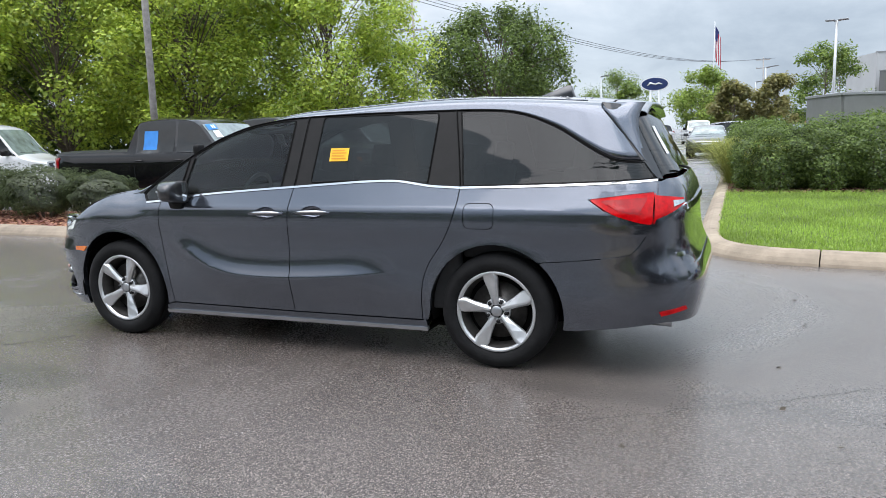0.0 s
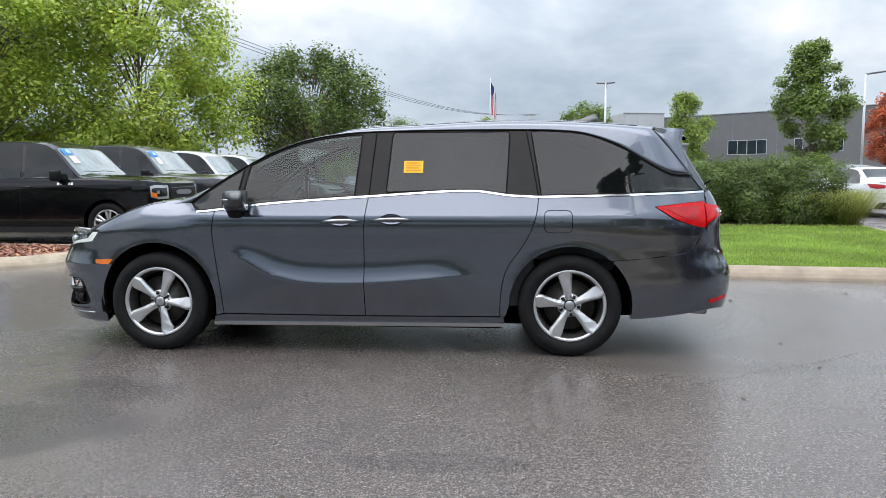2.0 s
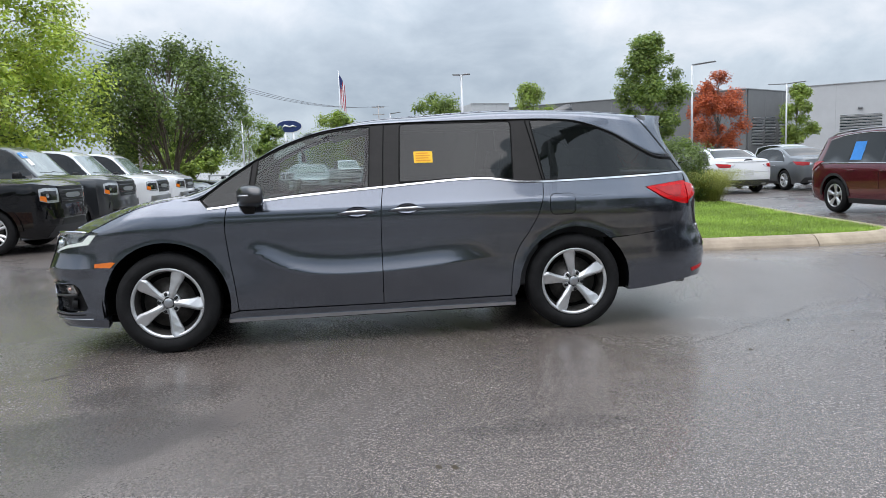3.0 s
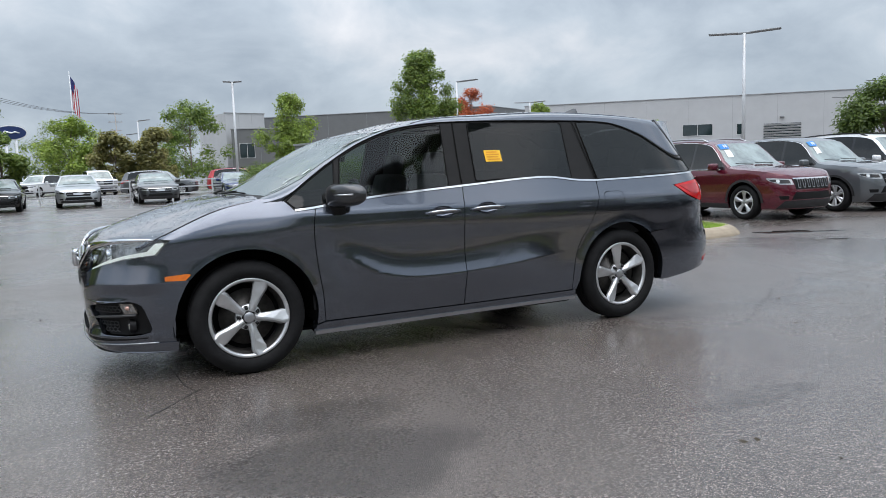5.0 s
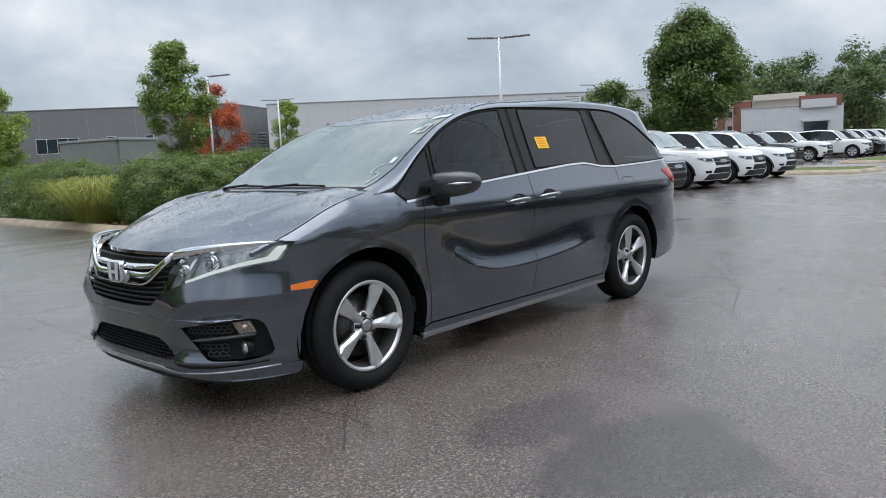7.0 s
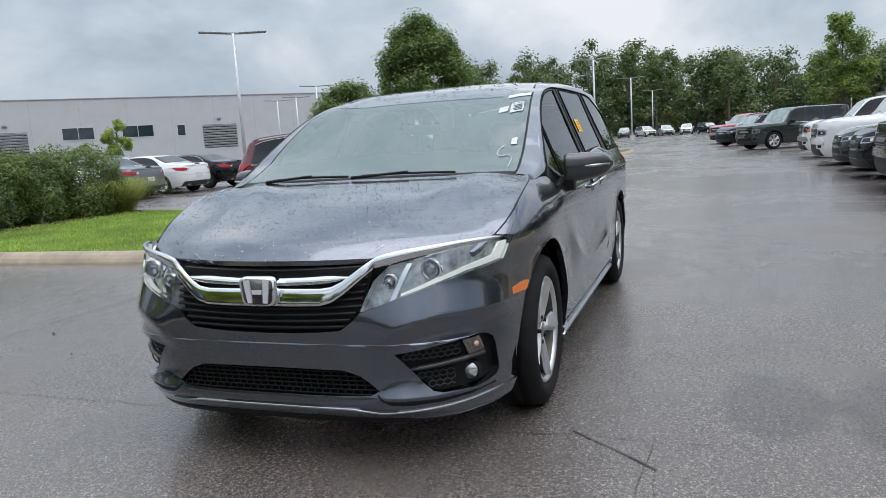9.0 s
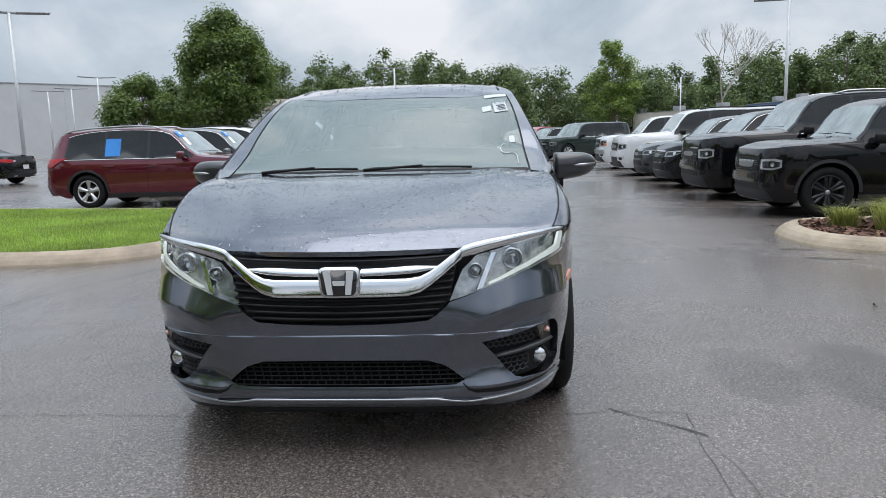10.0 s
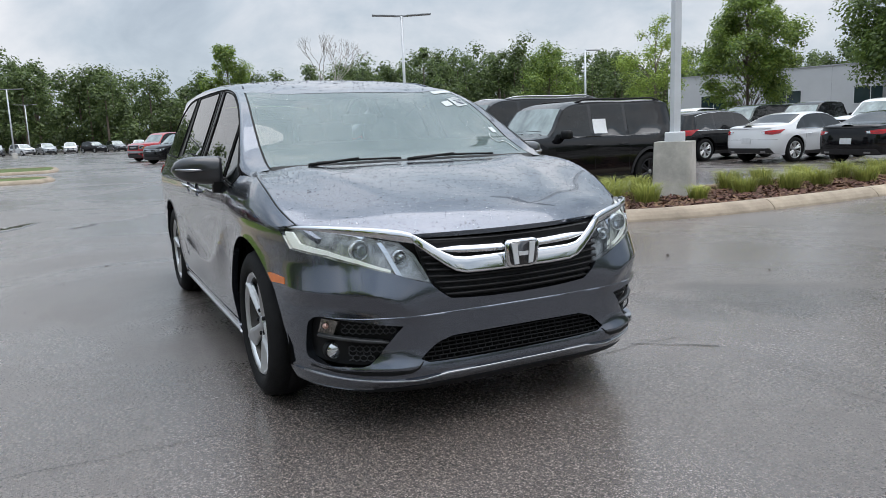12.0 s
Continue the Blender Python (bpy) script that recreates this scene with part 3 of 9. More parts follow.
both_sides("rear_reflector", sheet_bm([[(-50, 0.408), (-32, 0.432), (-30, 0.410), (-48, 0.380)]], VAN.rear, (5, 0.04), 0.01, -0.004), RED_LAMP, van, "red bumper reflector")
bm = bm_new()
add_tube(bm, [(2.30, -0.62, 0.30), (2.52, -0.62, 0.29)], 0.035, 12)
part("exhaust_pipe", bm, SATIN, van)

# glass along the flank
dlo = curved([(-1.245, 1.088), (-1.03, 1.240), (-0.84, 1.357), (-0.63, 1.465), (-0.38, 1.548), (-0.12, 1.588), (0.12, 1.602), (0.60, 1.610), (1.10, 1.608), (1.40, 1.602), (1.62, 1.575), (1.85, 1.488), (2.04, 1.372), (2.17, 1.300), (2.26, 1.278), (2.36, 1.275)], 5)


def dlo_between(a, b, dz=0.0):
    return [(x, z + dz) for x, z in dlo if a <= x <= b]


corner_glass = [(-1.222, 1.086)] + dlo_between(-1.20, -0.875, -0.014) + [(-0.862, 1.333), (-0.905, 1.064), (-1.04, 1.048), (-1.168, 1.037)]
van_panel("corner_window", [corner_glass], PRIV_GLASS, 0.004, 0.004)
front_glass = [(-0.868, 1.070)] + [(-0.817, 1.355)] + dlo_between(-0.79, -0.05, -0.016) + [(0.0, 1.578), (-0.035, 1.135)] + [(x, z + 0.008) for x, z in belt_f if -0.8 < x < -0.06][::-1]
van_panel("front_window", [front_glass], TINT_GLASS, 0.004, 0.004)
slide_glass = rounded([(0.195, 1.163), (0.225, 1.593), (1.075, 1.593), (1.05, 1.152), (0.94, 1.168), (0.82, 1.181), (0.55, 1.175)], [0.02, 0.03, 0.03, 0.02, 0.02, 0.05, 0.05])
van_panel("sliding_window", [slide_glass], PRIV_GLASS, 0.004, 0.003)
rear_glass = [(1.295, 1.140), (1.228, 1.592)] + dlo_between(1.25, 2.34, -0.010) + [(2.36, 1.262), (2.425, 1.175)] + [(x, z + 0.010) for x, z in belt_q if 1.31 < x < 2.42][::-1]
van_panel("quarter_window", [rear_glass], PRIV_GLASS, 0.004, 0.002)
# pillars and gaskets behind the panes, with openings for the front panes
pillar_outer = [(-1.183, 1.028), (-1.238, 1.086)] + dlo_between(-1.225, 2.35) + [(2.37, 1.27), (2.44, 1.165)] + belt_q[::-1][1:] + belt_s[::-1][1:] + belt_f[::-1][1:]
van_panel("window_pillar", [pillar_outer, corner_glass, front_glass, slide_glass, rear_glass], PILLAR, 0.02, 0.006, label="black film-covered window pillars")


# shut lines across the pillars and dark gaskets round the panes
for nm, line in (("door_gap", [(0.072, 1.14), (0.085, 1.35), (0.105, 1.605)]), ("door_gap", [(1.275, 1.137), (1.235, 1.37), (1.190, 1.607)]), ("roof_gasket", dlo)):
    gb_ = bm_new()
    add_tube(gb_, [S(x, z, 0.0008) for x, z in curved(line, 4)] if nm == "door_gap" else [S(x, z, 0.001) for x, z in line], 0.0034 if nm == "door_gap" else 0.0040, 5)
    both_sides(nm, gb_, GASKET, van)
for pane in (corner_glass, front_glass, slide_glass, rear_glass):
    gb_ = bm_new()
    add_tube(gb_, [S(x, z, -0.003) for x, z in pane + pane[:1]], 0.0050, 4, False)
    both_sides("pane_gasket", gb_, GASKET, van)


# chrome strip along the belt
def strip_bm(line, height, out, mapper, inset=0.0):
    rows = [[], [], [], []]
    for x, z in line:
        a, b = Vector(mapper(x, z - height / 2)), Vector(mapper(x, z + height / 2))
        o = Vector((0, -out, 0))
        rows[0].append(a)
        rows[1].append(a + o)
        rows[2].append(b + o)
        rows[3].append(b)
    b = grid_bm(rows)
    bmesh.ops.recalc_face_normals(b, faces=b.faces[:])
    return b


both_sides("belt_chrome", strip_bm([(-1.178, 1.028), (-1.11, 1.033)] + belt_f + belt_s[1:] + belt_q[1:], 0.013, 0.007, van_side), CHROME, van, "bright chrome belt strip", smooth=False)
# A pillars and roof rails in body colour
rows = []
ws_edge = lerp_table([-1.28, -0.9, -0.6, -0.32, 0.0, 0.4, 1.8, 2.25], [0.80, 0.765, 0.725, 0.685, 0.64, 0.61, 0.60, 0.58])


DLO_X, DLO_Z = [p[0] for p in dlo], [p[1] for p in dlo]


def roof_z(x, y):
    e_ = ws_edge(x)
    t = min(1, abs(y) / e_)
    z = van_top(x, y) - 0.012 * t**3.2 * ease((x + 1.35) / 0.9) - 0.016 * t**3.2 * ease((x + 0.1) / 0.5)
    edge_ = van_top(x, e_) - 0.012 * ease((x + 1.35) / 0.9) - 0.016 * ease((x + 0.1) / 0.5)
    return z + max(0.0, float(np.interp(x, DLO_X, DLO_Z)) + 0.012 - edge_) * ease((t - 0.6) / 0.4) * ease((0.6 - x) / 0.3)


for x, z in [(-1.36, 1.08), (-1.32, 1.085)] + dlo:
    back = 0.26 * max(0.0, (x - 1.85) / 0.51) ** 1.5
    xa = x - back
    ya = ws_edge(xa)
    A = Vector((xa, -ya, max(roof_z(xa, ya), z + 0.012)))
    B = S(x, z)
    zq = max(B.z + 0.004, A.z - 0.034)
    side = []
    for k in range(7):
        t = k / 6
        xs_, zs_ = x + (xa - x) * t, B.z + (zq - B.z) * t
        side.append(Vector((xs_, -(VAN.half(xs_, zs_) if x > -1.0 else -B.y), zs_)))
    Q = side[-1]
    bend = Vector((xa, Q.y * 0.72 + A.y * 0.28, A.z - 0.008))
    rows.append([A, A * 0.49 + bend * 0.42 + Q * 0.09, A * 0.16 + bend * 0.48 + Q * 0.36] + side[::-1] + [B + Vector((0, 0.02, -0.004))])
b = grid_bm(rows)
bmesh.ops.recalc_face_normals(b, faces=b.faces[:])
both_sides("roof_rail", b, VAN_PAINT, van)
# spoiler wings behind the rails' rear edge
edge = rows[-1][:-1]
wing_rows = []
for i, p in enumerate(edge):
    t = i / (len(edge) - 1)
    q = Vector((2.345, -0.575, 1.612)) * (1 - t) ** 2 + Vector((2.26, -0.665, 1.50)) * 2 * t * (1 - t) + (edge[-1] + Vector((0.03, 0.016, -0.03))) * t * t
    p = p + Vector((0.006, 0.0, 0.0))
    wing_rows.append([p + Vector((0, 0.02, 0)), p, p * 0.66 + q * 0.34 + Vector((0, -0.004, 0)), p * 0.33 + q * 0.67 + Vector((0, -0.003, 0)), q, q + Vector((-0.02, 0.05, 0))])
b = grid_bm(wing_rows)
bmesh.ops.recalc_face_normals(b, faces=b.faces[:])
both_sides("spoiler_wing", b, VAN_PAINT, van)
# roof
rows = []
for i in range(46):
    s = i / 45
    row = []
    for j in range(25):
        t = -1 + j / 12
        x = -0.455 + 2.60 * s
        x += (1 - s) ** 8 * 0.10 * (0.68 * t) ** 2
        y = t * ws_edge(x)
        row.append((x, y, roof_z(x, y)))
    rows.append(row)
part("roof", grid_bm(rows), VAN_PAINT, van)
bm = bm_new()
add_prism(bm, rounded([(1.53, 1.690), (1.80, 1.685), (1.775, 1.768), (1.745, 1.768), (1.64, 1.728)], 0.012), "y", -0.035, 0.035, 1.0)
for v in bm.verts:
    v.co.y *= max(0.15, 1 - (v.co.z - 1.68) / 0.11)
part("antenna_fin", bm, mat("fin_dark_grey", (0.03, 0.032, 0.036), 0.35, vary=0.1, scale=40, coat=0.6), van)
for sgn in (-1, 1):
    bm = bm_new()
    add_tube(bm, [(x, sgn * (ws_edge(x) - 0.012), roof_z(x, ws_edge(x)) + 0.002) for x in np.linspace(-0.2, 2.0, 24)], 0.006, 6)
    part("roof_seam", bm, VAN_PAINT, van)
# hood
rows = []
for i in range(50):
    s = i / 49
    row = []
    for j in range(41):
        t = -1 + j / 20
        ye = 0.80
        xc = -2.375 + s * 0.955
        for _ in range(5):
            ye = HOOD_EDGE(xc + lag(xc) * ye * ye) + 0.004
        y = t * ye
        x = xc + lag(xc) * y * y
        z = van_top(x, y)
        # pressed shoulder lines of the hood
        c = 0.40 + 0.24 * s
        z += 0.009 * math.exp(-(((abs(y) - c) / 0.10) ** 2)) * ease(1.6 * s) - 0.006 * ease((abs(y) - c) / 0.16) * ease(1.6 * s)
        row.append((x, y, z))
    rows.append(row)
hood_bm = grid_bm(rows)
rim = [e for e in hood_bm.edges if e.is_boundary]
for e in rim:
    e.smooth = False
ext = bmesh.ops.extrude_edge_only(hood_bm, edges=rim)
for v in (g for g in ext["geom"] if isinstance(g, bmesh.types.BMVert)):
    v.co.z -= 0.02
bmesh.ops.recalc_face_normals(hood_bm, faces=hood_bm.faces[:])
hood = part("hood", hood_bm, VAN_PAINT, van)
HOOD_ROWS = rows
for sgn in (-1, 1):
    bm = bm_new()
    add_tube(bm, [(q[0], q[1] - sgn * -0.001, q[2] - 0.001) for q in ((r[0] if sgn < 0 else r[-1]) for r in rows[3:])], 0.0035, 5)
    part("hood_seam", bm, BLACK_TRIM, van)
part("under_hood", grid_bm([[(x, y, van_top(x, y) - 0.035) for y in np.linspace(-1, 1, 13) * (HOOD_EDGE(x) - 0.03)] for x in np.linspace(-2.08, -1.05, 16)]), UNDER, van)
# windshield with its black border
ws_loop = [(-0.985, 0.02), (-0.985, 0.98), (0.985, 0.98), (0.985, 0.02)]


def windshield(t, s):
    x = -1.42 + s * 0.97
    y = t * 0.70
    for _ in range(6):
        xe = x + 0.10 * y * y
        y = t * ws_edge(xe)
    return (xe, y, roof_z(xe, y) + 0.002)


part("windshield", sheet_bm([ws_loop], windshield, (0.1, 0.06), 0.006, flip=False), WIND_GLASS, van, "wet sloping windshield")
border = rounded([(-0.95, 0.06), (-0.955, 0.90), (0.955, 0.90), (0.95, 0.06)], [0.06, 0.08, 0.08, 0.06])
part("windshield_border", sheet_bm([[(-1.0, 0.0), (-1.0, 1.0), (1.0, 1.0), (1.0, 0.0)], border], windshield, (0.08, 0.06), 0.006, 0.007), BLACK_TRIM, van)
# cowl and wipers
rows = [[(windshield(-1 + j / 10, 0.0)[0] + dx, windshield(-1 + j / 10, 0.0)[1] * 0.98, windshield(-1 + j / 10, 0.0)[2] + dz) for j in range(21)] for dx, dz in ((-0.12, -0.035), (-0.05, -0.022), (0.03, 0.010))]
part("cowl", grid_bm(rows), BLACK_TRIM, van)
for a, b_ in ((-0.62, 0.02), (0.12, 0.70)):
    bm = bm_new()
    pts = [Vector(windshield(a + (b_ - a) * k / 6, 0.012 + 0.014 * math.sin(k / 6 * 3.1))) + Vector((-0.006, 0, 0.014)) for k in range(7)]
    add_tube(bm, pts, 0.0065, 6)
    wiper = part("wiper_blade", bm, BLACK_TRIM, van)
    bm = bm_new()
    add_tube(bm, [Vector(windshield(b_ + 0.06, -0.02)) + Vector((0, 0, 0.012)), pts[3] + Vector((0, 0, 0.008))], [0.010, 0.006], 6)
    part("wiper_arm", bm, BLACK_TRIM, van)


# papers and chalk on the windshield
def on_windshield(name, t0, t1, s0, s1, material, out=0.004, parent=van, label=""):
    return part(name, sheet_bm([[(t0, s0), (t0, s1), (t1, s1), (t1, s0)]], windshield, (0.1, 0.06), 0.001, -out), material, parent, label)


GLASS_PAPER = mat("paper_behind_glass", (0.50, 0.54, 0.54), 0.6, vary=0.12, scale=14)
on_windshield("price_paper", -0.945, -0.84, 0.665, 0.80, GLASS_PAPER, label="white price paper on the glass")
on_windshield("small_paper", -0.82, -0.745, 0.70, 0.77, GLASS_PAPER)
on_windshield("paper_strip", -0.985, -0.79, 0.905, 0.965, GLASS_PAPER)
on_windshield("round_tag", -0.94, -0.90, 0.335, 0.39, GLASS_PAPER)
for k in range(4):
    on_windshield("print_bar", -0.933, -0.875 + 0.012 * (k % 2), 0.682 + 0.02 * k, 0.690 + 0.02 * k, INK, 0.007)
figures = bpy.data.curves.new("figures", "FONT")
figures.body, figures.size, figures.align_x, figures.align_y = "12,360", 0.040, "CENTER", "CENTER"
fo = new("figures", figures)
fo.parent = van
p0, p1, p2 = (Vector(windshield(t, s)) for t, s in ((-0.893, 0.775), (-0.905, 0.775), (-0.893, 0.79)))
ux = (p1 - p0).normalized()
uy = ((p2 - p0) - ux * (p2 - p0).dot(ux)).normalized()
uz = ux.cross(uy)
fo.matrix_basis = Matrix.Translation(p0 + uz * 0.010) @ Matrix((ux, uy, uz)).transposed().to_4x4()
figures.materials.append(INK)
bm = bm_new()
add_tube(bm, [Vector(windshield(t, s)) + Vector((-0.002, 0, 0.003)) for t, s in curved([(-0.86, 0.325), (-0.835, 0.30), (-0.825, 0.25), (-0.85, 0.215), (-0.90, 0.225), (-0.93, 0.19), (-0.925, 0.09)], 5)], 0.0028, 5)
part("chalk_line", bm, GLASS_PAPER, van, "white chalk squiggle on the glass")
# yellow notice on the sliding door's pane
note = part("window_notice", sheet_bm([[(0.315, 1.30), (0.315, 1.385), (0.455, 1.385), (0.455, 1.30)]], van_side, (0.05, 0.05), 0.002, -0.002), YELLOW_PAPER, van, "yellow paper notice on the window")
for k in range(4):
    part("print_bar", sheet_bm([[(0.33, 1.312 + 0.018 * k), (0.33, 1.320 + 0.018 * k), (0.44 - 0.015 * (k % 2), 1.320 + 0.018 * k), (0.44 - 0.015 * (k % 2), 1.312 + 0.018 * k)]], van_side, (0.08, 0.05), 0.0, -0.005), ORANGE_INK, note)


# nose: bumper cover with the openings of the grille, the lower intake and the fog lamp pockets
def N(y, z):
    return (VAN.fy(y, z), z)


def NX(x, z):
    return (VAN.fx(x, z), z)


def mirror_loop(pts):
    return pts + [(-a, z) for a, z in pts[::-1] if abs(a) > 1e-6]


grille_hole = [N(0, 0.832), N(-0.28, 0.836), N(-0.455, 0.845), N(-0.455, 0.80), N(-0.425, 0.665), N(-0.39, 0.62), N(-0.34, 0.585), N(0, 0.568)]
grille_loop = grille_hole + [(-a, z) for a, z in grille_hole[-2:0:-1]]
lower_half = [N(0, 0.421), N(-0.33, 0.419), N(-0.40, 0.396), N(-0.475, 0.335), N(-0.44, 0.318), N(0, 0.312)]
lower_loop = lower_half + [(-a, z) for a, z in lower_half[-2:0:-1]]
pocket = [N(-0.545, 0.485), N(-0.68, 0.508), N(-0.80, 0.526), N(-0.832, 0.526), N(-0.852, 0.516), N(-0.865, 0.495), N(-0.869, 0.47), N(-0.869, 0.35), N(-0.862, 0.328), N(-0.84, 0.316), N(-0.80, 0.312), N(-0.70, 0.318), N(-0.672, 0.328), N(-0.64, 0.362)]
pocket_r = [(-a, z) for a, z in pocket]
lamp_low = [N(-0.425, 0.655), N(-0.57, 0.705), N(-0.70, 0.745), N(-0.80, 0.775), NX(-2.02, 0.80)]
half_outer = [N(0, 0.235), N(-0.45, 0.235), N(-0.62, 0.222), N(-0.80, 0.225), NX(-2.02, 0.225), NX(-1.925, 0.225), NX(-1.942, 0.32), NX(-1.943, 0.40), NX(-1.92, 0.50), NX(-1.872, 0.60), NX(-1.848, 0.635), NX(-1.925, 0.66), NX(-1.98, 0.745)] + lamp_low[::-1] + [N(-0.39, 0.62), N(-0.34, 0.585), N(0, 0.568)]
outer = half_outer + [(-a, z) for a, z in half_outer[-2:0:-1]]


def nose_skin(a, z):
    """The bumper cover: a shelf under each headlight ends in a crease, and the middle lies back."""
    p = Vector(VAN.front(a, z))
    y = abs(p.y)
    zr = 0.50 + 0.13 * ease((y - 0.36) / 0.35)
    d = z - zr
    k = ease((y - 0.40) / 0.18) * (1 - ease((y - 0.88) / 0.06))
    out = 0.019 * k * (max(0.0, 1 - d / 0.115) ** 1.5 if d > 0 else max(0.0, 1 + d / 0.07))
    # brow over the fog lamp pocket
    d2 = z - (0.485 + 0.17 * (y - 0.545))
    k2 = ease((y - 0.53) / 0.16) * (1 - ease((y - 0.79) / 0.08))
    out += 0.010 * k2 * (max(0.0, 1 - d2 / 0.055) ** 1.3 if d2 > 0 else 1 - ease((-d2 - 0.02) / 0.08))
    # shelf flaring out under the pocket, cut off above the lip
    k3 = ease((y - 0.44) / 0.12) * (1 - ease((y - 0.79) / 0.09))
    out += 0.020 * k3 * (max(0.0, 1 - (z - 0.303) / 0.075) if z > 0.303 else max(0.0, 1 - (0.303 - z) / 0.012))
    return p + Vector((-math.cos(radians(a)), math.sin(radians(a)), 0)) * out


bumper = part("front_bumper", sheet_bm([outer, lower_loop, pocket, pocket_r], nose_skin, (2.0, 0.012), 0.035), VAN_PAINT, van)


def nose_sheet(name, loop, material, thick=0.01, inset=0.0, parent=van, label="", step=(3.0, 0.03)):
    return part(name, sheet_bm([loop], VAN.front, step, thick, inset), material, parent, label)


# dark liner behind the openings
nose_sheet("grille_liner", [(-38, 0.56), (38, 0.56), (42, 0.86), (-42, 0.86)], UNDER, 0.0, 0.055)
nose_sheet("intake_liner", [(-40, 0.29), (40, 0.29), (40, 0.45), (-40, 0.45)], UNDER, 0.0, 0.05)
# grille bars
grille = nose_sheet("grille_frame", grille_loop, BLACK_TRIM, 0.004, 0.030, label="black slatted grille")


def nose_bar(name, pts, r, material, parent, out=0.0, flat=1.0, n=8, label="", tilt=0.0):
    """A bar across the nose through (y, z, half height) points."""
    bm = bm_new()
    rings = []
    for y, z, h in pts:
        ang = VAN.fy(y, z)
        ahead = Vector((-math.cos(radians(ang)), math.sin(radians(ang)), 0))
        c = Vector(VAN.front(ang, z)) + ahead * out
        rings.append([bm.verts.new(c + ahead * (r * math.copysign(abs(math.cos(a)) ** 0.5, math.cos(a)) * flat - tilt * h * math.sin(a)) + Vector((0, 0, h * math.copysign(abs(math.sin(a)) ** 0.7, math.sin(a))))) for a in (2 * math.pi * k / n for k in range(n))])
    for a, b in zip(rings, rings[1:]):
        for k in range(n):
            bm.faces.new((a[k], a[(k + 1) % n], b[(k + 1) % n], b[k]))
    bm.faces.new(rings[0])
    bm.faces.new(rings[-1][::-1])
    bmesh.ops.recalc_face_normals(bm, faces=bm.faces[:])
    return part(name, bm, material, parent, label)


for k, z in enumerate((0.592, 0.617, 0.642, 0.667)):
    e = 0.36 + (z - 0.592) * 0.95
    nose_bar("grille_slat", [(y, z + 0.012 * (y / 0.4) ** 2, 0.0062) for y in np.linspace(-e, e, 15)], 0.012, BLACK_TRIM, grille, -0.012)
for z, y0 in ((0.694, 0.31), (0.719, 0.350), (0.744, 0.385), (0.769, 0.415)):
    for sgn in (-1, 1):
        nose_bar("grille_slat", [(sgn * y, z + 0.012 * (y / 0.4) ** 2, 0.0062) for y in np.linspace(y0, 0.432 + (z - 0.69) * 0.2, 6)], 0.012, BLACK_TRIM, grille, -0.012)
nose_bar("grille_slat", [(y, 0.812 + 0.012 * (y / 0.4) ** 2, 0.004) for y in np.linspace(-0.42, 0.42, 15)], 0.008, BLACK_TRIM, grille, -0.012)
nose_bar("upper_chrome_bar", [(y, 0.772 + 0.020 * (y / 0.4) ** 2, 0.015 * min(1, (0.405 - abs(y)) / 0.12) + 0.001) for y in np.linspace(-0.40, 0.40, 25)], 0.014, CHROME, grille, 0.004, label="thin chrome grille bar", tilt=0.5)
wing = [(0.0, 0.715, 0.035), (0.15, 0.715, 0.035), (0.26, 0.717, 0.034), (0.31, 0.727, 0.031), (0.35, 0.749, 0.028), (0.39, 0.778, 0.026), (0.43, 0.809, 0.024), (0.47, 0.838, 0.020)]
nose_bar("chrome_wing", [(-y, z, h) for y, z, h in wing[:0:-1]] + wing, 0.010, CHROME, grille, 0.012, n=16, label="broad chrome grille wing", tilt=0.25)
for sgn in (-1, 1):
    pts = [(sgn * y, z, h) for y, z, h in ((0.45, 0.828, 0.016), (0.48, 0.842, 0.024), (0.52, 0.852, 0.025), (0.58, 0.864, 0.023), (0.66, 0.876, 0.019), (0.72, 0.884, 0.016), (0.77, 0.889, 0.014), (0.815, 0.892, 0.012), (0.85, 0.893, 0.010), (0.875, 0.893, 0.007), (0.89, 0.892, 0.003))]
    nose_bar("chrome_brow", pts, 0.010, CHROME, van, 0.004, label="chrome brow over the headlight")
# emblem: rounded chrome frame with a dark field and two uprights
BADGE = mat("badge_silver", (0.62, 0.63, 0.64), 0.35, 0.2, vary=0.05, scale=12)
ex = VAN.xn(0.68) - 0.024
bm = bm_new()
ring_o = rounded([(-0.090, 0.806), (0.090, 0.806), (0.077, 0.681), (-0.077, 0.681)], 0.034, 5)
add_prism(bm, ring_o, "x", ex + 0.02, ex - 0.012, 0.94)
emblem = part("emblem", bm, CHROME, van, "chrome badge on the grille")
bm = bm_new()
add_prism(bm, rounded([(-0.075, 0.795), (0.075, 0.795), (0.064, 0.692), (-0.064, 0.692)], 0.028, 5), "x", ex - 0.008, ex - 0.0135, 1.0)
part("badge_field", bm, GLOSS_BLACK, emblem)
for loop in ([(-0.060, 0.790), (-0.032, 0.790), (-0.024, 0.698), (-0.046, 0.698)], [(0.032, 0.790), (0.060, 0.790), (0.046, 0.698), (0.024, 0.698)], [(-0.024, 0.751), (0.024, 0.751), (0.022, 0.734), (-0.022, 0.734)]):
    part("badge_bar", add_prism(bm_new(), loop, "x", ex - 0.010, ex - 0.019), BADGE, emblem, smooth=False)
# lower intake mesh: rows of small cells
mesh_bm = bm_new()


def intake(y, z):
    return Vector(VAN.front(VAN.fy(y, z), z)) + Vector((0.014, 0, 0))


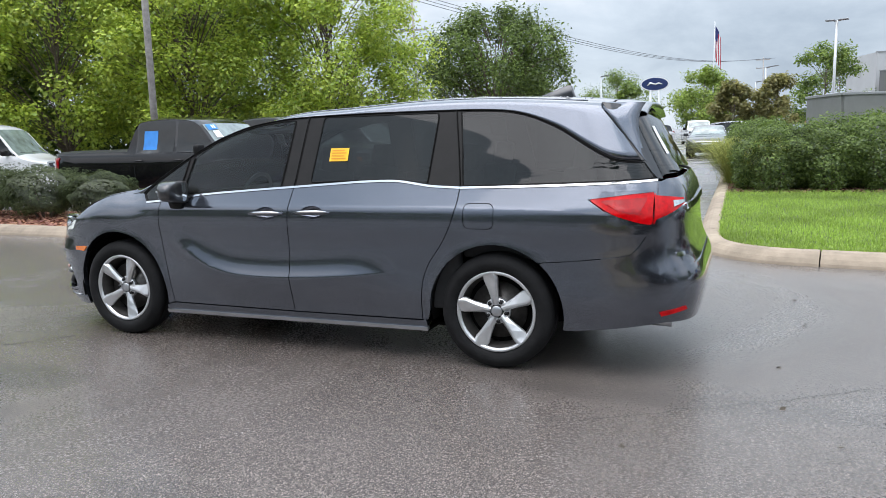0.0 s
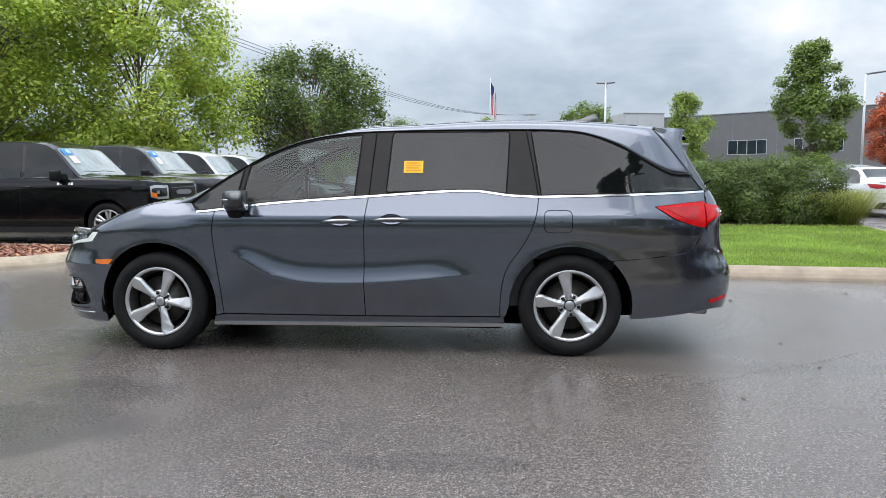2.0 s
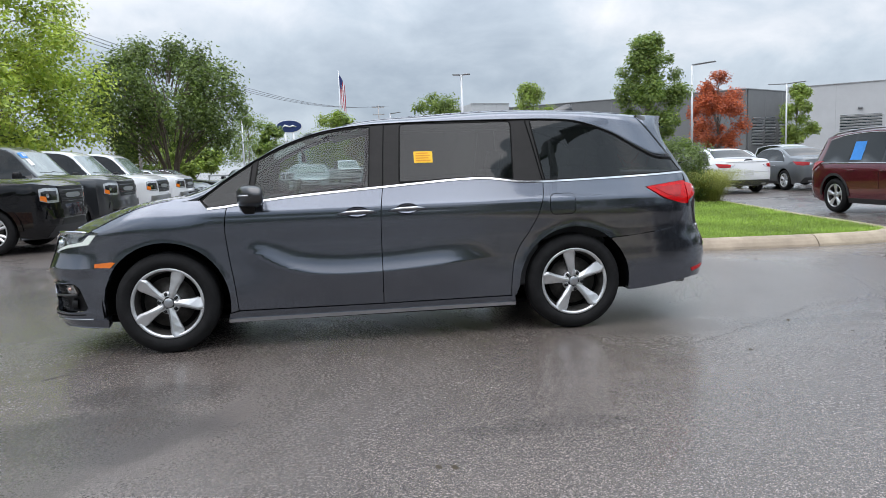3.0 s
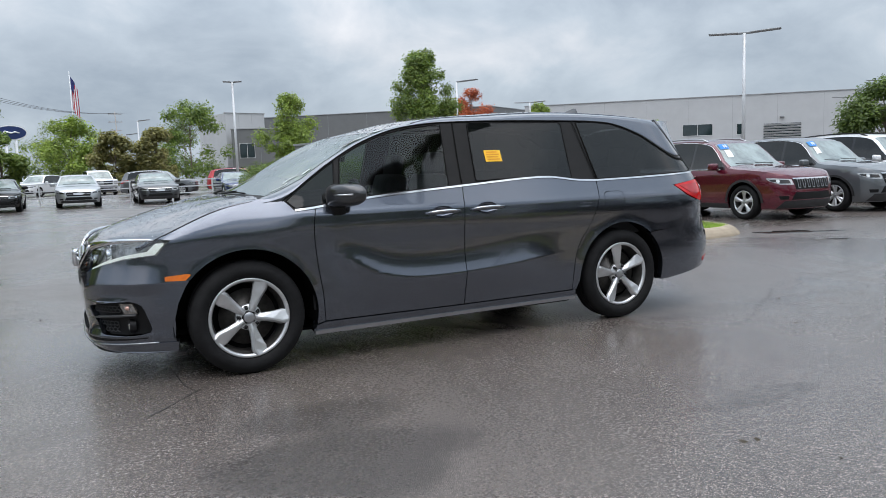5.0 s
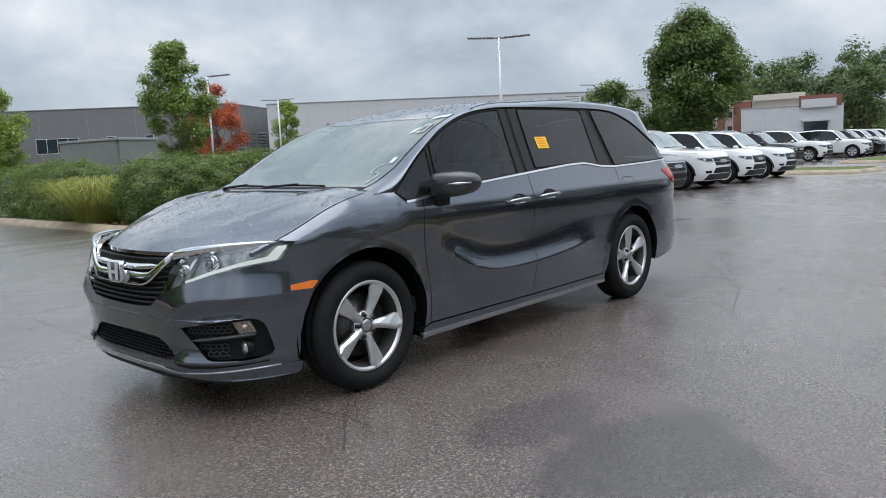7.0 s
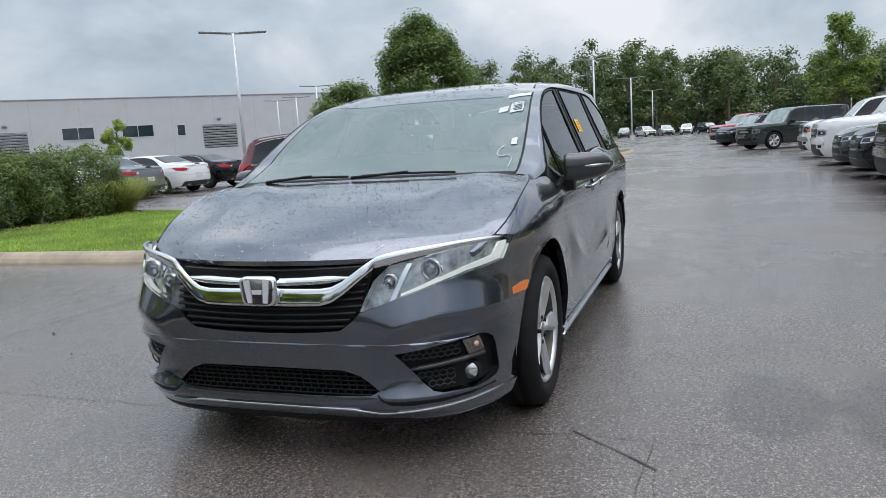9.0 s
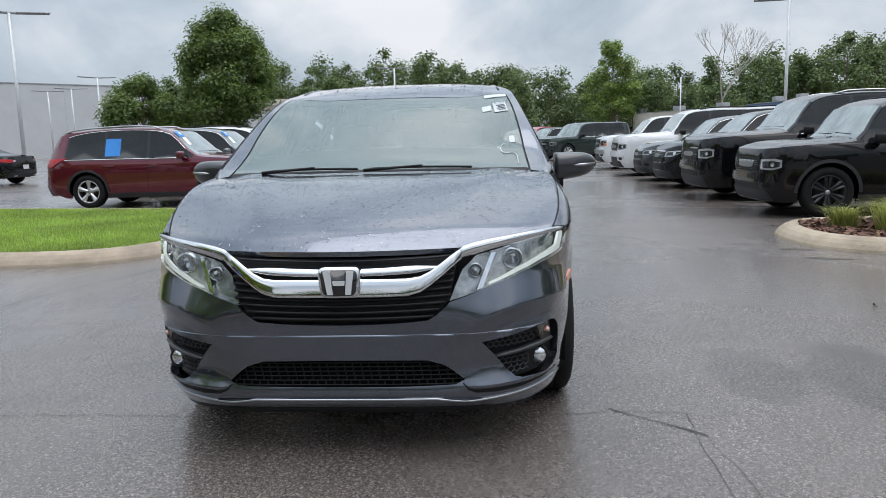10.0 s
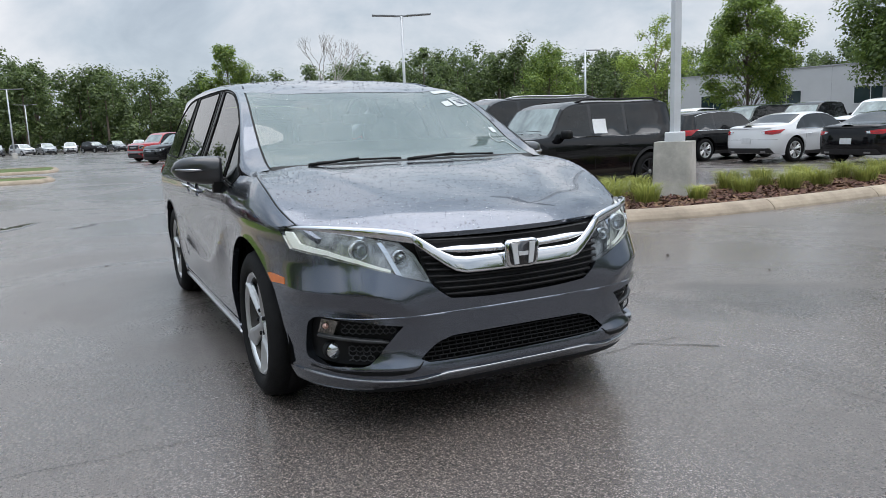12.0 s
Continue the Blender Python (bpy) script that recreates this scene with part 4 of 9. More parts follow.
for r in range(6):
    z = 0.318 + r * 0.0180
    e = 0.462 - 0.10 * max(0.0, (z - 0.335) / 0.09)
    k = int(2 * e / 0.02)
    add_tube(mesh_bm, [intake(-e + 2 * e * i / k, z) for i in range(k + 1)], 0.0034, 4, False)
    if r < 5:
        y = -e + (0.017 if r % 2 else 0.0)
        while y < e:
            add_tube(mesh_bm, [intake(y, z), intake(y, z + 0.0185)], 0.0034, 4, False)
            y += 0.034
tagged(part("lower_intake_mesh", mesh_bm, BLACK_TRIM, van, "black honeycomb lower intake"), kind="stuff")
# satin strip draws the bright line where the lip's edge catches sky
lip = [(y, 0.262 - 0.020 * min(1, max(0, (abs(y) - 0.36) / 0.12)) + 0.022 * max(0, (abs(y) - 0.48) / 0.4), 0.0045) for y in np.linspace(-0.87, 0.87, 49)]
nose_bar("lip_strip", lip, 0.007, SATIN, bumper, 0.003, label="bright strip drawing sky light on the bumper lip")
for sgn in (-1, 1):
    nose_bar("lip_groove", [(sgn * y, z, h) for y, z, h in ((0.468, 0.322, 0.003), (0.485, 0.303, 0.007), (0.52, 0.290, 0.010), (0.60, 0.286, 0.011), (0.70, 0.287, 0.010), (0.79, 0.291, 0.008), (0.855, 0.296, 0.004))], 0.006, BLACK_TRIM, bumper, 0.002, n=10, label="black groove over the lip")
nose_sheet("lower_lip", mirror_loop([N(0, 0.27), N(-0.40, 0.262), N(-0.55, 0.25), N(-0.80, 0.258), NX(-2.05, 0.262), NX(-1.925, 0.262), NX(-1.93, 0.200), NX(-2.05, 0.192), N(-0.80, 0.195), N(0, 0.200)]), VAN_PAINT, 0.05, -0.006)
# black sheet over the painted lip stands for the shade below it
nose_sheet("lip_underside", mirror_loop([N(0, 0.222), N(-0.38, 0.220), N(-0.55, 0.214), N(-0.72, 0.200), N(-0.55, 0.196), N(0, 0.198)]), BLACK_TRIM, 0.01, -0.010)
# fog lamp pockets
for sgn in (-1, 1):
    loop = pocket if sgn < 0 else pocket_r
    bezel = nose_sheet("fog_pocket", loop, BLACK_TRIM, 0.002, 0.034, label="black fog lamp pocket")
    nose_bar("pocket_divider", [(sgn * y, z, h) for y, z, h in ((0.600, 0.418, 0.003), (0.63, 0.421, 0.008), (0.70, 0.427, 0.009), (0.78, 0.434, 0.009), (0.84, 0.439, 0.008))], 0.016, GREY_TRIM, bezel, -0.012, label="dull grey divider bar")
    mb = bm_new()

    def deep(y, z):
        ang = VAN.fy(sgn * y, z)
        return Vector(VAN.front(ang, z)) + Vector((math.cos(radians(ang)), -math.sin(radians(ang)), 0)) * 0.026

    for r_, z0 in enumerate((0.335, 0.355, 0.375, 0.395, 0.455, 0.473, 0.491)):
        y0 = 0.575 + (0.085 if z0 < 0.36 else 0.05 if z0 < 0.42 else 0.0)
        y1 = 0.75 if z0 < 0.42 else 0.775
        n_c = int((y1 - y0) / 0.012)
        line_ = [deep(y0 + (y1 - y0) * q / n_c, z0 + 0.004 * (-1) ** (q + r_)) for q in range(n_c + 1)]
        add_tube(mb, line_, 0.003, 4, False)
        if z0 not in (0.395, 0.491):
            for q in range(n_c + 1):
                if (q + r_) % 2 == 0:
                    add_tube(mb, [line_[q], deep(y0 + (y1 - y0) * q / n_c, z0 + 0.016)], 0.003, 4, False)
    tagged(part("pocket_mesh", mb, GREY_TRIM, bezel), kind="stuff")
    c = Vector(VAN.front(VAN.fy(sgn * 0.79, 0.368), 0.368)) + Vector((0.045, -sgn * 0.012, 0))
    turn = Matrix.Rotation(radians(-90 + sgn * -32), 4, "Z")
    bm = add_lathe(bm_new(), [(0.044, 0.02), (0.044, -0.012), (0.038, -0.018), (0.036, -0.008), (0.026, 0.0), (0.001, 0.01)], 24)
    bm.transform(Matrix.Translation(c) @ Matrix.Rotation(radians(-90), 4, "Z"))
    lamp = part("fog_lamp", bm, BLACK_TRIM, van, "round fog lamp in the bumper")
    bm = add_lathe(bm_new(), [(0.036, -0.014), (0.026, -0.021), (0.013, -0.025), (0.001, -0.026)], 24)
    bm.transform(Matrix.Translation(c) @ Matrix.Rotation(radians(-90), 4, "Z"))
    part("lens", bm, REFLECTOR, lamp, "bright fog lamp lens")
    tl = [N(sgn * 0.785, 0.507), N(sgn * 0.835, 0.510), N(sgn * 0.845, 0.448), N(sgn * 0.80, 0.442)]
    turn_lamp = nose_sheet("turn_lamp", tl, TURN_LENS, 0.02, 0.014, label="clear ribbed turn lamp")
    for q in range(6):
        yq = 0.796 + 0.008 * q
        nose_bar("lens_rib", [(sgn * (yq - 0.006), 0.504, 0.001), (sgn * (yq + 0.002), 0.450, 0.001)], 0.0025, REFLECTOR, turn_lamp, -0.012, n=6)
    bulb = add_lathe(bm_new(), [(0.001, -0.016), (0.010, -0.011), (0.014, 0.0), (0.010, 0.010)], 14)
    bulb.transform(Matrix.Translation(Vector(VAN.front(VAN.fy(sgn * 0.815, 0.484), 0.484)) + Vector((0.010, 0, 0))) @ Matrix.Rotation(radians(-90), 4, "Z"))
    part("bulb", bulb, TURN_BULB, turn_lamp, "pinkish amber bulb")
# headlights: clear lens over reflector, projector and daylight strip
hl = [N(-0.425, 0.66), N(-0.445, 0.71), N(-0.475, 0.775), N(-0.53, 0.828), N(-0.64, 0.852), N(-0.74, 0.870), NX(-2.10, 0.886), NX(-1.99, 0.890), NX(-1.945, 0.886), NX(-1.975, 0.86), NX(-2.03, 0.795), N(-0.80, 0.775), N(-0.70, 0.745), N(-0.57, 0.705)]
for sgn in (-1, 1):
    loop = hl if sgn < 0 else [(-a, z) for a, z in hl]
    body = nose_sheet("headlight", loop, mat("headlight_bowl", (0.40, 0.41, 0.41), 0.24, 0.6, vary=0.65, scale=22), 0.002, 0.05, label="clear halogen headlight")
    nose_sheet("lens", loop, LAMP_CLEAR, 0.045, 0.001, body)
    drl = [N(-0.58, 0.714), N(-0.70, 0.752), N(-0.80, 0.783), NX(-2.035, 0.802), NX(-1.985, 0.858), NX(-1.98, 0.872), NX(-2.025, 0.872), NX(-2.075, 0.824), N(-0.80, 0.802), N(-0.69, 0.765), N(-0.58, 0.724)]
    loop2 = drl if sgn < 0 else [(-a, z) for a, z in drl]
    nose_sheet("daylight_strip", loop2, DRL, 0.012, 0.012, body, "white daylight strip")
    for y, z, r in ((0.675, 0.800, 0.043), (0.525, 0.765, 0.030)):
        c = Vector(VAN.front(VAN.fy(sgn * y, z), z)) + Vector((0.035, 0, 0))
        bm = add_lathe(bm_new(), [(r, 0.02), (r, -0.005), (r * 0.86, -0.012), (r * 0.80, 0.004), (r * 0.5, 0.020), (0.001, 0.024)], 24)
        bm.transform(Matrix.Translation(c) @ Matrix.Rotation(radians(-90), 4, "Z"))
        part("lamp_bowl", bm, REFLECTOR, body)
        bm = add_lathe(bm_new(), [(r * 0.6, 0.0), (r * 0.5, -0.014), (r * 0.25, -0.022), (0.001, -0.024)], 20)
        bm.transform(Matrix.Translation(c) @ Matrix.Rotation(radians(-90), 4, "Z"))
        part("bulb_lens", bm, LAMP_CLEAR if y > 0.6 else REFLECTOR, body)
    rib = [N(sgn * 0.535, 0.697), N(sgn * 0.56, 0.705), N(sgn * 0.615, 0.84), N(sgn * 0.595, 0.84)]
    nose_sheet("lamp_rib", rib, CHROME, 0.02, 0.025, body)
# amber markers at the corners
mk = [(-1.985, 0.668), (-1.86, 0.678), (-1.835, 0.672), (-1.87, 0.637), (-1.985, 0.640)]
both_sides("side_marker", sheet_bm([mk], van_side, (0.04, 0.03), 0.02, -0.006), AMBER, van, "amber side marker lamp")

# door handles in their cups
for hx, hz in HANDLES:
    bm = bm_new()
    pts = [(hx - 0.140, hz - 0.006), (hx - 0.095, hz), (hx, hz + 0.004), (hx + 0.095, hz + 0.003), (hx + 0.140, hz)]
    rings = []
    for i, (x, z) in enumerate(pts):
        o = (0.004, 0.022, 0.028, 0.024, 0.004)[i]
        c = S(x, z, o)
        h, d = (0.008, 0.014, 0.016, 0.014, 0.008)[i], (0.006, 0.009, 0.010, 0.009, 0.006)[i]
        rings.append([bm.verts.new(c + Vector((0, d * math.cos(a), h * math.sin(a)))) for a in (2 * math.pi * k / 8 for k in range(8))])
    for a, b in zip(rings, rings[1:]):
        for k in range(8):
            bm.faces.new((a[k], a[(k + 1) % 8], b[(k + 1) % 8], b[k]))
    bm.faces.new(rings[0])
    bm.faces.new(rings[-1])
    bmesh.ops.recalc_face_normals(bm, faces=bm.faces[:])
    hs = both_sides("door_handle", bm, VAN_PAINT, van, "door handle with chrome strip")
    cb = bm_new()
    add_tube(cb, [S(hx - 0.125, hz + 0.002, 0.020), S(hx - 0.06, hz + 0.009, 0.034), S(hx + 0.06, hz + 0.012, 0.036), S(hx + 0.125, hz + 0.007, 0.022)], [0.004, 0.008, 0.009, 0.005], 8)
    cb2 = mirrored(cb)
    part("handle_chrome", cb, CHROME, hs[0], "chrome strip")
    part("handle_chrome", cb2, CHROME, hs[1], "chrome strip")
    rows = []
    for s, deep_ in ((1.04, 0.006), (0.95, 0.016), (0.8, 0.028), (0.5, 0.036), (0.02, 0.038)):
        loop_ = cup_loop(hx, hz, s)
        rows.append([S(x, z, -deep_) for x, z in loop_ + loop_[:1]])
    b = grid_bm(rows)
    bmesh.ops.recalc_face_normals(b, faces=b.faces[:])
    both_sides("handle_cup", b, VAN_PAINT, van)
# mirrors: a flat-bottomed wedge, thick at the door and rounded at its end
bm = bm_new()
rings = []
for k in range(13):
    t = k / 12
    y = -0.965 - 0.245 * t
    full = max(0.02, 1 - t**5) ** 0.5
    hi_, lo_ = 0.080 * full * (1 - 0.10 * t), 0.082 * full * (1 - 0.20 * t)
    d = 0.098 * (1 - 0.35 * t * t) * (0.25 + 0.75 * full)
    cx, cz = -0.87 + 0.065 * t * t, 1.105 + 0.012 * t
    ring = []
    for j in range(24):
        a = 2 * math.pi * j / 24
        ca, sa = math.cos(a), math.sin(a)
        px_ = d * math.copysign(abs(ca) ** 0.6, ca)
        ring.append(bm.verts.new((cx + max(-d, min(px_, 0.075)), y, cz + (hi_ if sa > 0 else lo_) * math.copysign(abs(sa) ** 0.62, sa))))
    rings.append(ring)
for a, b in zip(rings, rings[1:]):
    for k in range(24):
        bm.faces.new((a[k], a[(k + 1) % 24], b[(k + 1) % 24], b[k]))
bm.faces.new(rings[0])
bm.faces.new(rings[-1])
bmesh.ops.recalc_face_normals(bm, faces=bm.faces[:])
ms = both_sides("door_mirror", bm, mat("mirror_dark_grey", (0.030, 0.031, 0.035), 0.3, 0.4, vary=0.15, scale=300, coat=0.8), van, "dark grey door mirror")
for sgn, mo in zip((-1, 1), ms):
    bm = bm_new()
    add_prism(bm, rounded([(sgn * 0.985, 1.172), (sgn * 1.165, 1.170), (sgn * 1.165, 1.055), (sgn * 0.985, 1.040)], 0.03), "x", -0.797, -0.791)
    part("mirror_glass", bm, mat("mirror_silver", (0.85, 0.87, 0.88), 0.02, 1.0), mo, "silver mirror glass", smooth=False)
    bm = bm_new()
    add_tube(bm, [(-0.948, sgn * 1.06, 1.113), (-0.925, sgn * 1.13, 1.115), (-0.86, sgn * 1.196, 1.118)], [0.004, 0.009, 0.006], 6)
    part("mirror_blinker", bm, SATIN, mo, "slim pale blinker strip")
    bm = bm_new()
    add_prism(bm, rounded([(-0.97, 1.07), (-0.83, 1.07), (-0.84, 0.975), (-0.93, 0.975)], 0.02), "y", sgn * 0.93, sgn * 1.01, 0.8)
    part("mirror_foot", bm, BLACK_TRIM, mo)


# wheels
def spoke_wheel(parent, c, sgn, R, rim_r, width, spokes, alloy, lean=0.0, twin=False, lugs=True, spoke_w=0.066, phase=90.0, seg=56):
    """A wheel: tyre with tread, rim, spokes, hub, lug nuts and brake disc."""
    at = Matrix.Translation(c) @ (Matrix() if sgn < 0 else Matrix.Rotation(math.pi, 4, "Z"))
    w = width / 2
    wheel = new("wheel")
    wheel.parent = parent
    wheel.matrix_basis = at
    pr = [(rim_r - 0.004, w * 0.70), (rim_r - 0.002, -w * 0.82), (rim_r + 0.012, -w * 0.96), ((R + rim_r) / 2 - 0.01, -w * 1.06), (R - 0.045, -w * 1.02), (R - 0.014, -w * 0.86), (R - 0.003, -w * 0.62), (R, -w * 0.30), (R - 0.006, -w * 0.27), (R - 0.006, -w * 0.22), (R, -w * 0.19), (R, w * 0.19), (R - 0.006, w * 0.22), (R - 0.006, w * 0.27), (R, w * 0.30), (R - 0.003, w * 0.62), (R - 0.02, w * 0.86), (R - 0.05, w), ((R + rim_r) / 2, w * 1.05), (rim_r, w * 0.9)]
    part("tyre", add_lathe(bm_new(), pr, seg), RUBBER, wheel, "black rubber tyre")
    rp = [(rim_r - 0.001, -w * 0.84), (rim_r - 0.006, -w * 0.90), (rim_r - 0.020, -w * 0.86), (rim_r - 0.026, -w * 0.74)]
    part("rim_barrel", add_lathe(bm_new(), [(rim_r - 0.026, -w * 0.74), (rim_r - 0.036, -w * 0.4), (rim_r - 0.045, w * 0.1), (rim_r - 0.03, w * 0.8)], seg), BARREL, wheel)
    rim = part("rim", add_lathe(bm_new(), rp, seg), alloy, wheel, "five-spoke alloy rim" if spokes == 5 else "alloy rim")
    bm = add_lathe(bm_new(), [(rim_r * 0.70, -w * 0.05), (rim_r * 0.70, -w * 0.15), (0.06, -w * 0.15), (0.055, -w * 0.3), (0.001, -w * 0.3)], 40)
    part("brake_disc", bm, DISC, wheel)
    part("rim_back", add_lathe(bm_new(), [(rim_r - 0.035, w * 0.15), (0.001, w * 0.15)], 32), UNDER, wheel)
    bm = bm_new()
    for k in range(spokes):
        for off in ((-0.17, 0.17) if twin else (0.0,)):
            a = radians(phase) + 2 * math.pi * k / spokes + off
            ca, sa = math.cos(a), math.sin(a)
            rings = []
            if twin:
                table = ((0.045, 0.022, -w * 0.55, 0.03, 0.0), (rim_r * 0.42, spoke_w * 0.34, -w * 0.66, 0.03, 0.15), (rim_r * 0.72, spoke_w * 0.47, -w * 0.76, 0.028, 0.6), (rim_r - 0.014, spoke_w * 0.40, -w * 0.80, 0.02, 1.0))
            else:
                table = ((0.040, 0.030, -w * 0.58, 0.03, 0.0), (0.085, spoke_w * 0.50, -w * 0.66, 0.032, 0.2), (rim_r * 0.58, spoke_w * 0.68, -w * 0.74, 0.032, 0.7), (rim_r * 0.80, spoke_w * 0.92, -w * 0.79, 0.030, 1.0), (rim_r - 0.012, spoke_w * 0.80, -w * 0.84, 0.02, 0.8))
            for r, hw, d, th, sw in table:
                rdg = -lean * sw * hw
                ring = []
                for du, dd in ((-hw, 0.5 * th), (-hw * 0.93, 0.10 * th), (rdg - 0.006, -0.011), (rdg + 0.006, -0.011), (hw * 0.90, 0.006), (hw, 0.5 * th), (hw * 0.7, th), (-hw * 0.7, th)):
                    ring.append(bm.verts.new((r * ca - du * sa, d + dd, r * sa + du * ca)))
                rings.append(ring)
            n = len(rings[0])
            for A, B in zip(rings, rings[1:]):
                for i in range(n):
                    bm.faces.new((A[i], A[(i + 1) % n], B[(i + 1) % n], B[i]))
    add_lathe(bm, [(0.085, -w * 0.35), (0.082, -w * 0.52), (0.070, -w * 0.60), (0.045, -w * 0.62)], 30)
    bmesh.ops.recalc_face_normals(bm, faces=bm.faces[:])
    part("spokes", bm, alloy, rim, smooth=False)
    cap = add_lathe(bm_new(), [(0.036, -w * 0.52), (0.035, -w * 0.68), (0.030, -w * 0.71), (0.001, -w * 0.72)], 24)
    part("hub_cap", cap, SATIN, wheel)
    if lugs:
        for k in range(5):
            a = radians(phase + 36) + 2 * math.pi * k / 5
            bm = add_lathe(bm_new(), [(0.017, -w * 0.45), (0.017, -w * 0.595), (0.0105, -w * 0.60), (0.0105, -w * 0.74), (0.001, -w * 0.76)], 12)
            bm.transform(Matrix.Translation((0.062 * math.cos(a), 0, 0.062 * math.sin(a))))
            part("lug_nut", bm, BLACK_TRIM, wheel)
    return wheel


for ax in (FRONT_AXLE, REAR_AXLE):
    for sgn in (-1, 1):
        spoke_wheel(van, (ax, sgn * 0.855, 0.362), sgn, 0.366, 0.258, 0.225, 5, ALLOY, lean=0.55, phase=68 if ax < 0 else 99, spoke_w=0.054)
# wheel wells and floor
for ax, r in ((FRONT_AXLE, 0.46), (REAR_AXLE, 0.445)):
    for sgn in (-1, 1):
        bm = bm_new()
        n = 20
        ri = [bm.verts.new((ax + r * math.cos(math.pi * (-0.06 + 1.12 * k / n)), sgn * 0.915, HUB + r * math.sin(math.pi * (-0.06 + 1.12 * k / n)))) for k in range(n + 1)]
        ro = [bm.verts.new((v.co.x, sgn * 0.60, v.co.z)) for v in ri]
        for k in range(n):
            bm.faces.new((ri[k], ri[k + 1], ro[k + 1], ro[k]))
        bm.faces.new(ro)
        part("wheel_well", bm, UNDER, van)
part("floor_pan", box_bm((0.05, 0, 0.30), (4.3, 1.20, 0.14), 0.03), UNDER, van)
# near-black boxes added to keep light off the ground beneath the van
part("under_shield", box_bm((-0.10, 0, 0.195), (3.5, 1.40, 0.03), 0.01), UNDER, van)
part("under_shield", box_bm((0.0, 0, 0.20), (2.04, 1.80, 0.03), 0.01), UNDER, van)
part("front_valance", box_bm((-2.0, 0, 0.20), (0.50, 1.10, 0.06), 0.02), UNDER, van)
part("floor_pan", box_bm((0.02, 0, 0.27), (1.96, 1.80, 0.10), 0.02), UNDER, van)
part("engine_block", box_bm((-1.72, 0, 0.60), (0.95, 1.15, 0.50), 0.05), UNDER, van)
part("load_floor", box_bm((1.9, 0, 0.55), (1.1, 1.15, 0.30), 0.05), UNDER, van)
for sgn in (-1, 1):
    part("door_lining", box_bm((0.10, sgn * 0.845, 0.70), (2.30, 0.05, 0.72), 0.02), DASH, van)
    part("side_lining", box_bm((1.75, sgn * 0.80, 0.90), (1.0, 0.05, 0.45), 0.02), DASH, van)
# cabin
part("dashboard", box_bm((-1.02, 0, 0.93), (0.55, 1.58, 0.24), 0.07), DASH, van)
bm = bm_new()
add_tube(bm, [(-0.62 + 0.06 * math.sin(a) , -0.40 + 0.185 * math.cos(a), 1.02 + 0.175 * math.sin(a)) for a in np.linspace(0, 2 * math.pi, 25)], 0.016, 6, False)
add_tube(bm, [(-0.62, -0.57, 1.02), (-0.66, -0.40, 1.0), (-0.62, -0.23, 1.02)], 0.02, 6)
part("steering_wheel", bm, DASH, van)
for x, ys in ((-0.10, (-0.40, 0.40)), (0.95, (-0.42, 0.42)), (1.75, (-0.42, 0.42))):
    for y in ys:
        seat = new("seat")
        seat.parent = van
        seat.matrix_basis = Matrix.Translation((x, y, 0))
        part("seat_cushion", box_bm((-0.22, 0, 0.56), (0.52, 0.50, 0.20), 0.06), INTERIOR, seat)
        part("seat_back", box_bm((0.10, 0, 0.90), (0.16, 0.48, 0.66), 0.06, Matrix.Rotation(radians(14), 3, "Y")), INTERIOR, seat)
        part("headrest", box_bm((0.20, 0, 1.30), (0.10, 0.26, 0.18), 0.04, Matrix.Rotation(radians(10), 3, "Y")), INTERIOR, seat)
bm = bm_new()
add_tube(bm, [(-0.56, 0, 1.44), (-0.54, 0, 1.40)], 0.012, 6)
add_box(bm, (-0.54, 0, 1.37), (0.03, 0.24, 0.065), None, 0.012)
part("rear_view_mirror", bm, BLACK_TRIM, van)
part("headliner", grid_bm([[(x, y, van_top(x, y * 0.9) - 0.07) for y in np.linspace(-0.62, 0.62, 9)] for x in np.linspace(-0.3, 2.1, 14)]), INTERIOR, van)

# rain drops on the hood, the roof and the upper windshield
rng = random.Random(41)
drops = bm_new()


def add_drop(p, r):
    ring = [drops.verts.new(p + Vector((r * math.cos(k * 1.0472) * 1.2, r * math.sin(k * 1.0472), 0))) for k in range(6)]
    mid_ring = [drops.verts.new(p + Vector((0.7 * r * math.cos(k * 1.0472) * 1.2, 0.7 * r * math.sin(k * 1.0472), 0.45 * r))) for k in range(6)]
    tip = drops.verts.new(p + Vector((0, 0, 0.62 * r)))
    for k in range(6):
        drops.faces.new((ring[k], ring[(k + 1) % 6], mid_ring[(k + 1) % 6], mid_ring[k]))
        drops.faces.new((mid_ring[k], mid_ring[(k + 1) % 6], tip))


for _ in range(2600):
    i, j = rng.randrange(len(HOOD_ROWS) - 1), rng.randrange(40)
    u, v = rng.random(), rng.random()
    a, b, c, d = (Vector(q) for q in (HOOD_ROWS[i][j], HOOD_ROWS[i][j + 1], HOOD_ROWS[i + 1][j], HOOD_ROWS[i + 1][j + 1]))
    p = a * (1 - u) * (1 - v) + b * u * (1 - v) + c * (1 - u) * v + d * u * v
    add_drop(p, rng.choice((0.0018, 0.0022, 0.003, 0.003, 0.0042)))
for _ in range(900):
    x = -0.40 + 2.4 * rng.random() ** 1.3
    y = rng.uniform(-0.55, 0.55)
    add_drop(Vector((x, y, roof_z(x, y))), rng.choice((0.0025, 0.003, 0.004, 0.006)))
for _ in range(350):
    add_drop(Vector(windshield(rng.uniform(-0.95, 0.95), 1 - 0.9 * rng.random() ** 2.5)) + Vector((-0.001, 0, 0.001)), rng.choice((0.002, 0.0025, 0.0035)))
tagged(part("rain_water", drops, mat("water_drop", (0.85, 0.88, 0.9), 0.02, trans=1.0), van), kind="stuff")

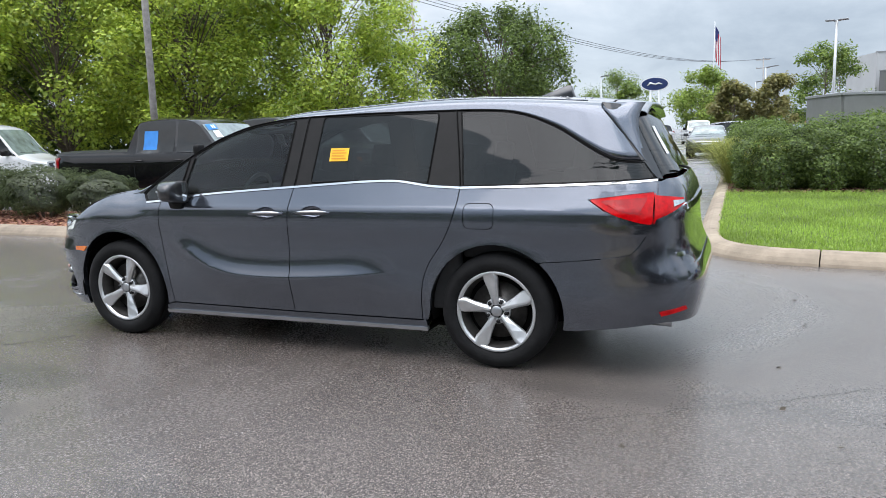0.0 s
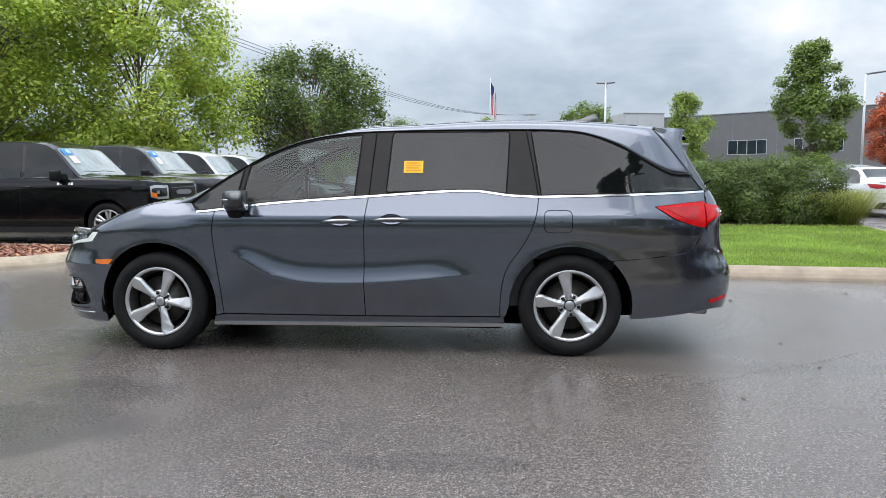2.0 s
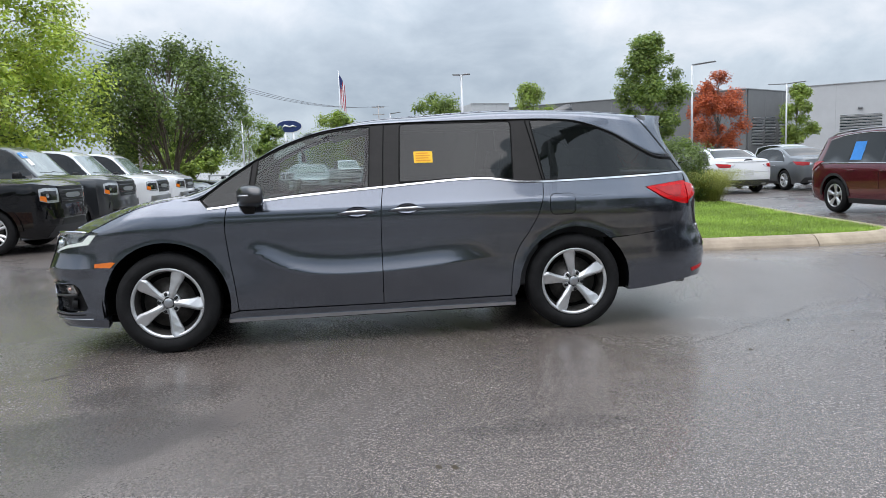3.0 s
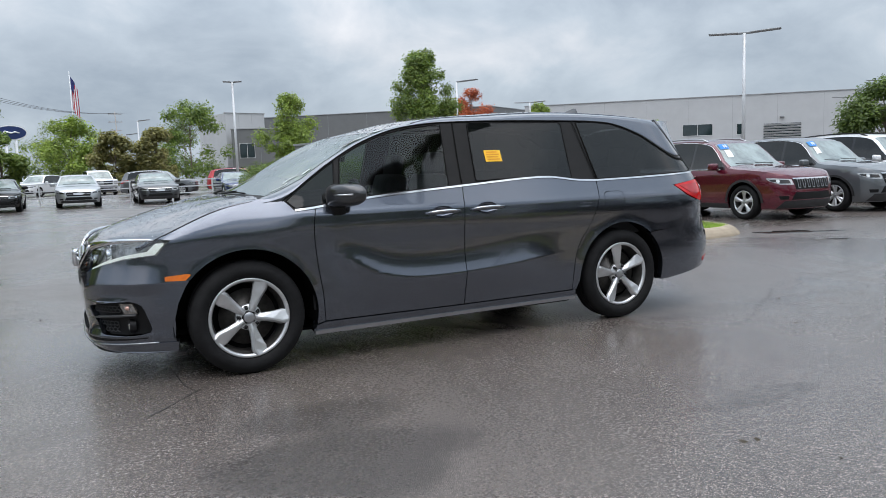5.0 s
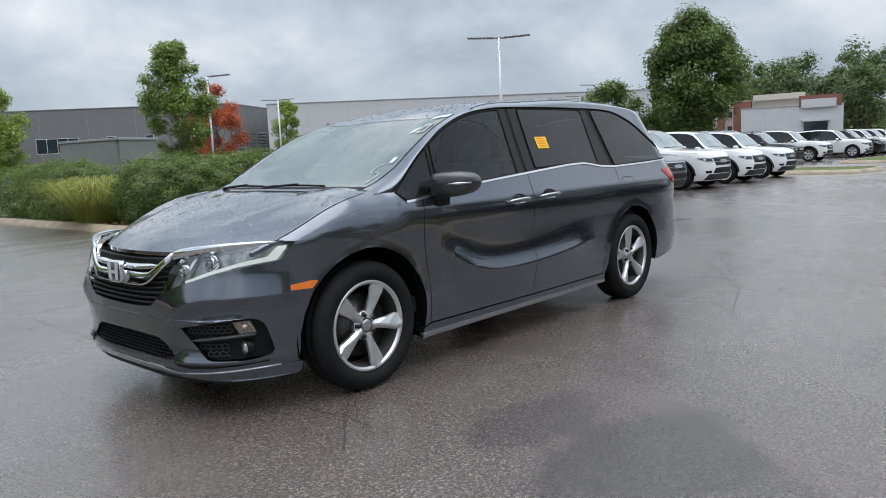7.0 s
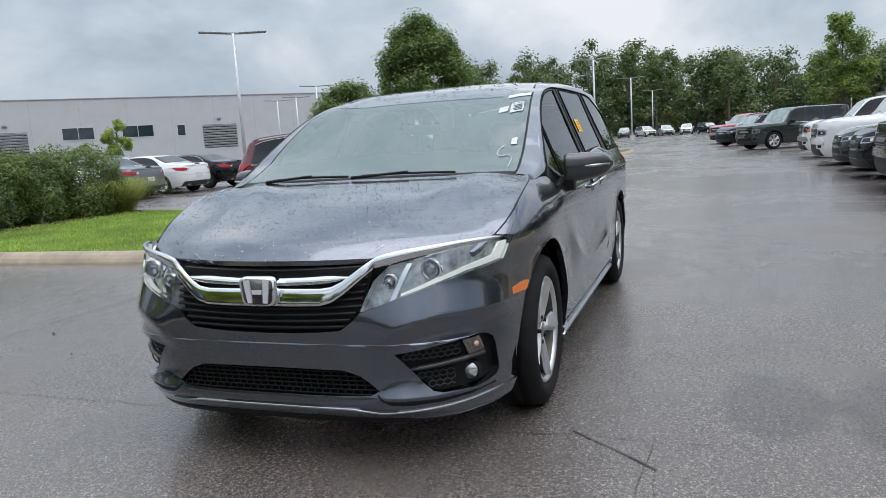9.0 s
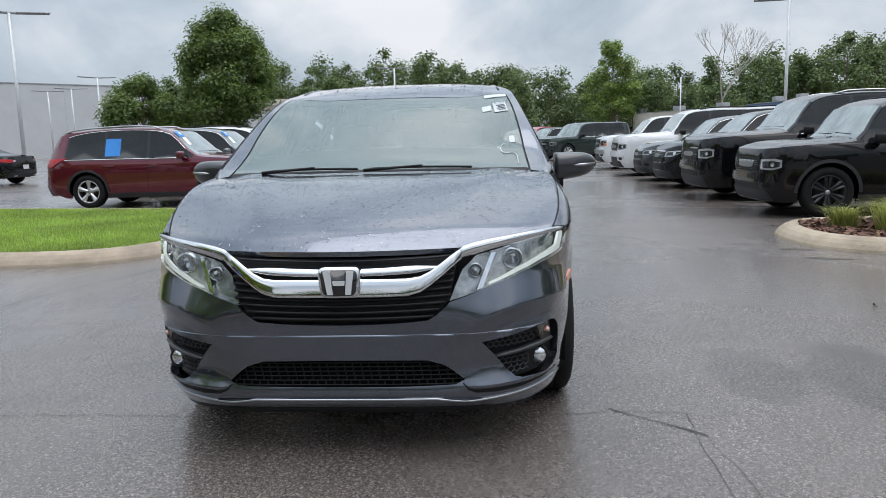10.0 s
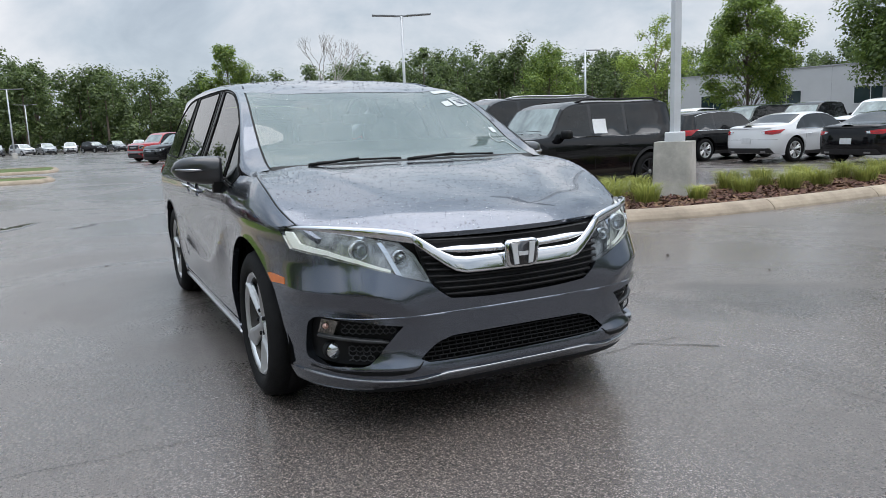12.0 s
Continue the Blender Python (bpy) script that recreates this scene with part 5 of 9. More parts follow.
# ---- other vehicles ----
CAR_GLASS = mat("dark_car_glass", (0.012, 0.014, 0.015), 0.04, vary=0.3, scale=3)
# opaque windshield whose pale colour stands for sky light on the glass
CAR_SHIELD = mat("sky_pale_car_windshield", (0.19, 0.235, 0.23), 0.05, vary=0.45, scale=2.5, coat=0.8)
CAR_RED = mat("dark_red_tail_lens", (0.30, 0.002, 0.006), 0.12, vary=0.3, scale=18, coat=0.6, spec=0.3)
CLADDING = mat("dark_cladding", (0.022, 0.022, 0.024), 0.6, vary=0.2, scale=10, bump=0.05, bump_scale=300)
PLATE = mat("pale_plate", (0.55, 0.56, 0.57), 0.5, vary=0.1, scale=10)
HEAD_LAMP = mat("car_head_lamp", (0.42, 0.44, 0.45), 0.12, 0.5, vary=0.35, scale=22, coat=1.0)
KINDS = {
    # top line, tail share, upper narrowing, belt, pillars, windshield, rear glass: shares of length and height
    "suv": dict(top=[(0, 0.50), (0.02, 0.545), (0.06, 0.585), (0.12, 0.613), (0.20, 0.632), (0.25, 0.642), (0.29, 0.662), (0.41, 0.945), (0.47, 0.982), (0.56, 1.0), (0.68, 0.998), (0.80, 0.978), (0.90, 0.945), (0.985, 0.90)], tail=[(0.15, 0.08), (0.25, 0.0), (0.42, 0.01), (0.55, 0.05), (0.66, 0.11), (0.80, 0.22), (0.97, 0.40)], up=0.75, belt=0.60, pillars=(0.30, 0.505, 0.70, 0.89), shield=(0.285, 0.405), back=None),
    "boxy": dict(top=[(0, 0.585), (0.01, 0.605), (0.04, 0.622), (0.10, 0.636), (0.20, 0.648), (0.26, 0.656), (0.29, 0.672), (0.365, 0.93), (0.40, 0.972), (0.48, 0.996), (0.7, 1.0), (0.93, 0.985), (0.985, 0.95)], tail=[(0.15, 0.08), (0.25, 0.0), (0.42, 0.0), (0.55, 0.02), (0.75, 0.07), (0.97, 0.16)], up=0.80, belt=0.61, pillars=(0.30, 0.50, 0.68, 0.93), shield=(0.285, 0.365), back=None),
    "sedan": dict(top=[(0, 0.46), (0.04, 0.54), (0.14, 0.615), (0.29, 0.67), (0.33, 0.70), (0.46, 0.965), (0.57, 1.0), (0.68, 0.97), (0.83, 0.79), (0.90, 0.765), (0.985, 0.745)], tail=[(0.15, 0.10), (0.30, 0.0), (0.5, 0.0), (0.68, 0.04), (0.80, 0.10)], up=0.74, belt=0.655, pillars=(0.33, 0.54, 0.715, 0.80), shield=(0.325, 0.455), back=(0.695, 0.825)),
    "pickup": dict(top=[(0, 0.585), (0.006, 0.602), (0.02, 0.618), (0.05, 0.632), (0.10, 0.643), (0.17, 0.652), (0.235, 0.66), (0.26, 0.674), (0.325, 0.895), (0.34, 0.935), (0.36, 0.965), (0.39, 0.987), (0.44, 1.0), (0.52, 0.997), (0.57, 0.985), (0.592, 0.968), (0.603, 0.93), (0.622, 0.705), (0.628, 0.675), (0.99, 0.668)], tail=[(0.15, 0.10), (0.25, 0.0), (0.5, 0.0), (0.7, 0.02)], up=0.80, belt=0.62, pillars=(0.27, 0.43, 0.595, 0.595), shield=(0.255, 0.335), back=None),
    "cargo": dict(top=[(0, 0.40), (0.05, 0.47), (0.17, 0.56), (0.20, 0.60), (0.30, 0.93), (0.36, 0.985), (0.5, 1.0), (0.95, 0.99), (0.99, 0.95)], tail=[(0.1, 0.05), (0.2, 0.0), (0.9, 0.03)], up=0.85, belt=0.58, pillars=(0.20, 0.36, 0.36, 0.36), shield=(0.195, 0.295), back=None),
}
WHEELS = {}


def car_wheel(car, c, sgn, R, style):
    """A wheel on a car; alike wheels share their meshes."""
    key = (style, R)
    if key not in WHEELS:
        alloy = DARK_ALLOY if style == "dark" else ALLOY
        WHEELS[key] = spoke_wheel(car, c, sgn, R, R * 0.68, 0.23, 5 if style == "five" else 6, alloy, 0.2, twin=style != "five", lugs=False, spoke_w=0.06, seg=26)
        return
    w = copy_thing(WHEELS[key], Matrix.Translation(c) @ (Matrix() if sgn < 0 else Matrix.Rotation(math.pi, 4, "Z")))
    w.parent = car


def vehicle(name, label, category, kind, L, W, H, paint, m, wheel="twin", R=0.36, axles=(0.175, 0.80), grille=True, rails=False, clad=False, group="parked cars", chrome=True, plate="rear", tag=None, shield=CAR_SHIELD, lamp_bar=False, slots=0, price=None):
    k = KINDS[kind]
    hl_, base = L / 2, R * 0.62
    fx = lambda f: -hl_ + f * L  # noqa: E731
    up, B = k["up"], k["belt"] * H
    tall = kind in ("pickup", "boxy")
    sh = Shape(
        width=[(0.10 * H, 0.90 * W / 2), (0.2 * H, 0.955 * W / 2), (0.32 * H, 0.985 * W / 2), (0.46 * H, W / 2), (B - 0.04, 0.98 * W / 2), (B + 0.03, 0.945 * W / 2), (0.93 * H, up * W / 2), (H * 1.02, (up - 0.05) * W / 2)],
        nose=[(0.10 * H, -hl_ + 0.12), (0.18 * H, -hl_ + 0.03), (0.27 * H, -hl_), (0.36 * H, -hl_ + 0.005), (0.46 * H, -hl_ + (0.015 if tall else 0.045)), (0.54 * H, -hl_ + (0.03 if tall else 0.11)), (0.59 * H, -hl_ + (0.06 if tall else 0.18)), (0.66 * H, -hl_ + (0.13 if tall else 0.32))],
        tail=[(z * H, hl_ - d) for z, d in k["tail"]],
        top=[(fx(f), z * H) for f, z in k["top"]],
        x0=-hl_ + (0.62 if tall else 0.80), x1=hl_ - 0.65, p=3.2 if tall else 2.7, q=4.6 if tall else 3.6, pr=3.0, qr=5.0, drop=0.05, sharp=kind == "pickup")
    car = thing(name, label, category, m, group)
    xf, xr = -hl_ + 0.32, hl_ - 0.28
    ax = [fx(a) for a in axles]
    ar = R + 0.055
    # flanks with wheel openings
    bottom = []
    for a in reversed(ax):
        s0 = math.degrees(math.asin(max(-1, min(1, (base - R) / ar))))
        bottom += arc(a, R, ar, s0, 180 - s0, 16)
    xs = np.linspace(xf, xr, 26)
    upper = [(float(x), min(B, sh.rail(float(x))[1])) for x in xs]
    loop = upper + [(xr, base + 0.10), (ax[1] + ar + 0.10, base)] + bottom + [(ax[0] - ar - 0.05, base), (xf, base)]
    both_sides("flank", sheet_bm([loop], sh.side, (0.24, 0.12), 0.03), paint, car)
    # cabin sides
    xs = [float(x) for x in np.linspace(xf, xr, 40) if sh.rail(float(x))[1] > B]
    rows = [[sh.side(x, B + (sh.rail(x)[1] - B) * t) for t in (0, 0.25, 0.5, 0.75, 1)] for x in xs]
    b = grid_bm(rows)
    bmesh.ops.recalc_face_normals(b, faces=b.faces[:])
    both_sides("cabin_side", b, paint, car)
    # nose and tail faces
    af = sh.fx(xf, 0.4 * H)
    rows = []
    for a in np.linspace(af - 2, -af + 2, 31):
        zt = min(B, sh.lip(float(a)))
        rows.append([sh.front(float(a), base + (zt - base) * t) for t in np.linspace(0, 1, 14)])
    part("nose", grid_bm(rows), paint, car)
    rt = sh.rail(hl_ - 0.35)[1] if kind not in ("sedan", "pickup") else sh.rail(hl_ - 0.12)[1]
    ar_ = math.degrees(math.acos(min(1, (xr - sh.x1) / (hl_ - sh.x1)) ** (sh.pr / 2)))
    rows = [[sh.rear(float(a), base + 0.05 + (rt - base - 0.05) * t) for t in np.linspace(0, 1, 10)] for a in np.linspace(-ar_ - 4, ar_ + 4, 17)]
    part("tail", grid_bm(rows), paint, car)
    # top: hood, windshield, roof, rear glass, deck
    w0, w1 = (fx(f) for f in k["shield"])
    tip = sh.tip() + 0.002
    cuts = sorted({tip, w0, w1, *([fx(f) for f in k["back"]] if k["back"] else []), *([fx(0.603), fx(0.632)] if kind == "pickup" else []), hl_ - (0.30 if kind in ("suv", "boxy") else 0.05)})
    names = {w0: "windshield"}
    if k["back"]:
        names[fx(k["back"][0])] = "rear_glass"
    if kind == "pickup":
        names[fx(0.603)] = "rear_glass"
    for a, c in zip(cuts, cuts[1:]):
        nm = names.get(a, "hood" if c <= w0 else ("roof" if a < fx(0.62) and sh.zc(a + 0.1) > 0.85 * H else "rear_deck"))
        n = max(4, int((c - a) / 0.12))
        glassy = nm in ("windshield", "rear_glass")
        if nm == "hood":
            # rounded leading edge, and a pressed bulge on tall bonnets
            rows = []
            for f in np.linspace(0, 1, 22) ** 2:
                x = a + (c - a) * float(f)
                row = []
                for t in np.linspace(-1, 1, 21):
                    px_, py_, pz_ = sh.top(x, t, ease((x - a) / 0.30))
                    row.append((px_, py_, pz_ + (0.018 if tall else 0.008) * ease((0.70 - abs(t)) / 0.12) * ease((x - a - 0.05) / 0.4)))
                rows.append(row)
        else:
            rows = [[sh.top(float(x), t) for t in np.linspace(-1, 1, 17)] for x in np.linspace(a, c, n)]
        bmx = grid_bm(rows)
        bmesh.ops.recalc_face_normals(bmx, faces=bmx.faces[:])
        # on pickups a black lid stands for the shaded inside of the bed
        part(nm, bmx, BLACK_TRIM if kind == "pickup" and nm == "rear_deck" else paint, car) if not glassy else None
        if glassy:
            rows = [[sh.top(float(x), t) for t in np.linspace(-0.9, 0.9, 13)] for x in np.linspace(a, c, n)]
            part(nm, grid_bm(rows), shield if nm == "windshield" else CAR_GLASS, car)
            for lo, hi in ((-1, -0.9), (0.9, 1)):
                rows = [[sh.top(float(x), t) for t in np.linspace(lo, hi, 4)] for x in np.linspace(a, c, n)]
                part("pillar", grid_bm(rows), paint, car)
    # side windows between the pillars, on black surrounds
    px = [fx(f) for f in k["pillars"]]
    lo, hi = [], []
    for x in np.linspace(px[0], px[-1] - 0.02, 18):
        t = sh.rail(float(x))[1] - 0.022
        if t > B + 0.04:
            lo.append((float(x), B + 0.010))
            hi.append((float(x), t))
    if kind in ("suv", "sedan"):
        hi = [(x - 0.10 * (j / (len(hi) - 1)) ** 8, z - 0.045 * (j / (len(hi) - 1)) ** 8) for j, (x, z) in enumerate(hi)]
    arch_line = hi
    both_sides("window_surround", sheet_bm([hi + lo[::-1]], sh.side, (0.45, 0.25), 0.004, -0.002), GLOSS_BLACK, car)
    for i, (a, c) in enumerate(zip(px, px[1:])):
        if c - a < 0.2:
            continue
        a, c = a + (0.02 if i else 0.0), c - 0.05
        lo, hi = [], []
        for x in np.linspace(a, c, 9):
            t = sh.rail(float(x))[1] - 0.035
            if t > B + 0.05:
                lo.append((float(x), B + 0.025))
                hi.append((float(x), t))
        if i == len(px) - 2 and kind in ("suv", "sedan") and len(hi) > 3:
            hi = [(x - 0.10 * (j / (len(hi) - 1)) ** 3, z - 0.05 * (j / (len(hi) - 1)) ** 3) for j, (x, z) in enumerate(hi)]
        if len(lo) > 2:
            both_sides("side_window", sheet_bm([hi + lo[::-1]], sh.side, (0.45, 0.25), 0.004, -0.005), CAR_GLASS, car)
    if chrome:
        x_a, x_b = px[0] + 0.12, px[-1] - 0.06
        both_sides("window_strip", strip_bm([(float(x), B + 0.012) for x in np.linspace(x_a, x_b, 12)], 0.016, 0.012, sh.side), CHROME if chrome is True else BLACK_TRIM, car)
    # door seams and handles
    for x in {round(p, 3) for p in px[1:3]}:
        bmx = grid_bm([[Vector(sh.side(x + dx, base + 0.06 + (B - base - 0.08) * t)) + Vector((0, -0.002, 0)) for t in np.linspace(0, 1, 6)] for dx in (-0.004, 0.004)])
        both_sides("door_seam", bmx, BLACK_TRIM, car)
        if x < fx(0.72):
            bmx = bm_new()
            add_tube(bmx, [Vector(sh.side(x - 0.24, B - 0.13)) + Vector((0, -0.012, 0)), Vector(sh.side(x - 0.16, B - 0.13)) + Vector((0, -0.032, 0)), Vector(sh.side(x - 0.06, B - 0.13)) + Vector((0, -0.018, 0))], 0.014, 6)
            both_sides("door_handle", bmx, paint if kind != "cargo" else BLACK_TRIM, car)
    # sills, arches
    both_sides("sill", sheet_bm([[(ax[0] + ar, base), (ax[1] - ar, base), (ax[1] - ar, base + 0.10), (ax[0] + ar, base + 0.10)]], sh.side, (0.4, 0.1), 0.04, -0.008), CLADDING, car)
    if clad or kind == "pickup":
        for a in ax:
            both_sides("arch_trim", sheet_bm([arc(a, R, ar + (0.05 if clad else 0.075), 0, 180, 16) + arc(a, R, ar + 0.002, 180, 0, 16)], sh.side, (0.2, 0.2), 0.03, -0.012 if clad else -0.022), CLADDING if clad else paint, car)
    if kind == "pickup":
        for j in range(5):
            xb = ax[0] + ar + 0.16 + 0.065 * j
            both_sides("badge_bar", sheet_bm([[(xb, B - 0.10), (xb, B - 0.055), (xb + 0.045, B - 0.055), (xb + 0.045, B - 0.10)]], sh.side, (0.2, 0.2), 0.003, -0.006), CHROME, car)
    for a in ax:
        for sgn in (-1, 1):
            bmx = bm_new()
            ri = [bmx.verts.new((a + (ar + 0.02) * math.cos(math.pi * j / 12), sgn * (W / 2 - 0.06), R + (ar + 0.02) * math.sin(math.pi * j / 12))) for j in range(13)]
            ro = [bmx.verts.new((v.co.x, sgn * (W / 2 - 0.36), v.co.z)) for v in ri]
            for j in range(12):
                bmx.faces.new((ri[j], ri[j + 1], ro[j + 1], ro[j]))
            bmx.faces.new(ro)
            part("wheel_well", bmx, UNDER, car)
            car_wheel(car, (a, sgn * (W / 2 - 0.125), R), sgn, R, wheel)
    part("floor_pan", box_bm((0, 0, base + 0.10), (L * 0.82, W * 0.60, 0.16), 0.03), UNDER, car)
    part("floor_pan", box_bm(((ax[0] + ax[1]) / 2, 0, base + 0.08), (ax[1] - ax[0] - 2 * ar - 0.1, W * 0.9, 0.12), 0.03), UNDER, car)
    # nose details
    zl, zh = 0.40 * H, 0.50 * H
    n_ = lambda y, z: (sh.fy(y, z), z)  # noqa: E731
    w_ = W / 2

    def face(nm, loop, material, thick=0.02, inset=-0.006, parent=car, label=""):
        return part(nm, sheet_bm([loop], sh.front, (8, 0.06), thick, inset), material, parent, label)

    if kind == "pickup":
        zl, zh = 0.43 * H, 0.565 * H
    for sgn in (-1, 1):
        loop = [n_(sgn * 0.60 * w_, zl + 0.015), n_(sgn * 0.58 * w_, zh - 0.01), n_(sgn * 0.86 * w_, zh + 0.005), n_(sgn * 0.93 * w_, zh - 0.02), n_(sgn * 0.93 * w_, zl + 0.05), n_(sgn * 0.84 * w_, zl + 0.01)]
        if kind == "sedan" or (kind == "suv" and not tall):
            loop = [n_(sgn * 0.55 * w_, zl + 0.03), n_(sgn * 0.58 * w_, zh - 0.03), n_(sgn * 0.86 * w_, zh - 0.005), n_(sgn * 0.945 * w_, zh), n_(sgn * 0.93 * w_, zh - 0.05), n_(sgn * 0.80 * w_, zl + 0.04)]
        hb = face("headlight", loop, HEAD_LAMP, 0.02, -0.008)
        cx_, cz_ = (sum(q[i] for q in loop) / len(loop) for i in (0, 1))
        face("lamp_bezel", [(cx_ + (a_ - cx_) * 0.80, cz_ - 0.004 + (z_ - cz_) * 0.62) for a_, z_ in loop], GLOSS_BLACK, 0.003, -0.011, hb)
        face("lamp_bowl", [(cx_ + sgn * 2 + 3.4 * math.cos(q), cz_ - 0.004 + 0.034 * math.sin(q)) for q in np.linspace(0, 2 * math.pi, 13)[:-1]], REFLECTOR, 0.003, -0.014, hb)
        if kind == "pickup":
            face("turn_lens", [n_(sgn * 0.86 * w_, zl + 0.03), n_(sgn * 0.925 * w_, zl + 0.06), n_(sgn * 0.925 * w_, zl + 0.14), n_(sgn * 0.86 * w_, zl + 0.12)], AMBER, 0.006, -0.014, hb, "amber turn lens")
        face("fog_lamp", [n_(sgn * 0.66 * w_, 0.25 * H), n_(sgn * 0.80 * w_, 0.25 * H), n_(sgn * 0.82 * w_, 0.29 * H), n_(sgn * 0.66 * w_, 0.29 * H)], BLACK_TRIM, 0.02, -0.004)
    g0, g1 = (zl - 0.02, zh + 0.01) if tall else (zl - 0.06, zh - 0.02)
    if grille:
        gr = face("grille", [n_(-0.55 * w_, g1), n_(-0.50 * w_, g0), n_(0.50 * w_, g0), n_(0.55 * w_, g1)], BLACK_TRIM, 0.02, -0.004)
        face("grille_rim", [n_(-0.57 * w_, g1 + 0.012), n_(-0.54 * w_, g1 - 0.012), n_(0.54 * w_, g1 - 0.012), n_(0.57 * w_, g1 + 0.012)], CHROME if chrome is True else BLACK_TRIM, 0.012, -0.014, gr)
        if slots:
            for j in range(slots):
                y = (-0.42 + 0.84 * j / (slots - 1)) * w_
                face("grille_slot", [n_(y - 0.035, g1 - 0.01), n_(y - 0.03, g0 + 0.03), n_(y + 0.03, g0 + 0.03), n_(y + 0.035, g1 - 0.01)], SATIN, 0.01, -0.014, gr)
                face("slot_opening", [n_(y - 0.024, g1 - 0.022), n_(y - 0.020, g0 + 0.042), n_(y + 0.020, g0 + 0.042), n_(y + 0.024, g1 - 0.022)], BLACK_TRIM, 0.004, -0.0165, gr)
        else:
            for j in range(5):
                z = g0 + (g1 - g0) * (0.12 + 0.165 * j)
                face("grille_bar", [n_(-0.50 * w_, z), n_(0.50 * w_, z), n_(0.50 * w_, z + 0.010), n_(-0.50 * w_, z + 0.010)], SATIN if chrome is True and j == 2 else GLOSS_BLACK, 0.012, -0.012, gr)
            face("badge", [(4.5 * math.cos(q), (g0 + g1) / 2 + 0.045 * math.sin(q)) for q in np.linspace(0, 2 * math.pi, 17)[:-1]], SATIN, 0.01, -0.020, gr)
        if lamp_bar:
            for j in range(6):
                y = (-0.30 + 0.12 * j) * w_
                face("name_bar", [n_(y - 0.035, g1 - 0.065), n_(y + 0.035, g1 - 0.065), n_(y + 0.035, g1 - 0.035), n_(y - 0.035, g1 - 0.035)], PLATE, 0.008, -0.016, gr)
    face("lower_intake", [n_(-0.60 * w_, 0.245 * H), n_(0.60 * w_, 0.245 * H), n_(0.52 * w_, 0.33 * H), n_(-0.52 * w_, 0.33 * H)] if not tall else [n_(-0.55 * w_, 0.235 * H), n_(0.55 * w_, 0.235 * H), n_(0.50 * w_, 0.29 * H), n_(-0.50 * w_, 0.29 * H)], BLACK_TRIM, 0.02, -0.004)
    if tall:
        face("bumper_bar", [n_(-0.88 * w_, 0.30 * H), n_(0.88 * w_, 0.30 * H), n_(0.86 * w_, 0.375 * H), n_(-0.86 * w_, 0.375 * H)], SATIN if kind == "pickup" and chrome is True else paint, 0.03, -0.035)
    face("front_skirt", [n_(-0.80 * w_, base + 0.02), n_(0.80 * w_, base + 0.02), n_(0.72 * w_, 0.235 * H), n_(-0.72 * w_, 0.235 * H)], CLADDING, 0.03, -0.006)
    # tail details
    r_ = lambda y, z: (sh.ry(y, z), z)  # noqa: E731

    def back(nm, loop, material, thick=0.02, inset=-0.006, label=""):
        return part(nm, sheet_bm([loop], sh.rear, (8, 0.06), thick, inset), material, car, label)

    t0, t1 = (0.50 * H, 0.63 * H) if kind != "sedan" else (0.56 * H, 0.66 * H)
    for sgn in (-1, 1):
        if kind in ("pickup", "boxy", "cargo"):
            back("tail_lamp", [r_(sgn * 0.84 * w_, 0.43 * H), r_(sgn * 0.97 * w_, 0.43 * H), r_(sgn * 0.965 * w_, 0.60 * H), r_(sgn * 0.84 * w_, 0.60 * H)], CAR_RED, 0.03, -0.01)
        else:
            lp = back("tail_lamp", [r_(sgn * 0.52 * w_, t1 - 0.055), r_(sgn * 0.74 * w_, t1 - 0.02), r_(sgn * 0.955 * w_, t1), r_(sgn * 0.962 * w_, t0 + 0.035), r_(sgn * 0.84 * w_, t0 + 0.005), r_(sgn * 0.66 * w_, t0 + 0.02)], CAR_RED, 0.03, -0.01, "red tail lamp lens")
            part("lamp_band", sheet_bm([[r_(sgn * 0.60 * w_, t1 - 0.062), r_(sgn * 0.94 * w_, t1 - 0.030), r_(sgn * 0.945 * w_, t1 - 0.050), r_(sgn * 0.62 * w_, t1 - 0.076)]], sh.rear, (8, 0.06), 0.003, -0.014), RED_LAMP, lp)
            back("reversing_lamp", [r_(sgn * 0.54 * w_, t1 - 0.060), r_(sgn * 0.64 * w_, t1 - 0.046), r_(sgn * 0.66 * w_, t0 + 0.030), r_(sgn * 0.58 * w_, t0 + 0.035)], REFLECTOR, 0.004, -0.015)
    if kind in ("suv", "boxy", "cargo"):
        back("rear_window", [r_(-0.70 * w_, 0.66 * H), r_(0.70 * w_, 0.66 * H), r_(0.60 * w_, 0.90 * H), r_(-0.60 * w_, 0.90 * H)], CAR_GLASS, 0.004, -0.006)
    # lid seam, bumper seam, lip and pipes
    zs_ = 0.47 * H
    back("bumper_seam", [r_(-0.95 * w_, zs_ - 0.006), r_(0.95 * w_, zs_ - 0.006), r_(0.95 * w_, zs_), r_(-0.95 * w_, zs_)], BLACK_TRIM, 0.002, -0.003)
    if kind == "sedan":
        zt_ = sh.rail(hl_ - 0.12)[1] - 0.02
        back("lid_lip", [r_(-0.78 * w_, zt_ - 0.02), r_(0.78 * w_, zt_ - 0.02), r_(0.74 * w_, zt_ + 0.015), r_(-0.74 * w_, zt_ + 0.015)], paint, 0.03, -0.022)
    if kind in ("sedan", "suv"):
        for sgn in (-1, 1):
            back("exhaust_tip", [r_(sgn * 0.50 * w_, base + 0.09), r_(sgn * 0.66 * w_, base + 0.09), r_(sgn * 0.66 * w_, base + 0.13), r_(sgn * 0.50 * w_, base + 0.13)], SATIN, 0.02, -0.016)
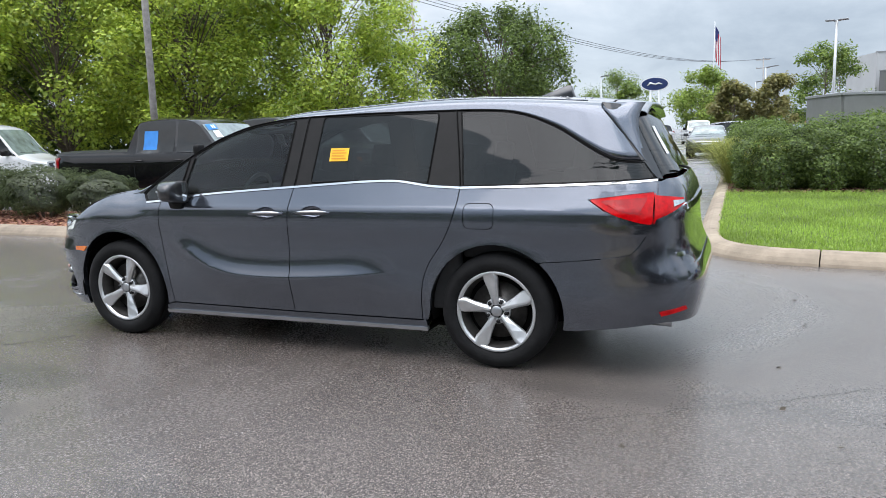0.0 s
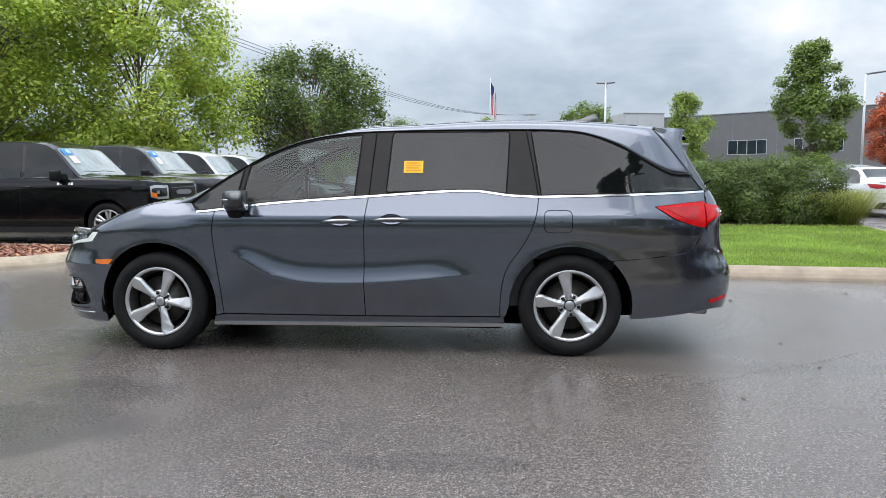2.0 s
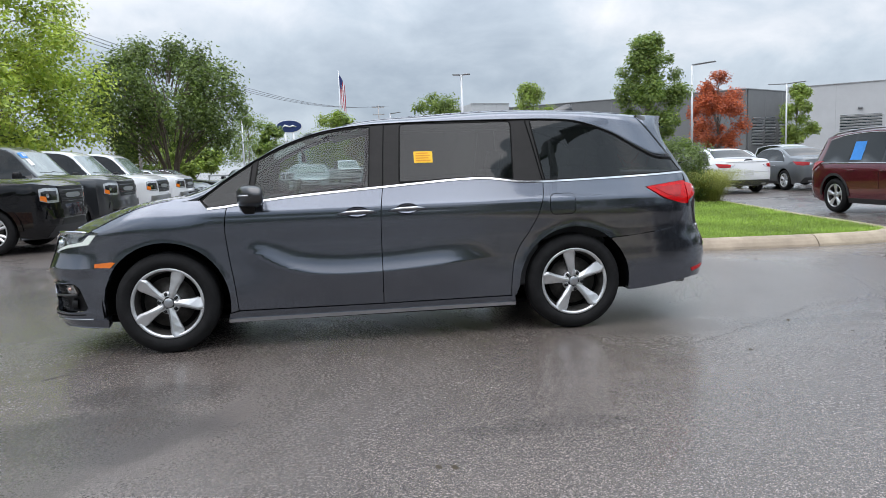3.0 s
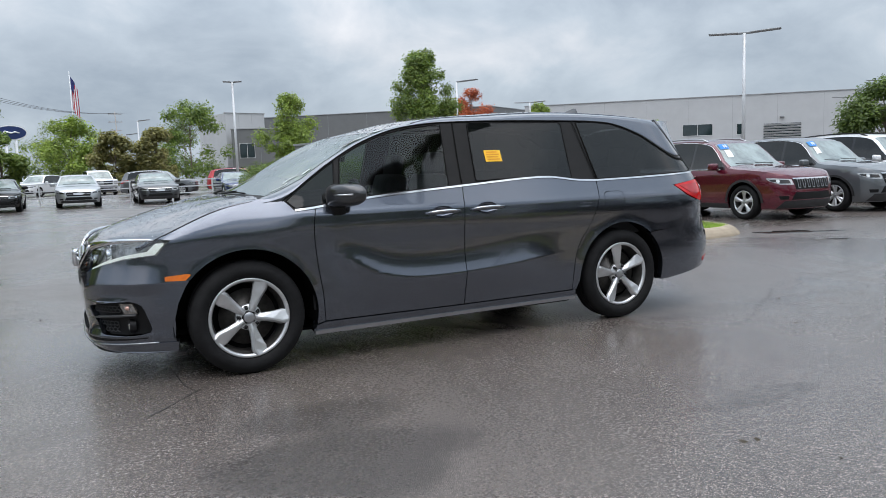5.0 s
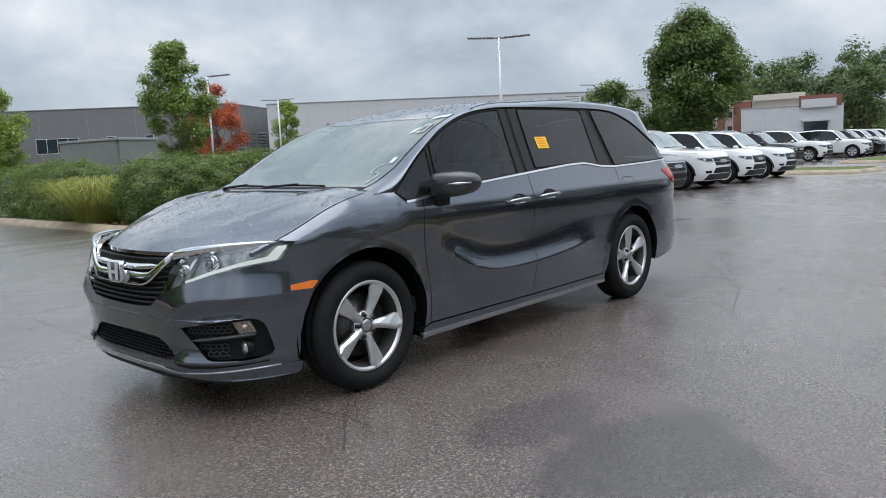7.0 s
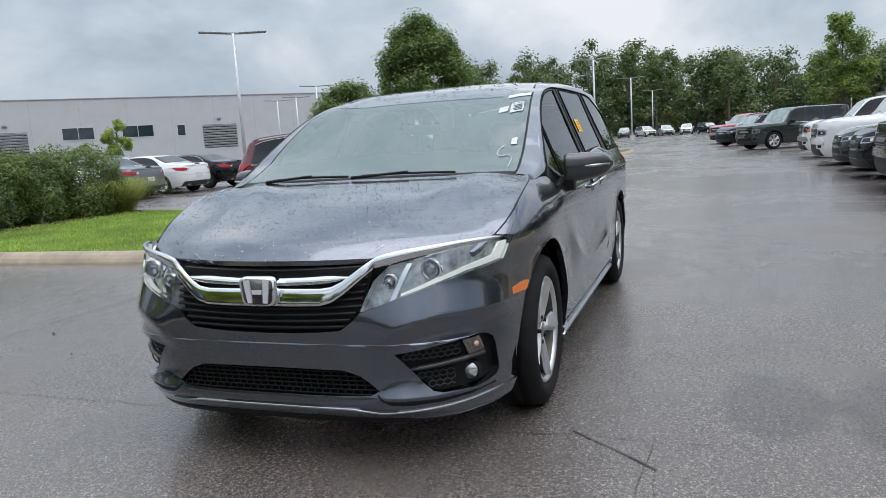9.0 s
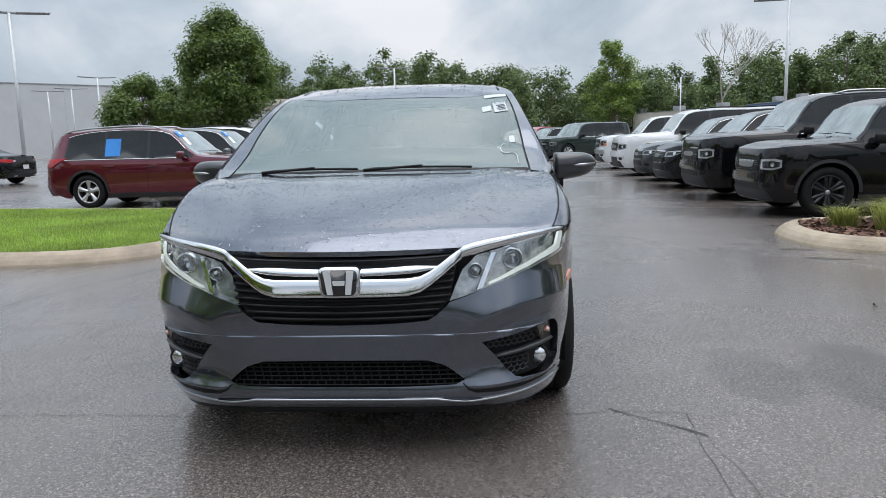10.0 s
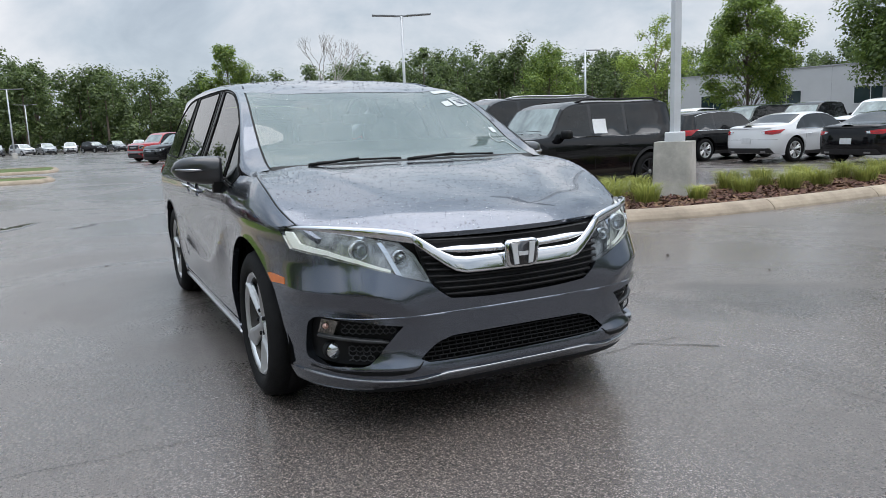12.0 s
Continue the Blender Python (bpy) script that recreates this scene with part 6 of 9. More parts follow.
        both_sides("window_arch", strip_bm([(x, min(z + 0.004, sh.rail(x)[1] - 0.008)) for x, z in arch_line[1:]], 0.013, 0.010, sh.side), CHROME if chrome is True else BLACK_TRIM, car)
    if plate:
        back("number_plate", [r_(-0.16, 0.50 * H - 0.15), r_(0.16, 0.50 * H - 0.15), r_(0.16, 0.50 * H), r_(-0.16, 0.50 * H)], PLATE, 0.01, -0.012)
    back("rear_skirt", [r_(-0.86 * w_, base + 0.06), r_(0.86 * w_, base + 0.06), r_(0.80 * w_, 0.30 * H), r_(-0.80 * w_, 0.30 * H)], CLADDING, 0.02, -0.008)
    # mirrors and rails
    mx_ = px[0] + 0.14 * (L / 4.7)
    for sgn in (-1, 1):
        bmx = bm_new()
        add_box(bmx, (mx_ + 0.05, sgn * (sh.half(mx_, B) + 0.13), B + 0.075), (0.13, 0.22, 0.15 if kind != "pickup" else 0.20), None, 0.045)
        add_box(bmx, (mx_ + 0.06, sgn * (sh.half(mx_, B) + 0.02), B + 0.03), (0.08, 0.10, 0.05), None, 0.015)
        part("door_mirror", bmx, paint if kind in ("sedan", "suv") else BLACK_TRIM, car)
        if rails:
            bmx = bm_new()
            pts = []
            for x in np.linspace(fx(0.45), fx(0.90), 12):
                p = sh.top(float(x), sgn * 0.86)
                pts.append(Vector(p) + Vector((0, 0, 0.035)))
            pts[0].z -= 0.04
            pts[-1].z -= 0.04
            add_tube(bmx, pts, 0.018, 6)
            part("roof_rail", bmx, SATIN if rails == "bright" else BLACK_TRIM, car)
    if price:
        # year card and price paper at the top of the windshield
        s_ = price
        for nm, t0, t1, f0, f1, material in (("year_card", 0.50, 0.84, 0.74, 0.97, BLUE_PRINT), ("price_paper", 0.52, 0.74, 0.44, 0.70, PAPER)):
            rows = [[Vector(sh.top(w0 + (w1 - w0) * f, s_ * t)) + Vector((-0.004, 0, 0.006)) for t in np.linspace(t0, t1, 5)] for f in np.linspace(f0, f1, 5)]
            card = part(nm, grid_bm(rows), material, car, "blue year card" if nm == "year_card" else "white price paper")
            if nm == "year_card":
                for q in (0.56, 0.64):
                    rows = [[Vector(sh.top(w0 + (w1 - w0) * f, s_ * t)) + Vector((-0.007, 0, 0.010)) for t in np.linspace(q, q + 0.045, 3)] for f in (0.79, 0.86, 0.92)]
                    part("card_print", grid_bm(rows), PAPER, card)
    # wipers
    bmx = bm_new()
    for a, c in ((-0.62, -0.02), (0.08, 0.66)):
        add_tube(bmx, [Vector(sh.top(w0 + 0.05, a)) + Vector((0, 0, 0.015)), Vector(sh.top(w0 + 0.07, c)) + Vector((0, 0, 0.015))], 0.009, 5)
    part("wiper", bmx, BLACK_TRIM, car)
    if tag:
        # dealer card in a side window
        for side_, x, wid, hgt, material in tag:
            zc_ = B + 0.07 + hgt / 2
            f = (lambda u, v: sh.side(u, v)) if side_ < 0 else (lambda u, v: (u, sh.half(u, v), v))
            bt = sheet_bm([[(x, zc_ - hgt / 2), (x + wid, zc_ - hgt / 2), (x + wid, zc_ + hgt / 2), (x, zc_ + hgt / 2)]], sh.side, (0.2, 0.2), 0.001, -0.009)
            if side_ > 0:
                b2 = mirrored(bt)
                bt.free()
                bt = b2
            part("window_card", bt, material, car, "dealer card in the window")
    return car, sh

# ---- ground ----


def asphalt():
    m = bpy.data.materials.new("wet_asphalt")
    m.use_nodes = True
    nt = m.node_tree
    b = nt.nodes["Principled BSDF"]
    geo = nt.nodes.new("ShaderNodeNewGeometry")

    def noise_at(scale, detail=6.0, rough=0.6, dist=0.0):
        n = nt.nodes.new("ShaderNodeTexNoise")
        n.inputs["Scale"].default_value, n.inputs["Detail"].default_value, n.inputs["Roughness"].default_value, n.inputs["Distortion"].default_value = scale, detail, rough, dist
        link(nt, geo.outputs["Position"], n.inputs["Vector"])
        return n.outputs["Fac"]

    def remap(src, a, c, lo, hi):
        r = nt.nodes.new("ShaderNodeMapRange")
        for key, value in zip(("From Min", "From Max", "To Min", "To Max"), (a, c, lo, hi)):
            r.inputs[key].default_value = value
        link(nt, src, r.inputs[0])
        return r.outputs[0]

    def op(kind, a, c):
        n = nt.nodes.new("ShaderNodeMath")
        n.operation = kind
        for i, v in enumerate((a, c)):
            if isinstance(v, float):
                n.inputs[i].default_value = v
            else:
                link(nt, v, n.inputs[i])
        return n.outputs[0]

    vor = nt.nodes.new("ShaderNodeTexVoronoi")
    vor.inputs["Scale"].default_value = 200.0
    link(nt, geo.outputs["Position"], vor.inputs["Vector"])
    sepc = nt.nodes.new("ShaderNodeSeparateColor")
    link(nt, vor.outputs["Color"], sepc.inputs[0])
    stones = remap(sepc.outputs[0], 0.55, 1.0, 0.0, 1.0)
    speck = op("POWER", stones, 2.2)
    large = noise_at(0.16, 5, 0.55, 0.4)
    mid = noise_at(1.1, 6, 0.6, 0.2)
    fine = noise_at(55.0, 5, 0.75)
    val = op("ADD", remap(large, 0.3, 0.7, 0.062, 0.087), remap(mid, 0.3, 0.7, -0.009, 0.009))
    val = op("ADD", val, remap(fine, 0.3, 0.7, -0.054, 0.046))
    val = op("ADD", val, op("MULTIPLY", speck, 0.20))
    # old oil and damp stains, a darker streak, each with its own ragged edge
    sepp = nt.nodes.new("ShaderNodeSeparateXYZ")
    link(nt, geo.outputs["Position"], sepp.inputs[0])
    warp = remap(noise_at(2.2, 5, 0.6), 0.2, 0.8, -0.35, 0.35)
    stain = None
    for cx, cy, rx, ry, depth in ((-1.45, -2.62, 0.60, 0.42, 1.0), (0.8, -2.95, 0.45, 0.12, 0.4), (-1.75, -3.05, 0.5, 0.4, 0.55), (-1.35, -1.98, 0.48, 0.24, 0.85), (3.0, -1.2, 1.3, 0.14, 0.4), (-3.4, 2.0, 0.8, 0.5, 0.5)):
        dx = op("POWER", op("ABSOLUTE", op("MULTIPLY", op("SUBTRACT", sepp.outputs[0], float(cx)), 1.0 / rx), 0.0), 2.0)
        dy = op("POWER", op("ABSOLUTE", op("MULTIPLY", op("SUBTRACT", sepp.outputs[1], float(cy)), 1.0 / ry), 0.0), 2.0)
        d = op("ADD", op("SQRT", op("ADD", dx, dy), 0.0), warp)
        s = remap(d, 0.80, 1.10, depth, 0.0)
        stain = s if stain is None else op("MAXIMUM", stain, s)
    val = op("MULTIPLY", val, remap(stain, 0.0, 1.0, 1.0, 0.56))
    comb = nt.nodes.new("ShaderNodeCombineColor")
    link(nt, op("MULTIPLY", val, 1.18), comb.inputs[0])
    link(nt, val, comb.inputs[1])
    link(nt, op("MULTIPLY", val, 0.90), comb.inputs[2])
    link(nt, comb.outputs[0], b.inputs["Base Color"])
    # damp film: smoother in wide patches
    wet = noise_at(0.23, 6, 0.62, 0.8)
    rough = op("ADD", remap(wet, 0.38, 0.60, 0.36, 0.15), remap(fine, 0.3, 0.7, -0.06, 0.10))
    link(nt, rough, b.inputs["Roughness"])
    b.inputs["Specular IOR Level"].default_value = 0.42
    # rain film lying over the stones
    spread = remap(op("ADD", sepp.outputs[1], op("MULTIPLY", warp, 1.5)), -2.4, -0.8, 0.70, 1.0)
    link(nt, op("MULTIPLY", remap(wet, 0.36, 0.58, 0.62, 1.0), spread), b.inputs["Coat Weight"])
    link(nt, op("ADD", remap(wet, 0.38, 0.60, 0.32, 0.21), remap(fine, 0.3, 0.7, -0.05, 0.07)), b.inputs["Coat Roughness"])
    b.inputs["Coat IOR"].default_value = 1.45
    bp = nt.nodes.new("ShaderNodeBump")
    bp.inputs["Strength"].default_value, bp.inputs["Distance"].default_value = 0.6, 0.006
    hsum = op("ADD", vor.outputs["Distance"], op("MULTIPLY", fine, 0.8))
    link(nt, hsum, bp.inputs["Height"])
    link(nt, bp.outputs[0], b.inputs["Normal"])
    return m


bm = bm_new()
bmesh.ops.create_grid(bm, x_segments=8, y_segments=8, size=450, matrix=Matrix.Translation((60, 20, 0)))
ground = part("ground", bm, asphalt(), None)
tagged(ground, "wet grey asphalt lot with fine stones", "asphalt", kind="structure")

# tar-filled cracks and saw lines
CRACK = mat("dark_crack", (0.036, 0.035, 0.034), 0.75, vary=0.3, scale=20)
rng = random.Random(5)


def crack(pts, width, jag=0.02, label="thin dark crack in the asphalt"):
    bm = bm_new()
    line = []
    for (ax_, ay), (bx, by) in zip(pts, pts[1:]):
        n = max(2, int(math.hypot(bx - ax_, by - ay) / 0.12))
        for i in range(n):
            t = i / n
            line.append(Vector((ax_ + (bx - ax_) * t + rng.uniform(-jag, jag), ay + (by - ay) * t + rng.uniform(-jag, jag), 0.004)))
    line.append(Vector((*pts[-1], 0.004)))
    prev = None
    for i, p in enumerate(line):
        d = (line[min(i + 1, len(line) - 1)] - line[max(i - 1, 0)]).normalized()
        nrm = Vector((-d.y, d.x, 0)) * width * rng.uniform(0.5, 1.2) / 2
        cur = (bm.verts.new(p - nrm), bm.verts.new(p + nrm))
        if prev:
            bm.faces.new((prev[0], cur[0], cur[1], prev[1]))
        prev = cur
    ob = part("ground_crack", bm, CRACK)
    tagged(ob, label, "crack", "cracks in the ground", "structure")


crack([(-1.95, -0.6), (-1.94, -0.80), (-1.90, -1.14), (-1.92, -1.49)], 0.006, 0.008)
crack([(-1.86, -1.13), (-2.02, -1.33), (-2.18, -1.50)], 0.010, 0.006)
crack([(-1.93, -1.48), (-2.18, -1.46), (-2.46, -1.44), (-2.79, -1.42), (-3.3, -1.42)], 0.003, 0.010)
crack([(-1.92, -1.49), (-1.90, -1.70)], 0.004, 0.010)
crack([(-1.91, 3.2), (-1.935, 1.1), (-1.95, -0.6)], 0.004)
crack([(-8.0, 3.0), (-0.89, 3.47), (0.72, 3.41), (2.2, 2.9)], 0.008)
crack([(1.2, -1.9), (2.2, -1.6), (3.66, -0.69), (6.5, -0.3)], 0.004)
crack([(-7.5, -2.6), (-4.2, -1.6), (-2.2, -1.50)], 0.003)

# ---- kerbed islands ----
KERB = mat("kerb_concrete", (0.31, 0.255, 0.19), 0.85, vary=0.28, scale=3.0, bump=0.35, bump_scale=45, random_tint=0.10)
MULCH_BED = mat("mulch_soil", (0.075, 0.040, 0.027), 0.95, vary=0.5, scale=18, bump=0.8, bump_scale=40)
LAWN_SOIL = mat("lawn_ground", (0.075, 0.11, 0.025), 0.95, vary=0.45, scale=5, bump=0.5, bump_scale=60)


def leaf_mat(name, color, color2, gloss=0.45):
    m = bpy.data.materials.new(name)
    m.use_nodes = True
    nt = m.node_tree
    nt.nodes.clear()
    geo = nt.nodes.new("ShaderNodeNewGeometry")
    rmp = nt.nodes.new("ShaderNodeValToRGB")
    e = rmp.color_ramp.elements
    e[0].position, e[0].color, e[1].position, e[1].color = 0.0, (*color2, 1), 1.0, (*color, 1)
    link(nt, geo.outputs["Random Per Island"], rmp.inputs[0])
    tex = nt.nodes.new("ShaderNodeTexNoise")
    tex.inputs["Scale"].default_value = 0.9
    link(nt, geo.outputs["Position"], tex.inputs["Vector"])
    hsv = nt.nodes.new("ShaderNodeHueSaturation")
    mr = nt.nodes.new("ShaderNodeMapRange")
    for key, value in zip(("From Min", "From Max", "To Min", "To Max"), (0.3, 0.7, 0.72, 1.3)):
        mr.inputs[key].default_value = value
    link(nt, tex.outputs["Fac"], mr.inputs[0])
    link(nt, mr.outputs[0], hsv.inputs["Value"])
    link(nt, rmp.outputs[0], hsv.inputs["Color"])
    df, tl, gl, m1, m2 = (nt.nodes.new(n) for n in ("ShaderNodeBsdfDiffuse", "ShaderNodeBsdfTranslucent", "ShaderNodeBsdfGlossy", "ShaderNodeMixShader", "ShaderNodeMixShader"))
    gl.inputs["Roughness"].default_value = gloss
    m1.inputs[0].default_value, m2.inputs[0].default_value = 0.45, 0.04
    for n in (df, tl):
        link(nt, hsv.outputs[0], n.inputs["Color"])
    link(nt, df.outputs[0], m1.inputs[1])
    link(nt, tl.outputs[0], m1.inputs[2])
    link(nt, m1.outputs[0], m2.inputs[1])
    link(nt, gl.outputs[0], m2.inputs[2])
    out = nt.nodes.new("ShaderNodeOutputMaterial")
    link(nt, m2.outputs[0], out.inputs[0])
    return m


def smooth_loop(pts, n=8):
    """A closed smooth line through points, evenly spaced."""
    P = [Vector((*p, 0)) for p in pts]
    out, k = [], len(P)
    for i in range(k):
        a, b, c, d = P[i - 1], P[i], P[(i + 1) % k], P[(i + 2) % k]
        for j in range(n):
            t = j / n
            out.append(0.5 * (2 * b + (c - a) * t + (2 * a - 5 * b + 4 * c - d) * t * t + (3 * b - a - 3 * c + d) * t**3))
    return out


def island(name, label, pts, bed, bed_label, seg=2.4, height=0.145, width=0.27, n=8):
    """A kerbed island: separate kerb stones with joints round a bed."""
    line = smooth_loop(pts, n)
    k = len(line)
    area = sum(line[i].x * line[(i + 1) % k].y - line[(i + 1) % k].x * line[i].y for i in range(k))
    if area < 0:
        line = line[::-1]
    inn = []
    for i in range(k):
        d = (line[(i + 1) % k] - line[i - 1]).normalized()
        inn.append(Vector((-d.y, d.x, 0)))
    top = tagged(new(name), label, "kerb", kind="structure")
    run, cur, pieces = 0.0, [0], []
    for i in range(1, k + 1):
        cur.append(i % k)
        run += (line[i % k] - line[i - 1]).length
        if run > seg or i == k:
            pieces.append(cur)
            run, cur = 0.0, [i % k]
    prof = [(-0.003, 0.0), (0.008, 0.03), (0.045, 0.075), (0.095, height - 0.03), (0.15, height - 0.007), (width - 0.04, height), (width, height - 0.012), (width, 0.02)]
    for idx in pieces:
        bm = bm_new()
        rows = []
        for q, i in enumerate(idx):
            d = (line[(i + 1) % k] - line[i - 1]).normalized()
            p = line[i] + d * (0.007 if q == 0 else -0.007 if q == len(idx) - 1 else 0)
            rows.append([bm.verts.new(p + inn[i] * a + Vector((0, 0, z))) for a, z in prof])
        for r0, r1 in zip(rows, rows[1:]):
            for j in range(len(prof) - 1):
                bm.faces.new((r0[j], r1[j], r1[j + 1], r0[j + 1]))
        bm.faces.new(rows[0])
        bm.faces.new(rows[-1][::-1])
        bmesh.ops.recalc_face_normals(bm, faces=bm.faces[:])
        part("kerb_stone", bm, KERB, top, smooth=False)
    from mathutils.geometry import tessellate_polygon

    inner_ = [line[i] + inn[i] * (width - 0.01) + Vector((0, 0, height - 0.03)) for i in range(k)]
    bm = bm_new()
    vs = [bm.verts.new(p) for p in inner_]
    for t in tessellate_polygon([inner_]):
        bm.faces.new([vs[i] for i in t])
    bmesh.ops.recalc_face_normals(bm, faces=bm.faces[:])
    if bm.faces and bm.faces[0].normal.z < 0:
        bmesh.ops.reverse_faces(bm, faces=bm.faces[:])
    ob = part(name + "_bed", bm, bed)
    tagged(ob, bed_label, "planting bed", kind="structure")
    return line


lawn_line = island("lawn_kerb", "tan concrete kerb round the lawn island", [(2.38, 24), (2.36, 18), (2.36, 12), (2.36, 7), (2.38, 4.9), (2.5, 3.9), (3.0, 3.3), (3.8, 3.1), (5.5, 2.93), (6.6, 2.88), (7.3, 3.0), (7.75, 3.45), (8.0, 4.4), (8.3, 6.5), (9.3, 12), (9.8, 18), (9.8, 24), (6, 25)], LAWN_SOIL, "lawn soil under the grass")
bed_line = island("west_bed_kerb", "tan concrete kerb round a mulched bed", [(-40, 3.9), (-30, 3.75), (-20, 3.6), (-12, 3.5), (-8.5, 3.42), (-6.8, 3.35), (-5.9, 3.5), (-5.4, 4.1), (-5.35, 4.9), (-5.7, 5.6), (-6.6, 5.85), (-9, 5.9), (-14, 5.95), (-26, 6.1), (-40, 6.2)], mat("red_mulch", (0.20, 0.095, 0.06), 0.95, vary=0.5, scale=16, bump=0.8, bump_scale=40), "reddish wood mulch of the bed")
lamp_line = island("lamp_bed_kerb", "tan concrete kerb round the lamp post island", [(4.5, -4.35), (3.9, -4.05), (3.1, -4.05), (2.55, -4.4), (2.2, -5.2), (2.05, -6.4), (2.05, -8.3), (2.15, -9.8), (2.3, -13), (2.5, -18), (3.6, -18.6), (4.6, -17.5), (4.75, -13), (4.75, -9), (4.75, -6), (4.75, -4.9)], MULCH_BED, "dark bark mulch of the lamp post island")

for x0_, x1_, y1_ in ((24.0, 27.6, 8.6), (34.2, 41.5, 6.0)):
    end_line = island("row_end_kerb", "tan kerb round a small grassed row end", [(x0_ + 0.6, 2.5), ((x0_ + x1_) / 2, 2.3), (x1_ - 0.6, 2.5), (x1_, 3.3), (x1_, y1_ - 0.8), (x1_ - 0.8, y1_), (x0_ + 0.8, y1_), (x0_, y1_ - 0.8), (x0_, 3.3)], LAWN_SOIL, "short grass of the row end", height=0.14)

# ---- foliage ----


def inside(line, x, y):
    hit, k = False, len(line)
    for i in range(k):
        a, b = line[i], line[(i + 1) % k]
        if (a.y > y) != (b.y > y) and x < (b.x - a.x) * (y - a.y) / (b.y - a.y) + a.x:
            hit = not hit
    return hit


def leaves_mesh(name, centres, size, material, outward, seed=0, spread=0.35, aspect=0.55):
    """Many small folded leaves, one diamond each, at the given centres."""
    g = np.random.default_rng(seed)
    n = len(centres)
    c = np.asarray(centres)
    d = np.asarray(outward) + np.array((0, 0, 0.55)) + g.normal(0, 0.6, (n, 3))
    d /= np.linalg.norm(d, axis=1)[:, None] + 1e-9
    ref = g.normal(0, 1, (n, 3))
    u = np.cross(d, ref)
    u /= np.linalg.norm(u, axis=1)[:, None] + 1e-9
    v = np.cross(d, u)
    s = (size * g.uniform(1 - spread, 1 + spread, n))[:, None]
    vt = np.stack([c - u * s, c + v * s * aspect - d * s * 0.18, c + u * s, c - v * s * aspect - d * s * 0.18], 1).reshape(-1, 3)
    me = bpy.data.meshes.new(name)
    me.vertices.add(4 * n)
    me.vertices.foreach_set("co", vt.ravel())
    me.loops.add(4 * n)
    me.loops.foreach_set("vertex_index", np.arange(4 * n, dtype=np.int32))
    me.polygons.add(n)
    me.polygons.foreach_set("loop_start", np.arange(0, 4 * n, 4, dtype=np.int32))
    me.polygons.foreach_set("loop_total", np.full(n, 4, dtype=np.int32))
    me.update(calc_edges=True)
    me.validate()
    me.materials.append(material)
    return me


def clump_points(g, centre, radius, n, flat=0.8):
    d = g.normal(0, 1, (n, 3))
    d /= np.linalg.norm(d, axis=1)[:, None]
    r = radius * np.minimum(np.abs(g.normal(0.66, 0.30, (n, 1))), 1.22 - 0.4 * g.random((n, 1)))
    return np.asarray(centre) + d * r * np.array((1, 1, flat)), d


BARK = mat("grey_brown_bark", (0.14, 0.11, 0.085), 0.9, vary=0.4, scale=12, bump=0.6, bump_scale=30)
LEAF = {
    "spring": leaf_mat("yellow_green_leaves", (0.54, 0.62, 0.09), (0.25, 0.37, 0.06)),
    "mid": leaf_mat("mid_green_leaves", (0.25, 0.34, 0.06), (0.085, 0.15, 0.035)),
    "olive": leaf_mat("olive_green_leaves", (0.34, 0.44, 0.075), (0.14, 0.22, 0.045)),
    "yew": leaf_mat("dark_evergreen_needles", (0.105, 0.135, 0.05), (0.035, 0.05, 0.02)),
    "deep": leaf_mat("deep_green_leaves", (0.17, 0.245, 0.05), (0.055, 0.10, 0.026)),
    "wood": leaf_mat("woodland_leaves", (0.165, 0.225, 0.07), (0.05, 0.085, 0.032)),
    "red": leaf_mat("red_autumn_leaves", (0.62, 0.16, 0.05), (0.28, 0.065, 0.03)),
    "hedge": leaf_mat("hedge_leaves", (0.19, 0.27, 0.055), (0.05, 0.085, 0.024)),
    "grass": leaf_mat("lawn_blades", (0.37, 0.52, 0.085), (0.19, 0.30, 0.045)),
    "sedge": leaf_mat("pale_sedge_blades", (0.46, 0.47, 0.13), (0.21, 0.26, 0.065)),
    "rust": leaf_mat("rusty_leaves", (0.30, 0.27, 0.09), (0.14, 0.15, 0.05)),
}


